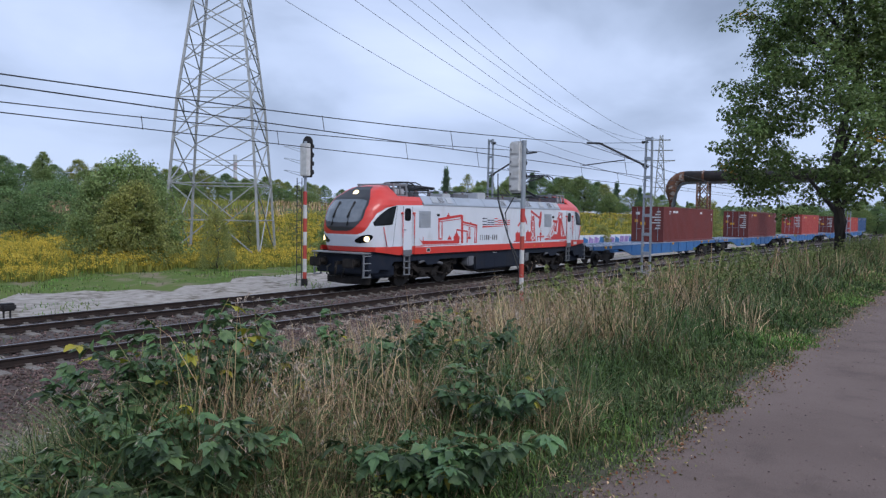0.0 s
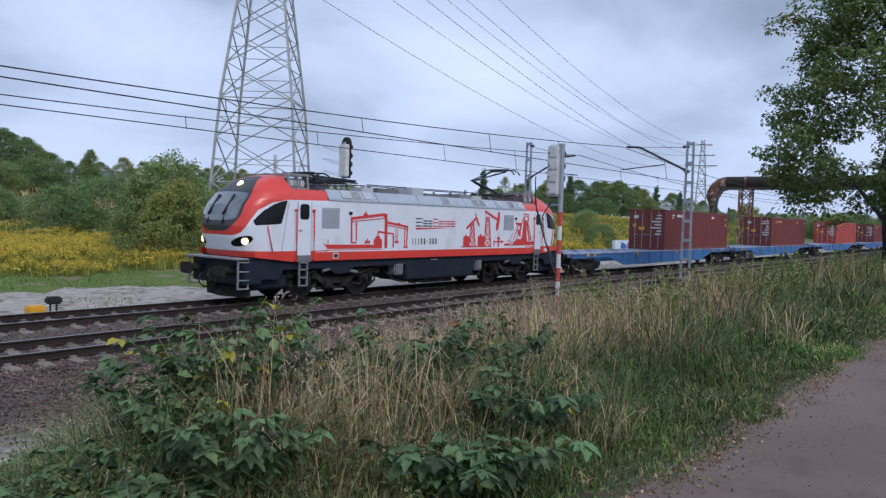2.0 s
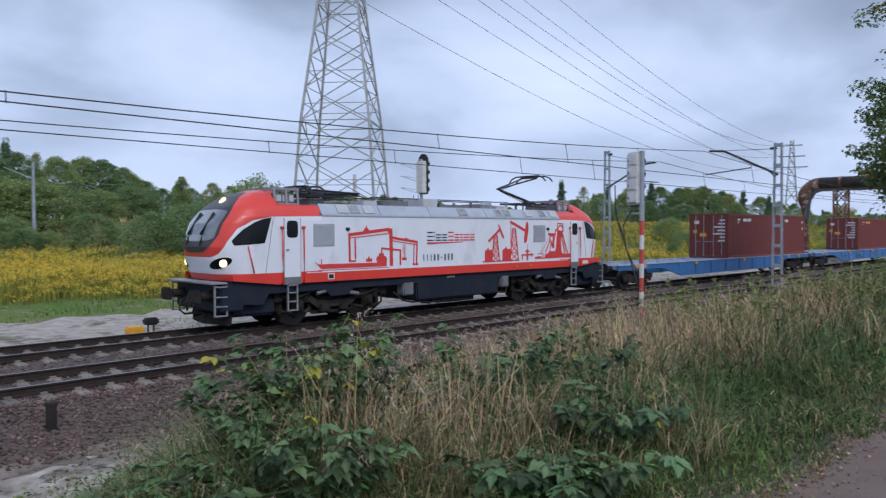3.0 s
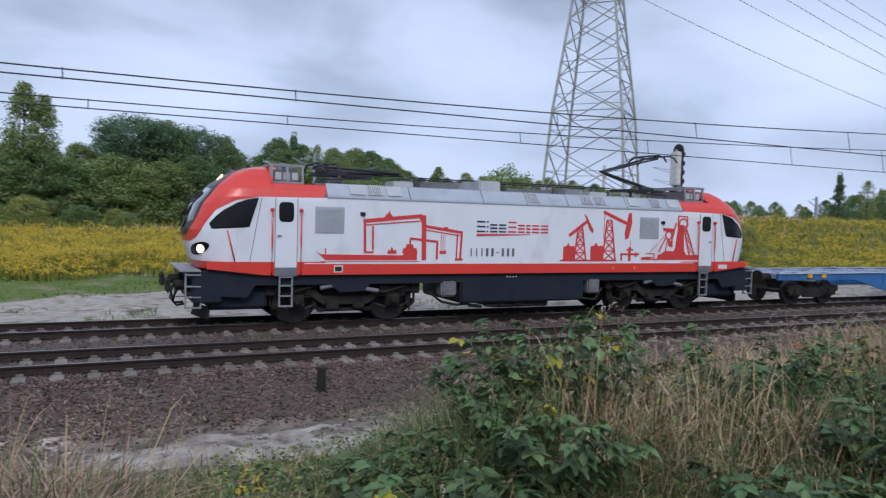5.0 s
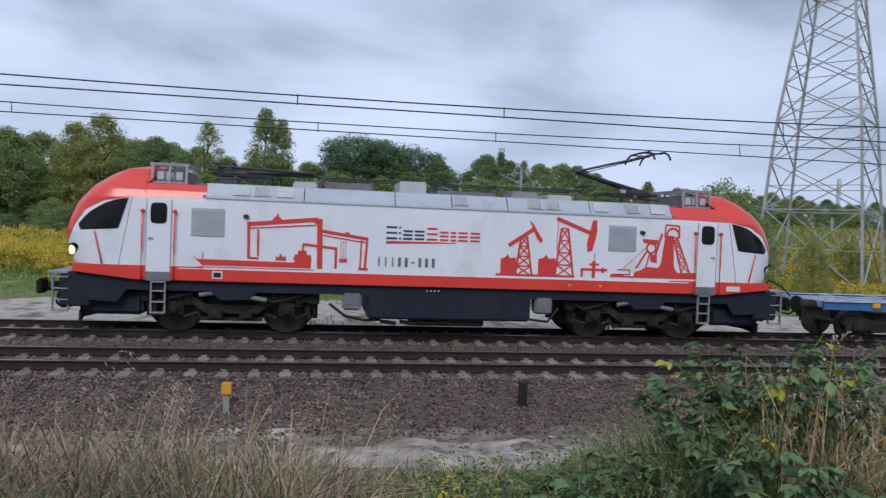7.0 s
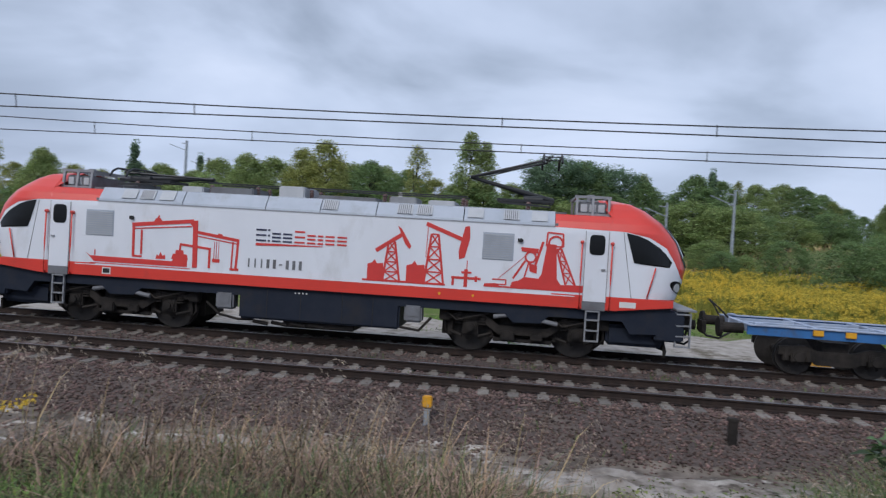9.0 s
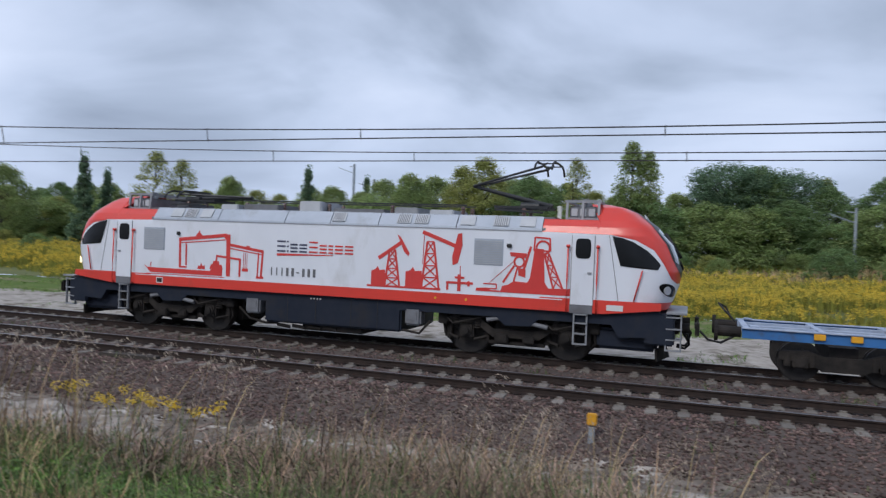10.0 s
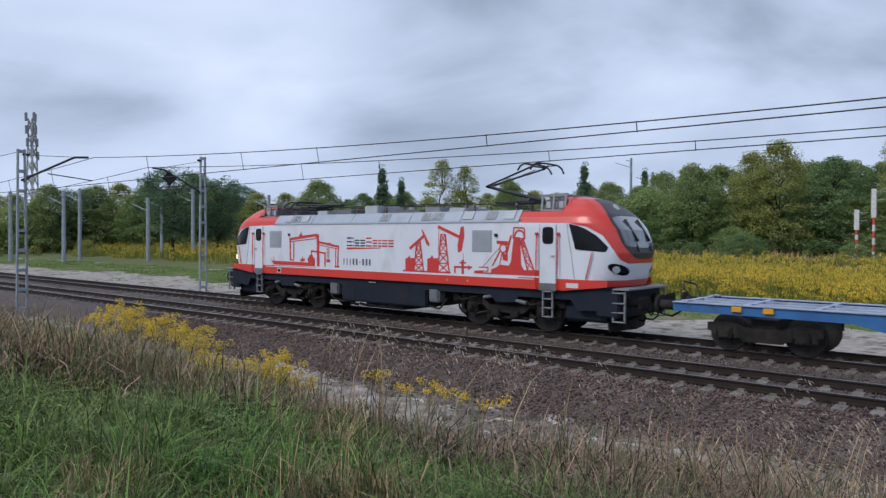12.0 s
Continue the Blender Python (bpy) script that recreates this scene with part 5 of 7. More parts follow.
    m = thing("catenary_mast", "grey galvanised steel catenary mast with a bracket over the track", "catenary mast", "catenary masts", "", pose(x, y, 0))
    for s in (-1, 1):
        bm = bmesh.new()
        a, b = 0.25, 0.17
        v = [(-0.06, s * a, zb), (-0.06, s * (a - 0.07), zb), (0.06, s * (a - 0.07), zb), (0.06, s * a, zb)]
        w = [(-0.06, s * b, top), (-0.06, s * (b - 0.07), top), (0.06, s * (b - 0.07), top), (0.06, s * b, top)]
        p, q = [bm.verts.new(k) for k in v], [bm.verts.new(k) for k in w]
        for i in range(4):
            bm.faces.new((p[i], p[(i + 1) % 4], q[(i + 1) % 4], q[i]))
        bm.faces.new(q)
        part("upright", bm, M["galv"], m)
    n = 9
    for k in range(n):
        z = zb + 0.5 + (top - zb - 0.6) * k / (n - 1)
        wd = 0.25 - 0.08 * (z - zb) / (top - zb)
        bm = bmesh.new()
        box(bm, -0.07, 0.07, -wd, wd, z - 0.07, z + 0.07)
        part("batten", bm, M["galv"], m)
    bm = bmesh.new()
    box(bm, -0.35, 0.35, -0.35, 0.35, zb - 0.4, zb + 0.15, 0.03)
    part("foundation", bm, M["concrete"], m)
    yw = (NEAR_Y if side > 0 else FAR_Y) - y
    bm = bmesh.new()
    bar(bm, (0, 0.0, 5.25), (0, yw * 0.72, 6.45), 0.05, 10)
    bar(bm, (0, yw * 0.72, 6.45), (0, yw * 0.92, 6.50), 0.05, 10)
    br = part("bracket_tube", bm, M["cable"], m, "dark inclined bracket tube")
    bm = bmesh.new()
    bar(bm, (0, yw * 0.35, 5.62), (0, yw * 0.98, 5.42), 0.025, 8)
    part("registration_arm", bm, M["cable"], br)
    bm = bmesh.new()
    bar(bm, (0, 0, top - 0.25), (0, yw * 0.85, 6.48), 0.012, 6)
    part("stay_wire", bm, M["cable"], br)
    if y > 20 and x < 0 and x > -60:
        bm = bmesh.new()
        r, yy = 0.42, yw * 0.62
        for d in (-0.02, 0.02):
            bm.faces.new([bm.verts.new((d, yy + a, 6.0 + b)) for a, b in ((-r, 0), (0, -r), (r, 0), (0, r))])
        part("diamond_sign", bm, M["rubber"], m, "black diamond-shaped sign plate")
    for z0, t in ((5.2, 0.12), (top - 0.22, 0.1)):
        bm = bmesh.new()
        for k in range(4):
            yy = math.copysign(t + 0.07 * k, yw)
            bmesh.ops.create_cone(bm, cap_ends=True, segments=12, radius1=0.07, radius2=0.05, depth=0.05, matrix=Matrix.Translation((0, yy, z0 + (0.07 * k if z0 < 6 else 0))) @ Matrix.Rotation(math.pi / 2, 4, "X"))
        part("insulator", bm, M["cable"], br)
    return m


def overhead_wires():
    for yc, zc, gap, masts in ((NEAR_Y, 5.30, 0.17, (-160, -98, -35.0, 32.6, 98, 160)), (FAR_Y, 5.26, 0.20, (-160, -98, -37.6, 35.9, 98, 160))):
        w = thing("overhead_line", "dark contact wire hung by droppers from a sagging messenger wire", "overhead wire", "overhead lines")
        bm = bmesh.new()
        pts = [(x, yc + 0.2 * (-1) ** i, zc) for i, x in enumerate(masts)]
        tube(bm, pts, 0.016, 6)
        part("contact_wire", bm, M["cable"], w)
        bm = bmesh.new()
        pts = []
        for (a, b) in zip(masts, masts[1:]):
            for k in range(24):
                t = k / 24
                pts.append((a + (b - a) * t, yc, zc + gap + 1.05 * (2 * t - 1) ** 2))
        pts.append((masts[-1], yc, zc + gap + 1.05))
        tube(bm, pts, 0.016, 6)
        part("messenger_wire", bm, M["cable"], w)
        for i, (a, b) in enumerate(zip(masts, masts[1:])):
            for k in range(1, 12):
                t = k / 12 + 0.01 * math.sin(3 * k + i)
                x = a + (b - a) * t
                s0, s1 = 0.2 * (-1) ** i, 0.2 * (-1) ** (i + 1)
                bm = bmesh.new()
                bar(bm, (x, yc + s0 + (s1 - s0) * t, zc - 0.03), (x, yc, zc + gap + 1.05 * (2 * t - 1) ** 2 + 0.03), 0.012, 5)
                part("dropper", bm, M["cable"], w)
    # feeder wire on the far mast tops
    w = thing("feeder_wire", "thin dark feeder wire between mast tops", "wire")
    bm = bmesh.new()
    tube(bm, [(x, 12.4, z) for x, z in ((-98, 6.5), (-66, 5.95), (-35, 6.5))], 0.012, 5)
    part("strand", bm, M["cable"], w)


def banded_post(owner, x, y, z0, z1, r, n, paints=("redpaint", "whitepaint")):
    for k in range(n):
        bm = bmesh.new()
        a, b = z0 + (z1 - z0) * k / n, z0 + (z1 - z0) * (k + 1) / n
        bar(bm, (x, y, a), (x, y, b), r, 14)
        part("post_band", bm, M[paints[k % 2]], owner)


def signal_front():
    """Colour-light signal beyond the far track, red and white post, ladder behind."""
    x, y, zb = 23.4, 25.1, -0.45
    s = thing("railway_signal", "railway light signal on a red and white banded post", "railway signal", "railway signals", "", pose(x, y, 0))
    banded_post(s, 0, 0, zb, 3.9, 0.09, 7)
    part("post_top", bar(bmesh.new(), (0, 0, 3.9), (0, 0, 6.2), 0.07, 12), M["galv"], s)
    bm = bmesh.new()
    box(bm, 0.10, 0.18, -0.30, 0.30, 4.55, 6.15, 0.02)
    bar(bm, (0.10, 0, 6.15), (0.18, 0, 6.15), 0.30, 24)
    part("backboard", bm, M["rubber"], s, "black rounded signal board")
    bm = bmesh.new()
    box(bm, -0.16, 0.10, -0.26, 0.2, 4.6, 6.1, 0.03)
    part("lamp_case", bm, M["whitepaint"], s, "light grey lamp case")
    for k in range(4):
        bm = bmesh.new()
        z = 4.80 + 0.40 * k
        tube(bm, [(0.18, 0, z), (0.44, 0, z + 0.01)], 0.12, 16)
        part("lamp_hood", bm, M["rubber"], s)
    bm = bmesh.new()
    for yy in (-0.16, 0.16):
        bar(bm, (-0.35, yy, zb), (-0.35, yy, 4.5), 0.02, 6)
    for k in range(14):
        bar(bm, (-0.35, -0.16, zb + 0.3 + 0.34 * k), (-0.35, 0.16, zb + 0.3 + 0.34 * k), 0.014, 6)
    part("ladder", bm, M["cable"], s)
    bm = bmesh.new()
    for z in (4.75, 5.3, 5.85):
        tube(bm, [(-0.1, 0.2, z), (-0.5, 0.7, z + 0.12), (-0.5, 0.9, z + 0.12), (-0.1, 0.25, z - 0.12)], 0.012, 5)
    part("maintenance_rail", bm, M["galv"], s)
    bm = bmesh.new()
    bar(bm, (0, 0, zb - 0.1), (0, 0, zb + 0.32), 0.13, 14)
    part("base_socket", bm, M["rubber"], s)


def signal_back():
    """The signal of the near track, seen from behind."""
    x, y = 20.9, 12.1
    zb = float(ground_z(x, y)) - 0.1
    s = thing("railway_signal", "back of a railway signal, pale case on a banded post", "railway signal", "railway signals", "", pose(x, y, 0))
    banded_post(s, 0, 0, zb, 3.15, 0.075, 9)
    part("post_top", bar(bmesh.new(), (0, 0, 3.15), (0, 0, 5.38), 0.08, 12), M["galv"], s)
    bm = bmesh.new()
    box(bm, -0.14, 0.14, 0.04, 0.50, 3.66, 5.35, 0.06)
    case = part("lamp_case", bm, M["whitepaint"], s, "weathered off-white lamp case")
    for k in range(4):
        bm = bmesh.new()
        box(bm, -0.17, -0.13, 0.09, 0.44, 3.74 + 0.40 * k, 4.04 + 0.40 * k, 0.015)
        part("case_cover", bm, M["whitepaint"], case)
        bm = bmesh.new()
        box(bm, -0.20, -0.16, 0.37, 0.41, 3.84 + 0.40 * k, 3.92 + 0.40 * k)
        part("case_latch", bm, M["acbox"], case)
        bm = bmesh.new()
        tube(bm, [(0.18, 0.22, 3.85 + 0.41 * k), (0.42, 0.22, 3.86 + 0.41 * k)], 0.12, 14)
        part("lamp_hood", bm, M["rubber"], case)
    bm = bmesh.new()
    box(bm, 0.14, 0.18, 0.03, 0.52, 3.62, 5.38, 0.015)
    part("backboard", bm, M["rubber"], s)
    bm = bmesh.new()
    box(bm, -0.08, 0.08, 0.0, 0.5, 3.36, 3.42)
    part("case_shelf", bm, M["galv"], s)
    bm = bmesh.new()
    tube(bm, [(-0.1, 0.3, 3.5), (-0.2, 0.55, 3.0), (-0.15, 0.45, 2.2), (0, 0.1, 1.4), (0, 0.06, 0.2)], 0.022, 6)
    tube(bm, [(-0.1, 0.45, 3.6), (-0.3, 0.8, 4.0), (-0.25, 0.75, 3.2), (-0.1, 0.4, 2.0), (0, 0.08, 1.0)], 0.022, 6)
    tube(bm, [(-0.3, 0.8, 4.3), (-0.3, 0.78, 3.4), (-0.2, 0.5, 2.6)], 0.018, 6)
    part("cable_loop", bm, M["cable"], s)


def lattice_panels(owner, z_levels, half, rot, cx, cy, mat_, leg=0.09, brace=0.045, name="leg"):
    """Four-legged lattice tower; half(z) is half the side."""
    cr, sr = math.cos(rot), math.sin(rot)

    def P(i, z):
        h = half(z)
        x, y = ((-h, -h), (h, -h), (h, h), (-h, h))[i % 4]
        return Vector((cx + x * cr - y * sr, cy + x * sr + y * cr, z))
    for i in range(4):
        bm = bmesh.new()
        tube(bm, [P(i, a) for a in z_levels], leg * 0.7, 4)
        part(name, bm, mat_, owner)
    for i in range(4):
        for k, (a, b) in enumerate(zip(z_levels, z_levels[1:])):
            bm = bmesh.new()
            beam(bm, P(i, a), P(i + 1, b), brace)
            beam(bm, P(i + 1, a), P(i, b), brace)
            mid = (P(i, a) + P(i + 1, b) + P(i + 1, a) + P(i, b)) / 4
            if b - a > 2.2:
                za = (a + b) / 2
                beam(bm, P(i, za), (P(i, a) + P(i + 1, b)) / 2 * 0.5 + mid * 0.5, brace * 0.7)
                beam(bm, P(i + 1, za), (P(i + 1, a) + P(i, b)) / 2 * 0.5 + mid * 0.5, brace * 0.7)
            if k in (0, 2, 6):
                beam(bm, P(i, b), P(i + 1, b), brace)
            part("brace", bm, mat_, owner)
    return P


def pylon():
    p = thing("transmission_pylon", "tall galvanised steel lattice transmission pylon standing in the field", "pylon", "pylons")
    half = lambda z: 0.829 * float(lerp(z, (0, 6, 11.2, 18.8, 28, 35), (4.1, 3.63, 3.17, 2.07, 0.95, 0.7)))
    zs = [-0.4, 5.0, 8.3, 11.2, 13.8, 16.2, 18.3, 20.3, 22.2, 24, 25.6, 27.2, 29, 31, 33, 35]
    cx, cy = 35.0, 46.6
    P = lattice_panels(p, zs, half, radians(39.5), cx, cy, M["pylon"], 0.17, 0.075)
    for z, w in ((26, 5.5), (30, 4.5), (34, 3.5)):
        for s in (-1, 1):
            bm = bmesh.new()
            tip = Vector((cx + s * w * 0.75, cy - s * w * 0.66, z))
            for i in range(4):
                beam(bm, P(i, z + (0.8 if i % 2 else 0)), tip, 0.07)
            part("cross_arm", bm, M["pylon"], p)
    # conductors to the next pylon
    fx, fy = 300 * math.sin(radians(70.2)), 300 * math.cos(radians(70.2))
    for z, w in ((26, 5.5), (30, 4.5), (34, 3.5)):
        for s in (-1, 1):
            c = thing("power_line", "thin dark high-voltage conductor", "power line", "power lines")
            bm = bmesh.new()
            a = Vector((cx + s * w * 0.75, cy - s * w * 0.66, z - 1.2))
            b = Vector((fx + s * w * 0.4, fy - s * w * 0.9, z - 1.2 + 1.5))
            pts = []
            for k in range(31):
                t = k / 30
                q = a.lerp(b, t)
                q.z -= 7.0 * 4 * t * (1 - t)
                pts.append(q)
            tube(bm, pts, [0.022 + 0.03 * k / 30 for k in range(31)], 5)
            part("conductor", bm, M["cable"], c)
    q = thing("transmission_pylon", "distant lattice transmission pylon above the woods", "pylon", "pylons")
    P = lattice_panels(q, [0.5, 7, 13, 18, 22, 26, 30, 33, 36], lambda z: 2.6 - 0.058 * z, 0.4, fx, fy, M["pylon"], 0.28, 0.16)
    for z, w in ((26, 5.5), (30, 4.5), (34, 3.5)):
        bm = bmesh.new()
        beam(bm, (fx - w * 0.4, fy + w * 0.9, z), (fx + w * 0.4, fy - w * 0.9, z), 0.4)
        part("cross_arm", bm, M["pylon"], q)


def pipe_bridge():
    p = thing("pipe_bridge", "large rusty and black overhead pipe crossing the railway on lattice supports", "pipeline")
    x, zt, r = 80.0, 7.6, 0.58
    bm = bmesh.new()
    pts = [(x, 27.6, -0.4), (x, 27.6, 3.0), (x, 27.6, zt - 1.6)]
    pts += [(x, 27.6 - 1.6 * (1 - math.cos(a)), zt - 1.6 + 1.6 * math.sin(a)) for a in [radians(15 * k) for k in range(1, 7)]]
    tube(bm, pts, r, 20)
    part("riser", bm, M["rust"], p, "rusty vertical pipe with an elbow", smooth=True)
    bm = bmesh.new()
    tube(bm, [(x, 26.0, zt), (x, 10, zt), (x, -12, zt)], r, 20)
    part("span", bm, M["blackpipe"], p, "black coated horizontal pipe", smooth=True)
    bm = bmesh.new()
    tube(bm, [(x + 1.8, 27.9, -0.4), (x + 1.8, 27.9, zt - 1.7), (x + 1.8, 27.3, zt - 0.6), (x + 1.8, 26.4, zt - 0.3), (x + 1.8, 10, zt - 0.3), (x + 1.8, -12, zt - 0.3)], r * 0.8, 16)
    part("second_pipe", bm, M["galv"], p, "grey clad second pipe", smooth=True)
    for yy in (24.0, -9.0):
        sup = part("support_base", box(bmesh.new(), x - 0.9, x + 0.9, yy - 0.9, yy + 0.9, -0.8, 0.1 if yy > 0 else 1.6), M["concrete"], p)
        lattice_panels(p, [-0.2, 1.4, 2.8, 4.2, 5.6, 6.9], lambda z: 0.55, 0, x, yy, M["rust"], 0.13, 0.08, "support_leg")
    for yy in (24.0, 20.5, 12, 4):
        bm = bmesh.new()
        bar(bm, (x, yy - 0.1, zt), (x, yy + 0.1, zt), r + 0.05, 20)
        part("pipe_band", bm, M["rust"], p)


def small_posts():
    m = thing("marker_post", "grey marker post with an orange head on the ballast edge", "marker post", "", "", pose(-1.54, 13.15, 0))
    zb = float(ground_z(-1.54, 13.15)) - 0.05
    bm = bmesh.new()
    box(bm, -0.05, 0.05, -0.05, 0.05, zb - 0.1, zb + 0.33, 0.01)
    part("post", bm, M["galv"], m)
    bm = bmesh.new()
    box(bm, -0.085, 0.085, -0.07, 0.07, zb + 0.36, zb + 0.56, 0.015)
    part("head", bm, M["yellow"], m, "orange painted head")
    bm = bmesh.new()
    box(bm, -0.03, 0.03, -0.03, 0.03, zb + 0.30, zb + 0.38)
    part("neck", bm, M["rubber"], m)
    m = thing("short_post", "short dark steel post in the ballast slope", "post", "", "", pose(3.88, 13.3, 0))
    zb = float(ground_z(3.88, 13.3))
    bm = bmesh.new()
    box(bm, -0.075, 0.075, -0.06, 0.06, zb - 0.2, zb + 0.44, 0.012)
    part("post", bm, M["bogie"], m)
    bm = bmesh.new()
    box(bm, -0.09, 0.09, -0.075, 0.075, zb + 0.40, zb + 0.46, 0.01)
    part("cap", bm, M["bogie"], m)
    # dwarf box beside the far track
    d = thing("dwarf_signal", "low yellow trackside box with a black hooded lamp", "trackside box", "", "", pose(9.3, 22.75, 0))
    zb = float(ground_z(9.3, 22.75))
    bm = bmesh.new()
    box(bm, -0.50, -0.02, -0.2, 0.2, zb, zb + 0.38, 0.04)
    part("case", bm, M["yellow"], d, "yellow box")
    bm = bmesh.new()
    bar(bm, (0.12, -0.1, zb), (0.12, -0.1, zb + 0.42), 0.03, 8)
    bar(bm, (0.30, -0.1, zb), (0.30, -0.1, zb + 0.42), 0.03, 8)
    part("legs", bm, M["rubber"], d)
    bm = bmesh.new()
    box(bm, 0.02, 0.44, -0.22, 0.12, zb + 0.40, zb + 0.62, 0.05)
    part("lamp_head", bm, M["rubber"], d)
    # worn board by the near rail
    b = thing("timber_board", "old dark timber board lying beside the near rail", "board", "", "", pose(-12.9, 14.45, float(ground_z(-12.9, 14.45)) + 0.03, 0, 0, 3))
    bm = bmesh.new()
    box(bm, -0.8, 0.8, -0.14, 0.14, -0.02, 0.07, 0.01)
    part("plank", bm, M["bark"], b)


def polar(az, d):
    return d * math.sin(radians(az)), d * math.cos(radians(az))


def distance_things():
    # second line's masts beyond the field
    for az, d, top in ((-71.0, 104, 2.9), (-67.8, 96, 3.05), (-66.8, 104, 3.25), (-62.35, 96, 2.7), (-61.4, 104, 2.9), (-59.25, 100, 3.4), (-53.75, 98, 3.1), (-52.5, 100, 2.6), (10.7, 88, 3.6), (15.4, 80, 4.7), (-24.3, 120, 4.9), (-25.9, 125, 6.0), (20.5, 120, 3.2), (37.5, 120, 1.6), (52.5, 130, 2.2)):
        x, y = polar(az, d)
        zb, zt = float(ground_z(x, y)), EYE_Z + d * math.tan(radians(top))
        m = thing("line_mast", "distant grey concrete catenary mast", "catenary mast", "distant masts", "", pose(x, y, 0))
        bm = bmesh.new()
        bar(bm, (0, 0, zb - 0.1), (0, 0, zt), 0.26 if d > 110 or az < -50 else 0.2, 10, 0.2 if d > 110 or az < -50 else 0.12)
        part("post", bm, M["galv"], m)
        bm = bmesh.new()
        beam(bm, (0, 0, zt - 1.6), (-2.6, -0.6, zt - 0.7), 0.10)
        beam(bm, (0, 0, zt - 0.5), (-0.9, 0, zt - 0.4), 0.12)
        part("bracket", bm, M["galv"], m)
    # red and white posts
    for az, d, top in ((-10.75, 75, 1.95), (-9.75, 75, 3.35)):
        x, y = polar(az, d)
        zb, zt = float(ground_z(x, y)), EYE_Z + d * math.tan(radians(top))
        s = thing("railway_signal", "white and red banded signal post seen across the field", "railway signal", "distant signals")
        banded_post(s, x, y, zb, zb + (zt - zb) * 0.62, 0.12, 7)
        bm = bmesh.new()
        box(bm, x - 0.2, x + 0.2, y - 0.15, y + 0.15, zb + (zt - zb) * 0.62, zt, 0.03)
        part("lamp_case", bm, M["whitepaint"], s)
        bm = bmesh.new()
        bar(bm, (x + 0.2, y, zt - 0.3), (x + 0.9, y, zt - 0.3), 0.04, 6)
        bar(bm, (x + 0.2, y, zt - 1.0), (x + 0.8, y, zt - 1.0), 0.04, 6)
        part("maintenance_rail", bm, M["galv"], s)
    # telecom tower
    x, y = polar(-69.7, 260)
    t = thing("telecom_tower", "tall grey lattice telecom tower with antennas", "tower")
    zt = EYE_Z + 260 * math.tan(radians(8.3))
    lattice_panels(t, [1 + (zt - 3) * k / 9 for k in range(10)], lambda z: 1.5 - 0.022 * z, 0.5, x, y, M["pylon"], 0.3, 0.2)
    for k in range(10):
        a = k * 2.2
        bm = bmesh.new()
        z = zt - 1.5 - (k // 3) * 4.0
        box(bm, x + 1.6 * math.cos(a) - 0.35, x + 1.6 * math.cos(a) + 0.35, y + 1.6 * math.sin(a) - 0.35, y + 1.6 * math.sin(a) + 0.35, z - 1.3, z + 1.3, 0.1)
        part("antenna", bm, M["grey"], t)
    # red and white chimney
    x, y = polar(37.8, 700)
    c = thing("chimney", "distant red and white banded factory chimney", "chimney")
    # both band colours are paled towards the sky to stand for haze
    banded_post(c, x, y, 1.5, EYE_Z + 700 * math.tan(radians(4.35)), 1.7, 8, ("hazered", "hazewhite"))
    # low wall with graffiti behind the wagons
    w = thing("graffiti_wall", "low white wall with violet graffiti beside the railway", "wall")
    bm = bmesh.new()
    box(bm, 62, 84, 30.0, 30.3, -0.4, 1.25, 0.02)
    part("wall_body", bm, M["wallwhite"], w)
    rs = random.Random(4)
    for k in range(16):
        bm = bmesh.new()
        u = 63 + 1.25 * k
        prism(bm, [(u, 0.1 + rs.random() * 0.3), (u + 1.1, 0.0), (u + 1.3, 0.8 + rs.random() * 0.3), (u + 0.3, 1.1)], 29.985, 29.996)
        part("graffiti", bm, M["graff"] if k % 3 else M["blue"], w)
    # houses at the far end
    for az, d, wd in ((-52.3, 230, 14), (-50.0, 240, 12), (-75, 260, 16)):
        x, y = polar(az, d)
        h = thing("house", "small pale house with a brown gable roof among trees", "house", "distant houses", "", pose(x, y, float(ground_z(x, y)), 0, 0, -az * 0.6))
        bm = bmesh.new()
        box(bm, -wd / 2, wd / 2, -5, 5, 0, 6)
        part("wall", bm, M["render"], h)
        bm = bmesh.new()
        prism(bm, [(-wd / 2 - 0.5, 6.0), (wd / 2 + 0.5, 6.0), (wd / 2 - 2.5, 10.5), (-wd / 2 + 2.5, 10.5)], -5.5, 5.5)
        part("roof", bm, M["roof"], h)
        for k in range(3):
            bm = bmesh.new()
            box(bm, -wd / 2 + 2 + 3.6 * k, -wd / 2 + 3.4 + 3.6 * k, -5.06, -4.95, 3.4, 4.9)
            part("window", bm, M["house_glass"], h)
    # long pale crash barrier behind the pylon
    g = thing("guard_rail", "pale steel guard rail across the field", "guard rail")
    for k in range(14):
        x0 = 24 + 6 * k
        y0 = 62 + 0.1 * k
        bm = bmesh.new()
        box(bm, x0, x0 + 6, y0, y0 + 0.06, 0.55, 0.95)
        part("rail_beam", bm, M["galv"], g)
        bm = bmesh.new()
        box(bm, x0 + 0.1, x0 + 0.25, y0 + 0.06, y0 + 0.2, -0.3, 0.9)
        part("post", bm, M["galv"], g)


for x, y in NEAR_MASTS:
    lattice_mast(x, y, 6.62, 1)
for x, y in FAR_MASTS:
    lattice_mast(x, y, 7.36, -1)
for x in FAR_OFF:
    lattice_mast(x, 12.4, 6.62, 1)
    lattice_mast(x + 2.5, 23.0, 7.36, -1)
overhead_wires()
signal_front()
signal_back()
pylon()
pipe_bridge()
small_posts()
distance_things()


# ---- vegetation ----
def leaf_cloud(centres, radii, per, size, seed, flat=0.6):
    """Leaf triangles (pairs forming a folded leaf) scattered in clumps."""
    g = np.random.default_rng(seed)
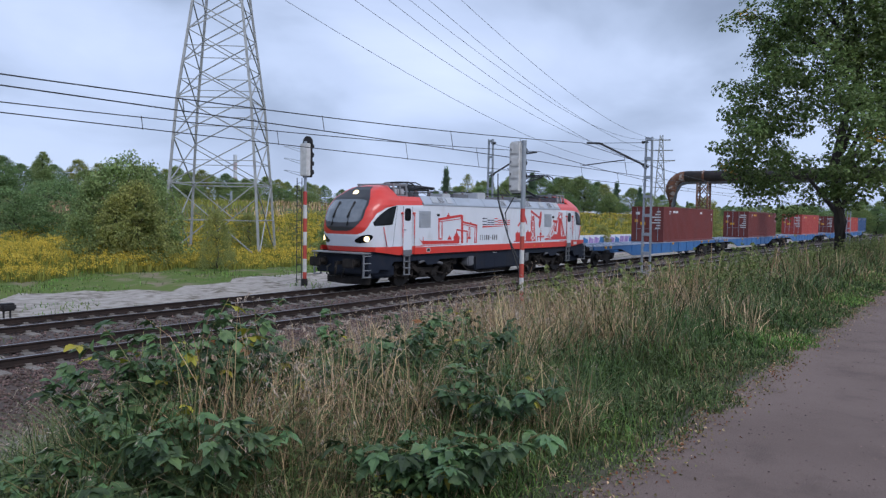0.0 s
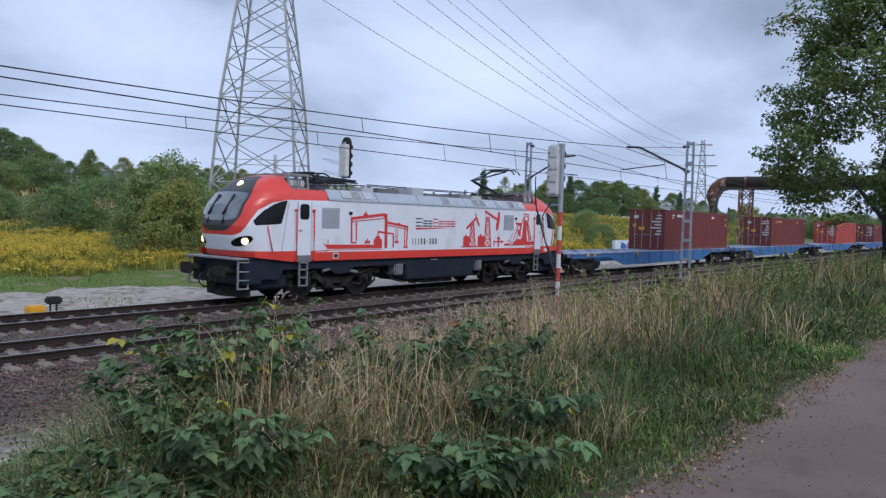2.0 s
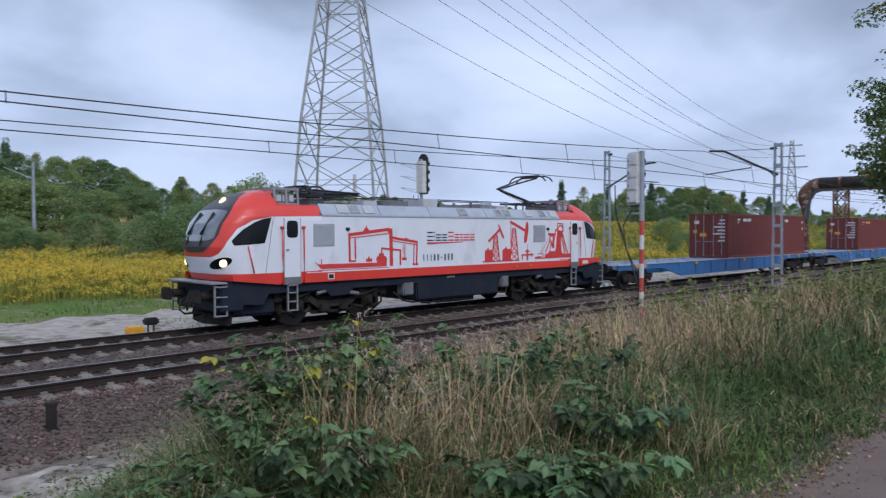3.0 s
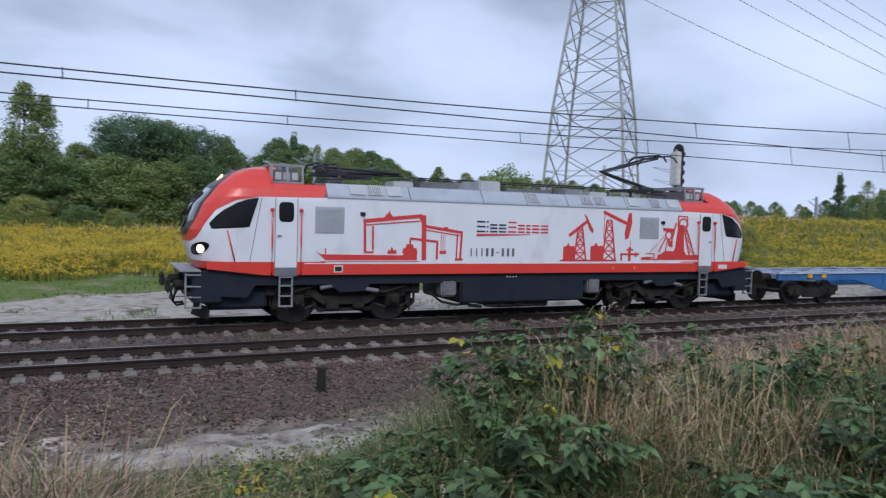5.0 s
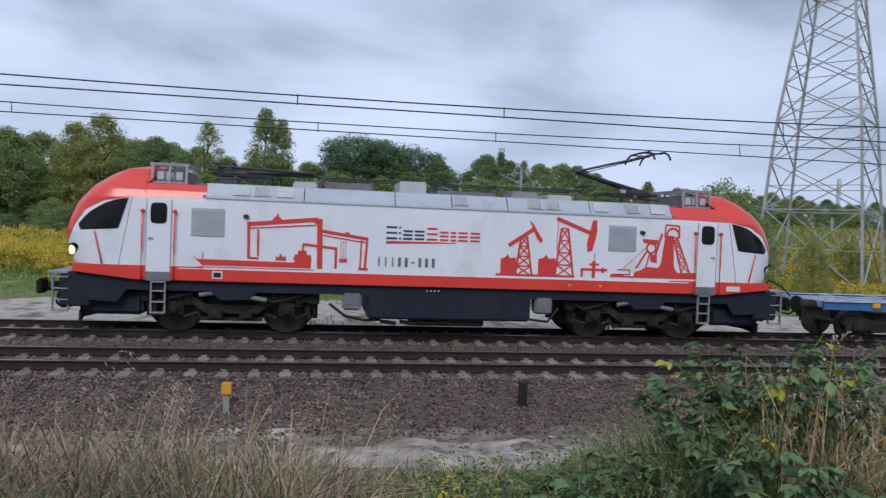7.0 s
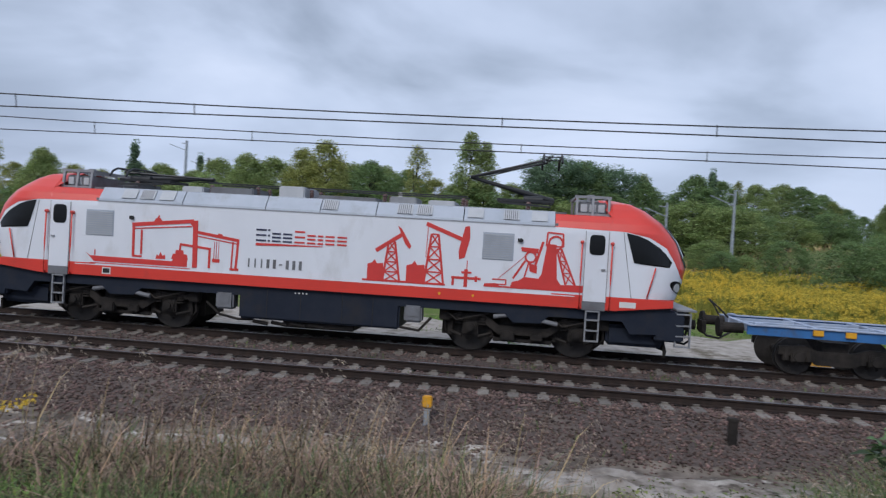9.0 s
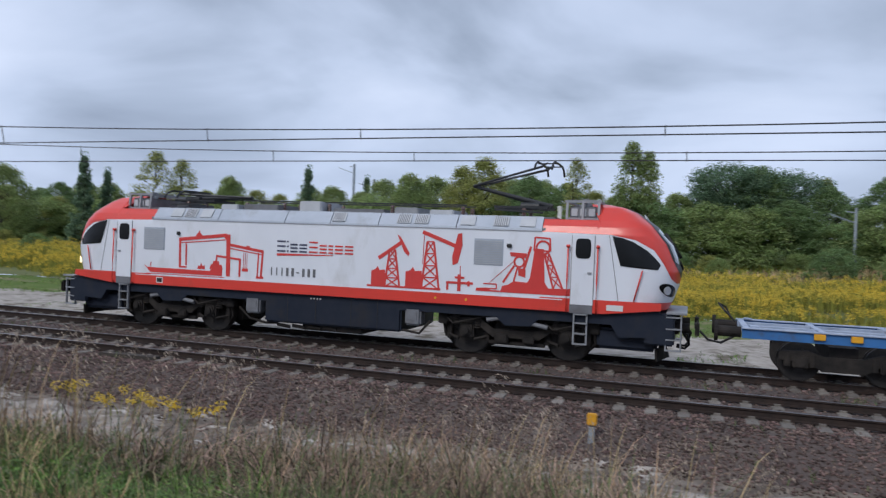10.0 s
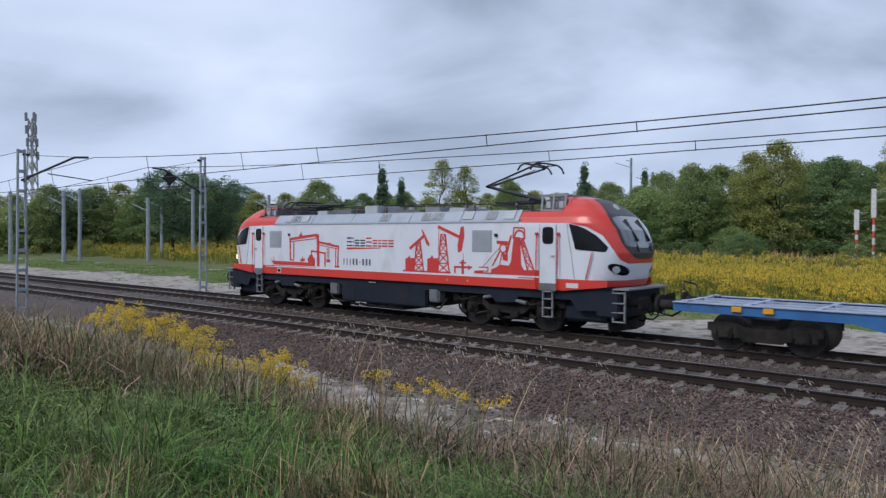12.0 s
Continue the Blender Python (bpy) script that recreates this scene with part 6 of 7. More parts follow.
    n = len(centres) * per
    c = np.repeat(centres, per, 0)
    r = np.repeat(radii, per)
    d = g.normal(size=(n, 3))
    d /= np.linalg.norm(d, axis=1, keepdims=True)
    rad = r * g.uniform(0.35, 1.0, n) ** 0.6
    p = c + d * rad[:, None] * np.array([1, 1, flat])
    up = d * 0.8 + np.array([0, 0, 0.75]) + 0.5 * g.normal(size=(n, 3))
    a = np.cross(up, g.normal(size=(n, 3)))
    a /= np.linalg.norm(a, axis=1, keepdims=True) + 1e-9
    b = np.cross(up, a)
    b /= np.linalg.norm(b, axis=1, keepdims=True) + 1e-9
    s = size * g.uniform(0.6, 1.3, n)[:, None]
    fold = np.cross(a, b) * s * 0.25
    v = np.stack([p - a * s * 0.6, p + b * s * 0.38 + fold, p + a * s * 0.6, p - b * s * 0.38 + fold], 1).reshape(-1, 3)
    i = np.arange(n)[:, None] * 4
    t = np.concatenate([i + np.array([[0, 1, 2]]), i + np.array([[0, 2, 3]])], 1).reshape(-1, 3)
    return v, t


def crown_points(H, R, base, n, seed, shape):
    g = np.random.default_rng(seed)
    pts = []
    lobes = [(g.uniform(0, 6.28), g.uniform(0.25, 0.8), g.uniform(0.65, 1.15)) for _ in range(9)]
    while len(pts) < n:
        t = g.random()
        if shape == "spruce":
            w = (1 - t) * (0.75 + 0.25 * math.cos(t * 40)) + 0.03
        elif shape == "birch":
            w = 0.75 * math.sin(math.pi * min(1, 0.12 + 0.9 * t)) ** 0.8 + 0.05
        elif shape == "pine":
            w = (0.25 + 0.95 * t) * math.sqrt(max(0, 1 - t ** 4)) + 0.1
        elif shape == "oak":
            w = float(np.interp(t, (0, 0.12, 0.35, 0.6, 0.8, 0.93, 1), (0.66, 1.0, 0.92, 0.68, 0.46, 0.22, 0.05)))
        elif shape == "bush":
            w = math.sqrt(max(0, 1 - t ** 2.2)) + 0.04
        else:
            w = (0.35 + 0.65 * math.sin(math.pi * min(1.0, 0.22 + 0.75 * t))) * math.sqrt(max(0, 1 - t ** 5))
        a = g.uniform(0, 6.28)
        k = 1.0
        for la, lt, lw in lobes:
            da = abs((a - la + math.pi) % (2 * math.pi) - math.pi)
            if da < 0.8 and abs(t - lt) < 0.22:
                k = lw
        rr = R * w * k * math.sqrt(g.uniform(0.35, 1)) * g.uniform(0.88, 1.12)
        pts.append((rr * math.cos(a), rr * math.sin(a), base + (H - base) * t + g.normal() * 0.02 * H))
    return np.array(pts)


def make_tree(name, label, H, R, base, shape, leafmat, clumps, per, clump_r, leaf, trunk, seed, cat="tree", group="background trees", extra=None, outlying=()):
    g = random.Random(seed)
    tr = thing(name, label, cat, group)
    pts = crown_points(H, R, base, clumps, seed, shape)
    if outlying:
        pts = np.concatenate([np.array(outlying), pts])
    bm = bmesh.new()
    tips = [(g.uniform(-0.05, 0.05) * R * k, g.uniform(-0.05, 0.05) * R * k, H * (0.96 if shape in ("spruce", "birch") else 0.75) * k / 5) for k in range(6)]
    tips[0] = (0, 0, -0.3)
    tube(bm, tips, [trunk * (1.25 if k == 0 else 1 - 0.16 * k) for k in range(6)], 9)
    part("trunk", bm, M["bark"], tr)
    bm = bmesh.new()
    for k in range(min(16, clumps)):
        e = Vector(pts[int(k * clumps / 16) % clumps])
        zs = min(max(base * 0.7, e.z - 0.35 * math.hypot(e.x, e.y) - 0.1 * H), H * 0.72)
        st = Vector((0, 0, zs))
        mid = st.lerp(e, 0.5) + Vector((g.uniform(-0.1, 0.1), g.uniform(-0.1, 0.1), 0.06 * H * g.random()))
        tube(bm, [st, mid, e], [trunk * 0.38, trunk * 0.22, trunk * 0.07], 6)
    part("branchwork", bm, M["bark"], tr)
    rad = np.random.default_rng(seed + 5).uniform(0.7, 1.25, len(pts)) * clump_r
    v, t = leaf_cloud(pts, rad, per, leaf, seed + 1)
    cr = new("crown", mesh_np("crown", v, t, [leafmat]))
    cr.parent = tr
    if extra:
        sel = pts[:: max(1, len(pts) // extra)][:extra]
        v, t = leaf_cloud(sel, np.full(len(sel), clump_r * 0.8), per // 3, leaf, seed + 9)
        y = new("turned_leaves", mesh_np("turned_leaves", v, t, [M["turned"]]))
        y.parent = tr
        tagged(y, "leaves turned yellow")
    return tr


def put(tree, x, y, s, sz=None, turn=0.0):
    m = pose(x, y, float(ground_z(x, y)) - 0.05, 0, 0, turn)
    o = copy_thing(tree, m)
    o.matrix_basis = m @ Matrix.Diagonal((s, s, sz or s, 1))
    return o


def woods():
    kinds = {}
    spec = (("round", "tree", "leafy green broadleaf tree at the edge of the field", 10, 3.6, 1.2, "round", "leaf", 310, 58, 0.72, 0.165, 0.16, 1),
            ("round2", "tree", "dark green broadleaf tree at the edge of the field", 10, 3.8, 1.0, "round", "leaf_d", 310, 58, 0.72, 0.165, 0.17, 2),
            ("yellow", "tree", "yellowing broadleaf tree at the edge of the field", 10, 3.0, 1.0, "round", "leaf_y", 280, 50, 0.66, 0.155, 0.14, 3),
            ("airy", "tree", "thin upright young tree with sparse crown", 10, 2.1, 1.5, "birch", "leaf_y", 190, 26, 0.5, 0.13, 0.10, 4),
            ("birch", "birch_tree", "tall slender birch above the wood", 10, 1.9, 1.8, "birch", "leaf", 270, 40, 0.5, 0.14, 0.11, 5),
            ("pine", "pine_tree", "dark rounded pine tree in the wood", 10, 3.3, 2.5, "pine", "needle", 280, 56, 0.66, 0.15, 0.16, 6),
            ("spruce", "spruce_tree", "dark pointed spruce tree", 10, 2.4, 0.6, "spruce", "needle", 190, 46, 0.5, 0.2, 0.14, 7),
            ("shrub", "shrub", "dense green shrub in the field", 4, 2.4, 0.1, "bush", "leaf", 230, 48, 0.45, 0.11, 0.07, 8),
            ("shrub_d", "shrub", "dark green shrub in the field", 4, 2.6, 0.1, "bush", "leaf_d", 230, 48, 0.45, 0.11, 0.07, 9),
            ("shrub_y", "shrub", "yellow-green shrub in the field", 4, 2.2, 0.1, "bush", "leaf_y", 210, 44, 0.42, 0.11, 0.06, 10))
    for key, name, lab, H, R, base, shape, lm, cl, per, cr, lf, tk, sd in spec:
        t = make_tree(name, lab, H, R, base, shape, M[lm], cl, per, cr, lf, tk, sd, "shrub" if "shrub" in name else "tree", "field shrubs" if "shrub" in name else "background trees")
        kinds[key] = (t, H)
    used = set()
    g = random.Random(11)

    def plant(key, az, d, top=None, h=None, wide=1.0):
        t, H = kinds[key]
        x, y = polar(az, d)
        zb = float(ground_z(x, y))
        hh = h if h else EYE_Z + d * math.tan(radians(top)) - zb
        sz = hh / H
        s = sz * wide
        if key not in used:
            used.add(key)
            t.matrix_basis = pose(x, y, zb - 0.05, 0, 0, g.uniform(0, 360)) @ Matrix.Diagonal((s, s, sz, 1))
        else:
            put(t, x, y, s, sz, g.uniform(0, 360))
    # crest of the wood, by bearing
    crest = ((-80, 3.0), (-72, 3.0), (-66, 3.4), (-62, 4.2), (-58, 4.4), (-53, 3.3), (-49, 3.3), (-44, 3.3), (-38, 3.4), (-33, 3.9), (-27, 4.2), (-24, 5.0), (-19, 5.3), (-14, 5.6), (-10, 4.7), (-6, 5.0), (-1, 5.2), (3, 6.2), (7, 5.8), (9.5, 4.8), (12, 5.2),
             (15, 5.5), (19.6, 5.2), (21.5, 3.8), (24, 3.4), (28, 3.5), (31, 3.4), (36, 3.0), (41, 2.6), (44, 2.3), (47, 1.8), (52, 1.7), (54.5, 2.5), (57, 3.1), (61, 3.4), (65, 3.1), (68.6, 2.4), (71, 1.6), (74, 1.1), (80, 1.3), (86, 1.6))
    az = -80.0
    while az < 88:
        top = float(np.interp(az, [c[0] for c in crest], [c[1] for c in crest]))
        d = float(np.interp(az, (-80, -60, -35, -20, 15, 22, 40, 60, 88), (150, 140, 125, 100, 100, 120, 150, 210, 260)))
        if -1 < az < 12:
            key = g.choice(("pine", "pine", "round2"))
        elif az > 54:
            key = g.choice(("round2", "spruce", "round", "round2"))
        elif az < -40:
            key = g.choice(("round", "round2", "pine", "yellow", "round"))
        else:
            key = g.choice(("round", "round", "round2", "yellow"))
        even = 0.92 if az > 18 else 0.80
        plant(key, az + g.uniform(-0.4, 0.4), d * g.uniform(0.95, 1.08), top * g.uniform(even, 1.04), wide=1.25)
        if az > 18:
            plant(g.choice(("round", "round2", "yellow")), az + 0.75 + g.uniform(-0.3, 0.3), d * g.uniform(1.0, 1.1), top * g.uniform(0.82, 0.97), wide=1.4)
        plant(g.choice(("round", "round2", "shrub", "shrub_d") if az > -40 else ("round", "yellow", "shrub", "shrub_y")), az + g.uniform(-1, 1), d * (0.92 if az > -40 else 0.97), max(1.0, top * g.uniform(0.45, 0.75)), wide=1.5)
        if g.random() < 0.7:
            plant(g.choice(("shrub", "shrub_d", "shrub_y") if az > -40 else ("shrub_y", "shrub_y", "shrub")), az + g.uniform(-1, 1), d * (g.uniform(0.90, 0.97) if az > 18 else g.uniform(0.7, 0.88) if az > -40 else g.uniform(0.82, 0.92)), h=g.uniform(1.6, 3.4) * (1 if az > -40 else 0.7), wide=1.4)
        az += 2.0 if d < 130 else 1.6
    # singled-out trees
    for key, a, d, top, wide in (("birch", -4.4, 92, 8.3, 1.0), ("birch", -3.2, 93, 7.6, 0.9), ("airy", -8.6, 95, 6.9, 1.1), ("yellow", -15.6, 88, 6.7, 1.0), ("yellow", -17.3, 90, 6.0, 1.0), ("round", -21.5, 92, 5.3, 1.1),
                                 ("spruce", -29.4, 110, 5.4, 0.9), ("spruce", -45.1, 110, 5.2, 0.9), ("spruce", -43.6, 112, 4.3, 0.9), ("airy", -40.4, 96, 5.9, 1.3), ("airy", -38.6, 97, 5.4, 1.3), ("spruce", -24.9, 118, 4.9, 0.8),
                                 ("pine", -60.6, 105, 4.8, 1.2), ("pine", -57.5, 110, 4.2, 1.2), ("round", -35.2, 112, 4.4, 1.0), ("airy", 15.6, 104, 5.3, 1.0), ("airy", 8.9, 100, 5.6, 0.9), ("pine", 2.2, 96, 6.6, 1.25), ("pine", 5.6, 98, 6.2, 1.25), ("round2", 12.6, 97, 5.5, 1.2),
                                 ("spruce", 53.9, 150, 3.7, 1.1), ("airy", 55.6, 150, 3.3, 1.2), ("birch", 25.0, 100, 4.0, 1.3), ("spruce", 13.8, 100, 5.9, 0.9), ("round", -50.0, 120, 4.2, 1.2), ("round2", -12.2, 96, 5.4, 1.2)):
        plant(key, a, d, top, wide=wide)
    for key, a, d, h, wide in (("shrub", 30.2, 47, 6.3, 0.75), ("shrub_y", 30.9, 45, 4.7, 0.85), ("shrub_y", 29.6, 45, 4.0, 0.8), ("shrub", 31.8, 48, 5.2, 0.7), ("shrub", 28.6, 47, 4.6, 0.75), ("shrub_y", 36.5, 43, 3.2, 0.6), ("shrub_d", 25.3, 70, 5.0, 1.3), ("shrub_d", 23.4, 66, 4.2, 1.2), ("shrub_y", 38.8, 60, 3.0, 1.0), ("shrub_d", 63.2, 80, 3.0, 1.1),
                               ("shrub", 62.0, 110, 3.5, 1.2), ("shrub_d", 14.8, 75, 2.4, 1.3), ("shrub_d", 19, 80, 3.2, 1.3), ("shrub_y", 48.0, 60, 3.2, 0.9), ("shrub", 46.0, 62, 4.2, 0.9), ("shrub_y", 66.0, 75, 2.6, 0.8), ("shrub_y", 73.5, 120, 6.5, 0.8), ("shrub", -53.5, 85, 2.6, 1.3), ("shrub_d", -48, 90, 2.4, 1.3)):
        plant(key, a, d, h=h, wide=wide)
    # the oak by the road
    oak = make_tree("oak_tree", "spreading green oak with a dark trunk beside the dirt road", 15.6, 5.5, 3.3, "oak", M["oak"], 560, 96, 0.78, 0.16, 0.34, 21, "tree", "", 7, ((-0.6, 4.4, 12.3), (-0.5, 3.7, 12.0), (-0.4, 3.0, 11.6), (-0.6, 4.9, 12.0), (-0.2, 2.4, 12.7), (-0.4, 3.9, 13.0), (-0.1, 3.0, 13.5)))
    oak.matrix_basis = pose(38.2, 5.2, float(ground_z(38.2, 5.2)) - 0.05)


def blades(n_pts, h, w, lean, seed, way=None):
    """Arching grass blades at points: returns vertices and triangles."""
    g = np.random.default_rng(seed)
    n = len(n_pts)
    phi, yaw = g.uniform(0, 6.283, n), g.uniform(0, 6.283, n)
    if way is not None:
        phi, yaw = way, way + np.pi / 2 + 0.5 * g.normal(size=n)
    b = lean * g.uniform(0.15, 1.3, n)
    lx, ly = np.cos(phi) * b * h * 0.9, np.sin(phi) * b * h * 0.9
    wx, wy = np.cos(yaw) * w / 2, np.sin(yaw) * w / 2
    rise = lambda t: h * (1.12 * t - (0.12 + 0.5 * b) * t ** 2.6)
    out = []
    for t, ww in ((0, 0.8), (0.45, 1.0), (0.78, 0.7)):
        cx, cy, cz = n_pts[:, 0] + lx * t ** 1.8, n_pts[:, 1] + ly * t ** 1.8, n_pts[:, 2] + rise(t)
        out += [np.stack([cx - wx * ww, cy - wy * ww, cz], 1), np.stack([cx + wx * ww, cy + wy * ww, cz], 1)]
    tip = np.stack([n_pts[:, 0] + lx, n_pts[:, 1] + ly, n_pts[:, 2] + rise(1.0)], 1)
    out.append(tip)
    v = np.stack(out, 1).reshape(-1, 3)
    i = np.arange(n)[:, None] * 7
    t = np.concatenate([i + np.array([k]) for k in ((0, 1, 3), (0, 3, 2), (2, 3, 5), (2, 5, 4), (4, 5, 6))], 1).reshape(-1, 3)
    return v, t, tip, np.stack([lx, ly], 1)


def plumes(tip, direction, size, seed):
    """Drooping feathery seed heads at blade tips."""
    g = np.random.default_rng(seed)
    n, k = len(tip), 18
    p = np.repeat(tip, k, 0)
    d = np.repeat(direction / (np.linalg.norm(direction, axis=1, keepdims=True) + 1e-6), k, 0)
    s = np.repeat(size, k)[:, None]
    f = np.tile(np.linspace(-0.75, 0.4, k), n)[:, None]
    # the head bends over: rising before its crown, falling after it
    p = p + np.concatenate([d * s * f * 0.75, -s * (0.9 * f * f + 0.15 * np.abs(f))], 1) + g.normal(size=(n * k, 3)) * s * 0.025
    a = g.normal(size=(n * k, 3)) * s * 0.020
    b = np.concatenate([d * g.uniform(0.0, 1.0, (n * k, 1)), g.uniform(-1.1, 0.1, (n * k, 1))], 1) * s * 0.13
    v = np.stack([p - a * 0.5, p + a * 0.5, p + b], 1).reshape(-1, 3)
    return v, np.arange(3 * n * k).reshape(-1, 3)


def field_noise(x, y, s, o):
    return np.sin(x * s + o) * np.sin(y * s * 1.3 + 2 * o) + 0.5 * np.sin(x * s * 2.3 - y * s * 1.7 + o)


def bank_grass():
    g = np.random.default_rng(3)
    per, n = 15, 38000
    az = np.radians(g.uniform(-82, 87, n)).repeat(per)
    r = (2.1 * (75 / 2.1) ** g.random(n)).repeat(per)
    spread = 0.03 + 0.011 * r
    ox, oy = g.normal(size=n * per) * spread, g.normal(size=n * per) * spread
    x, y = r * np.sin(az) + ox, r * np.cos(az) + oy
    out = np.arctan2(oy, ox) + 0.6 * g.normal(size=n * per)
    tuft = g.uniform(0.6, 1.25, n).repeat(per)
    ok = (y > 1.78 + 0.10 * np.sin(2.1 * x) + 0.06 * np.sin(7 * x) - np.clip((-x - 1.6) * 0.55, 0, 3.2)) & (y < 10.3) & (np.hypot(x, y) > 2.3)
    x, y, r, out, tuft = x[ok], y[ok], r[ok], out[ok], tuft[ok]
    nz, nf, nl = field_noise(x, y, 0.9, 1.0), field_noise(x, y, 2.3, 0.4), field_noise(x, y, 0.45, 2.6)
    u = (g.random(n).repeat(per)[ok] + 0.18 * g.normal(size=len(x))).clip(0, 1)
    kind = np.full(len(x), 1)                         # 0 lush, 1 grass, 2 dry, 3 brown
    h = g.uniform(0.35, 0.7, len(x))
    deg = np.degrees(np.arctan2(x, y))
    # right bank: green low down near the road, taller and drier towards the track
    right = x > 4.5
    dryness = 0.06 + np.where(x < 15, 0.88, 0.45) * np.clip((y - 3.4) / 1.8, 0, 1) + 0.28 * nz + 0.12 * nl
    kind = np.where(right, np.where(u < dryness, 2, 1), kind)
    h = np.where(right, np.clip(0.22 + 0.46 * (y - 2.2) + 0.22 * nz + 0.1 * nf, 0.14, np.where(x > 9, 1.35, 1.15)) * g.uniform(0.55, 1.2, len(x)), h)
    # straw and green under the brambles
    mid = (deg > 17) & (x <= 4.5)
    kind = np.where(mid, np.where(u < np.where((r > 4.7) & (deg > 34) & (y > 3.1), 0.75, 0.12) + 0.25 * nz, 2, 1), kind)
    h = np.where(mid, g.uniform(0.3, 1.3, len(x)) * np.clip((y - 1.9) / 1.9, 0.2, 1) * np.clip((deg - 12) / 16, 0.35, 1) * np.where(r < 4.3, 0.65, 1), h)
    # low weeds
    low = (deg > -2 + 2 * nf) & (deg <= 17)
    kind = np.where(low, np.where(u < 0.3, 2, 1), kind)
    h = np.where(low, g.uniform(0.15, 0.5, len(x)), h)
    # brown reed grass
    reed = (deg <= -1 + 3 * nf) & (deg > -46 + 4 * nz) & (y > 3.6)
    kind = np.where(reed, np.where(u < 0.66, 3, np.where(u < 0.76, 2, 1)), kind)
    h = np.where(reed, g.uniform(0.35, 1.05, len(x)) * np.clip(1.0 + 0.25 * nz, 0.55, 1.3) * np.where(y > 5.6, 0.85, np.clip((y - 2.4) / 2.2, 0.4, 0.8)), h)
    # lush grass
    lush = (deg <= -31 + 5 * nz) & (y < np.interp(x, (-20, -9, -6, -3), (3.0, 3.6, 5.7, 5.9)) + 0.5 * nf)
    kind = np.where(lush, np.where(u < 0.74, 0, 1), kind)
    kind = np.where(lush & (nz + 0.7 * nf > 0.9), np.where(u < 0.55, 2, 1), kind)
    h = np.where(lush, g.uniform(0.15, 0.46, len(x)) * np.clip(1 + 0.35 * nf + 0.45 * field_noise(x, y, 4.7, 1.3), 0.35, 1.6), h)
    back = (deg <= -46) & ~lush & ~reed
    kind = np.where(back, np.where(u < 0.28 + 0.2 * nz, 3, np.where(u < 0.62, 2, 1)), kind)
    h = np.where(back, g.uniform(0.4, 1.15, len(x)) * np.clip((10.6 - y) / 2.5, 0.25, 1) * np.clip((-x - 3) / 7, 0.45, 1), h)
    # low verge, kept thin here
    verge = (y < 2.4 + 0.2 * nf) & (x > -1.5)
    kind = np.where(verge, np.where(u < 0.85, 1, 2), kind)
    h = np.where(verge, g.uniform(0.05, 0.26, len(x)) * np.clip((y - 1.6) / 0.7, 0.3, 1), h)
    # open ground towards the foot of the ballast
    bare = ((y > 9.3) & (g.random(len(x)) < 0.6)) | (reed & (tuft < np.where(y > 5.6, 1.0, 0.85) + 0.14 * nf)) | (mid & (tuft < 0.74 + 0.14 * nf)) | ((y > 6.9 + 0.8 * nz) & (deg < -36) & (x > -15) & (tuft < 1.21))
    h = h * tuft
    keep = ~bare
    x, y, r, kind, h, out = x[keep], y[keep], r[keep], kind[keep], h[keep], out[keep]
    p = np.stack([x, y, ground_z(x, y) - 0.03], 1)
    w = np.clip(0.0026 + 0.0007 * r, 0.004, 0.022)
    for k, (name, m, lab, lean) in enumerate((("lush_grass", "lush", "lush green grass on the bank", 1.45), ("green_grass", "grass", "green tall grass and weeds on the bank", 1.1), ("dry_grass", "dry", "dry straw-coloured tall grass on the bank", 0.72), ("reed_grass", "brown", "dry brown reed grass with seed heads", 1.5))):
        s = kind == k
        v, t, tip, dr = blades(p[s], h[s], w[s] * (1.35, 1.1, 0.9, 1.8)[k], lean, 50 + k, out[s])
        mi = np.zeros(len(t), int)
        if k >= 2:
            q = (g.random(s.sum()) < (0.14 if k == 3 else 0.24)) & (h[s] > 0.5)
            pv, pt = plumes(tip[q], dr[q], h[s][q] * 0.22, 60 + k)
            mi = np.concatenate([mi, np.ones(len(pt), int)])
            t = np.concatenate([t, pt + len(v)])
            v = np.concatenate([v, pv])
        tagged(new(name, mesh_np(name, v, t, [M[m], M["plume"] if k == 3 else M["wisp"]], mi)), lab, "grass", "", "stuff")


def verge_grass():
    """Dense short grass along the ragged edge of the road."""
    g = np.random.default_rng(77)
    n = 120000
    x = -1.5 + 34 * g.random(n) ** 1.9
    y = 1.5 + 1.9 * g.random(n)
    edge = 1.72 + 0.05 * field_noise(x, y, 1.3, 0.5) + 0.06 * field_noise(x, y, 5.1, 1.5)
    keep = (y > edge) & (np.hypot(x, y) > 2.2) & (field_noise(x, y, 3.1, 2.0) + 0.6 * g.normal(size=n) > -0.75)
    x, y, edge = x[keep], y[keep], edge[keep]
    h = g.uniform(0.05, 0.16, len(x)) * np.clip(0.35 + (y - edge) * 1.5, 0.35, 1.7) * np.clip(1 + 0.4 * field_noise(x, y, 1.7, 0.2), 0.5, 1.6)
    p = np.stack([x, y, ground_z(x, y) - 0.012], 1)
    v, t, _, _ = blades(p, h, 0.004 + 0.0009 * x.clip(0), 0.9, 78)
    mi = np.where(g.random(len(x)) < 0.08, 2, (field_noise(x, y, 0.9, 1.2) + 0.5 * g.normal(size=len(x)) > 0.5).astype(int)).repeat(5)
    tagged(new("verge_grass", mesh_np("verge_grass", v, t, [M["grass"], M["lush"], M["dry"]], mi)), "short green grass on the edge of the dirt road", "grass", "", "stuff")


def reed_stalks():
    """Tall thin stalks with open seed heads above the reed grass."""
    g = np.random.default_rng(37)
    n = 620
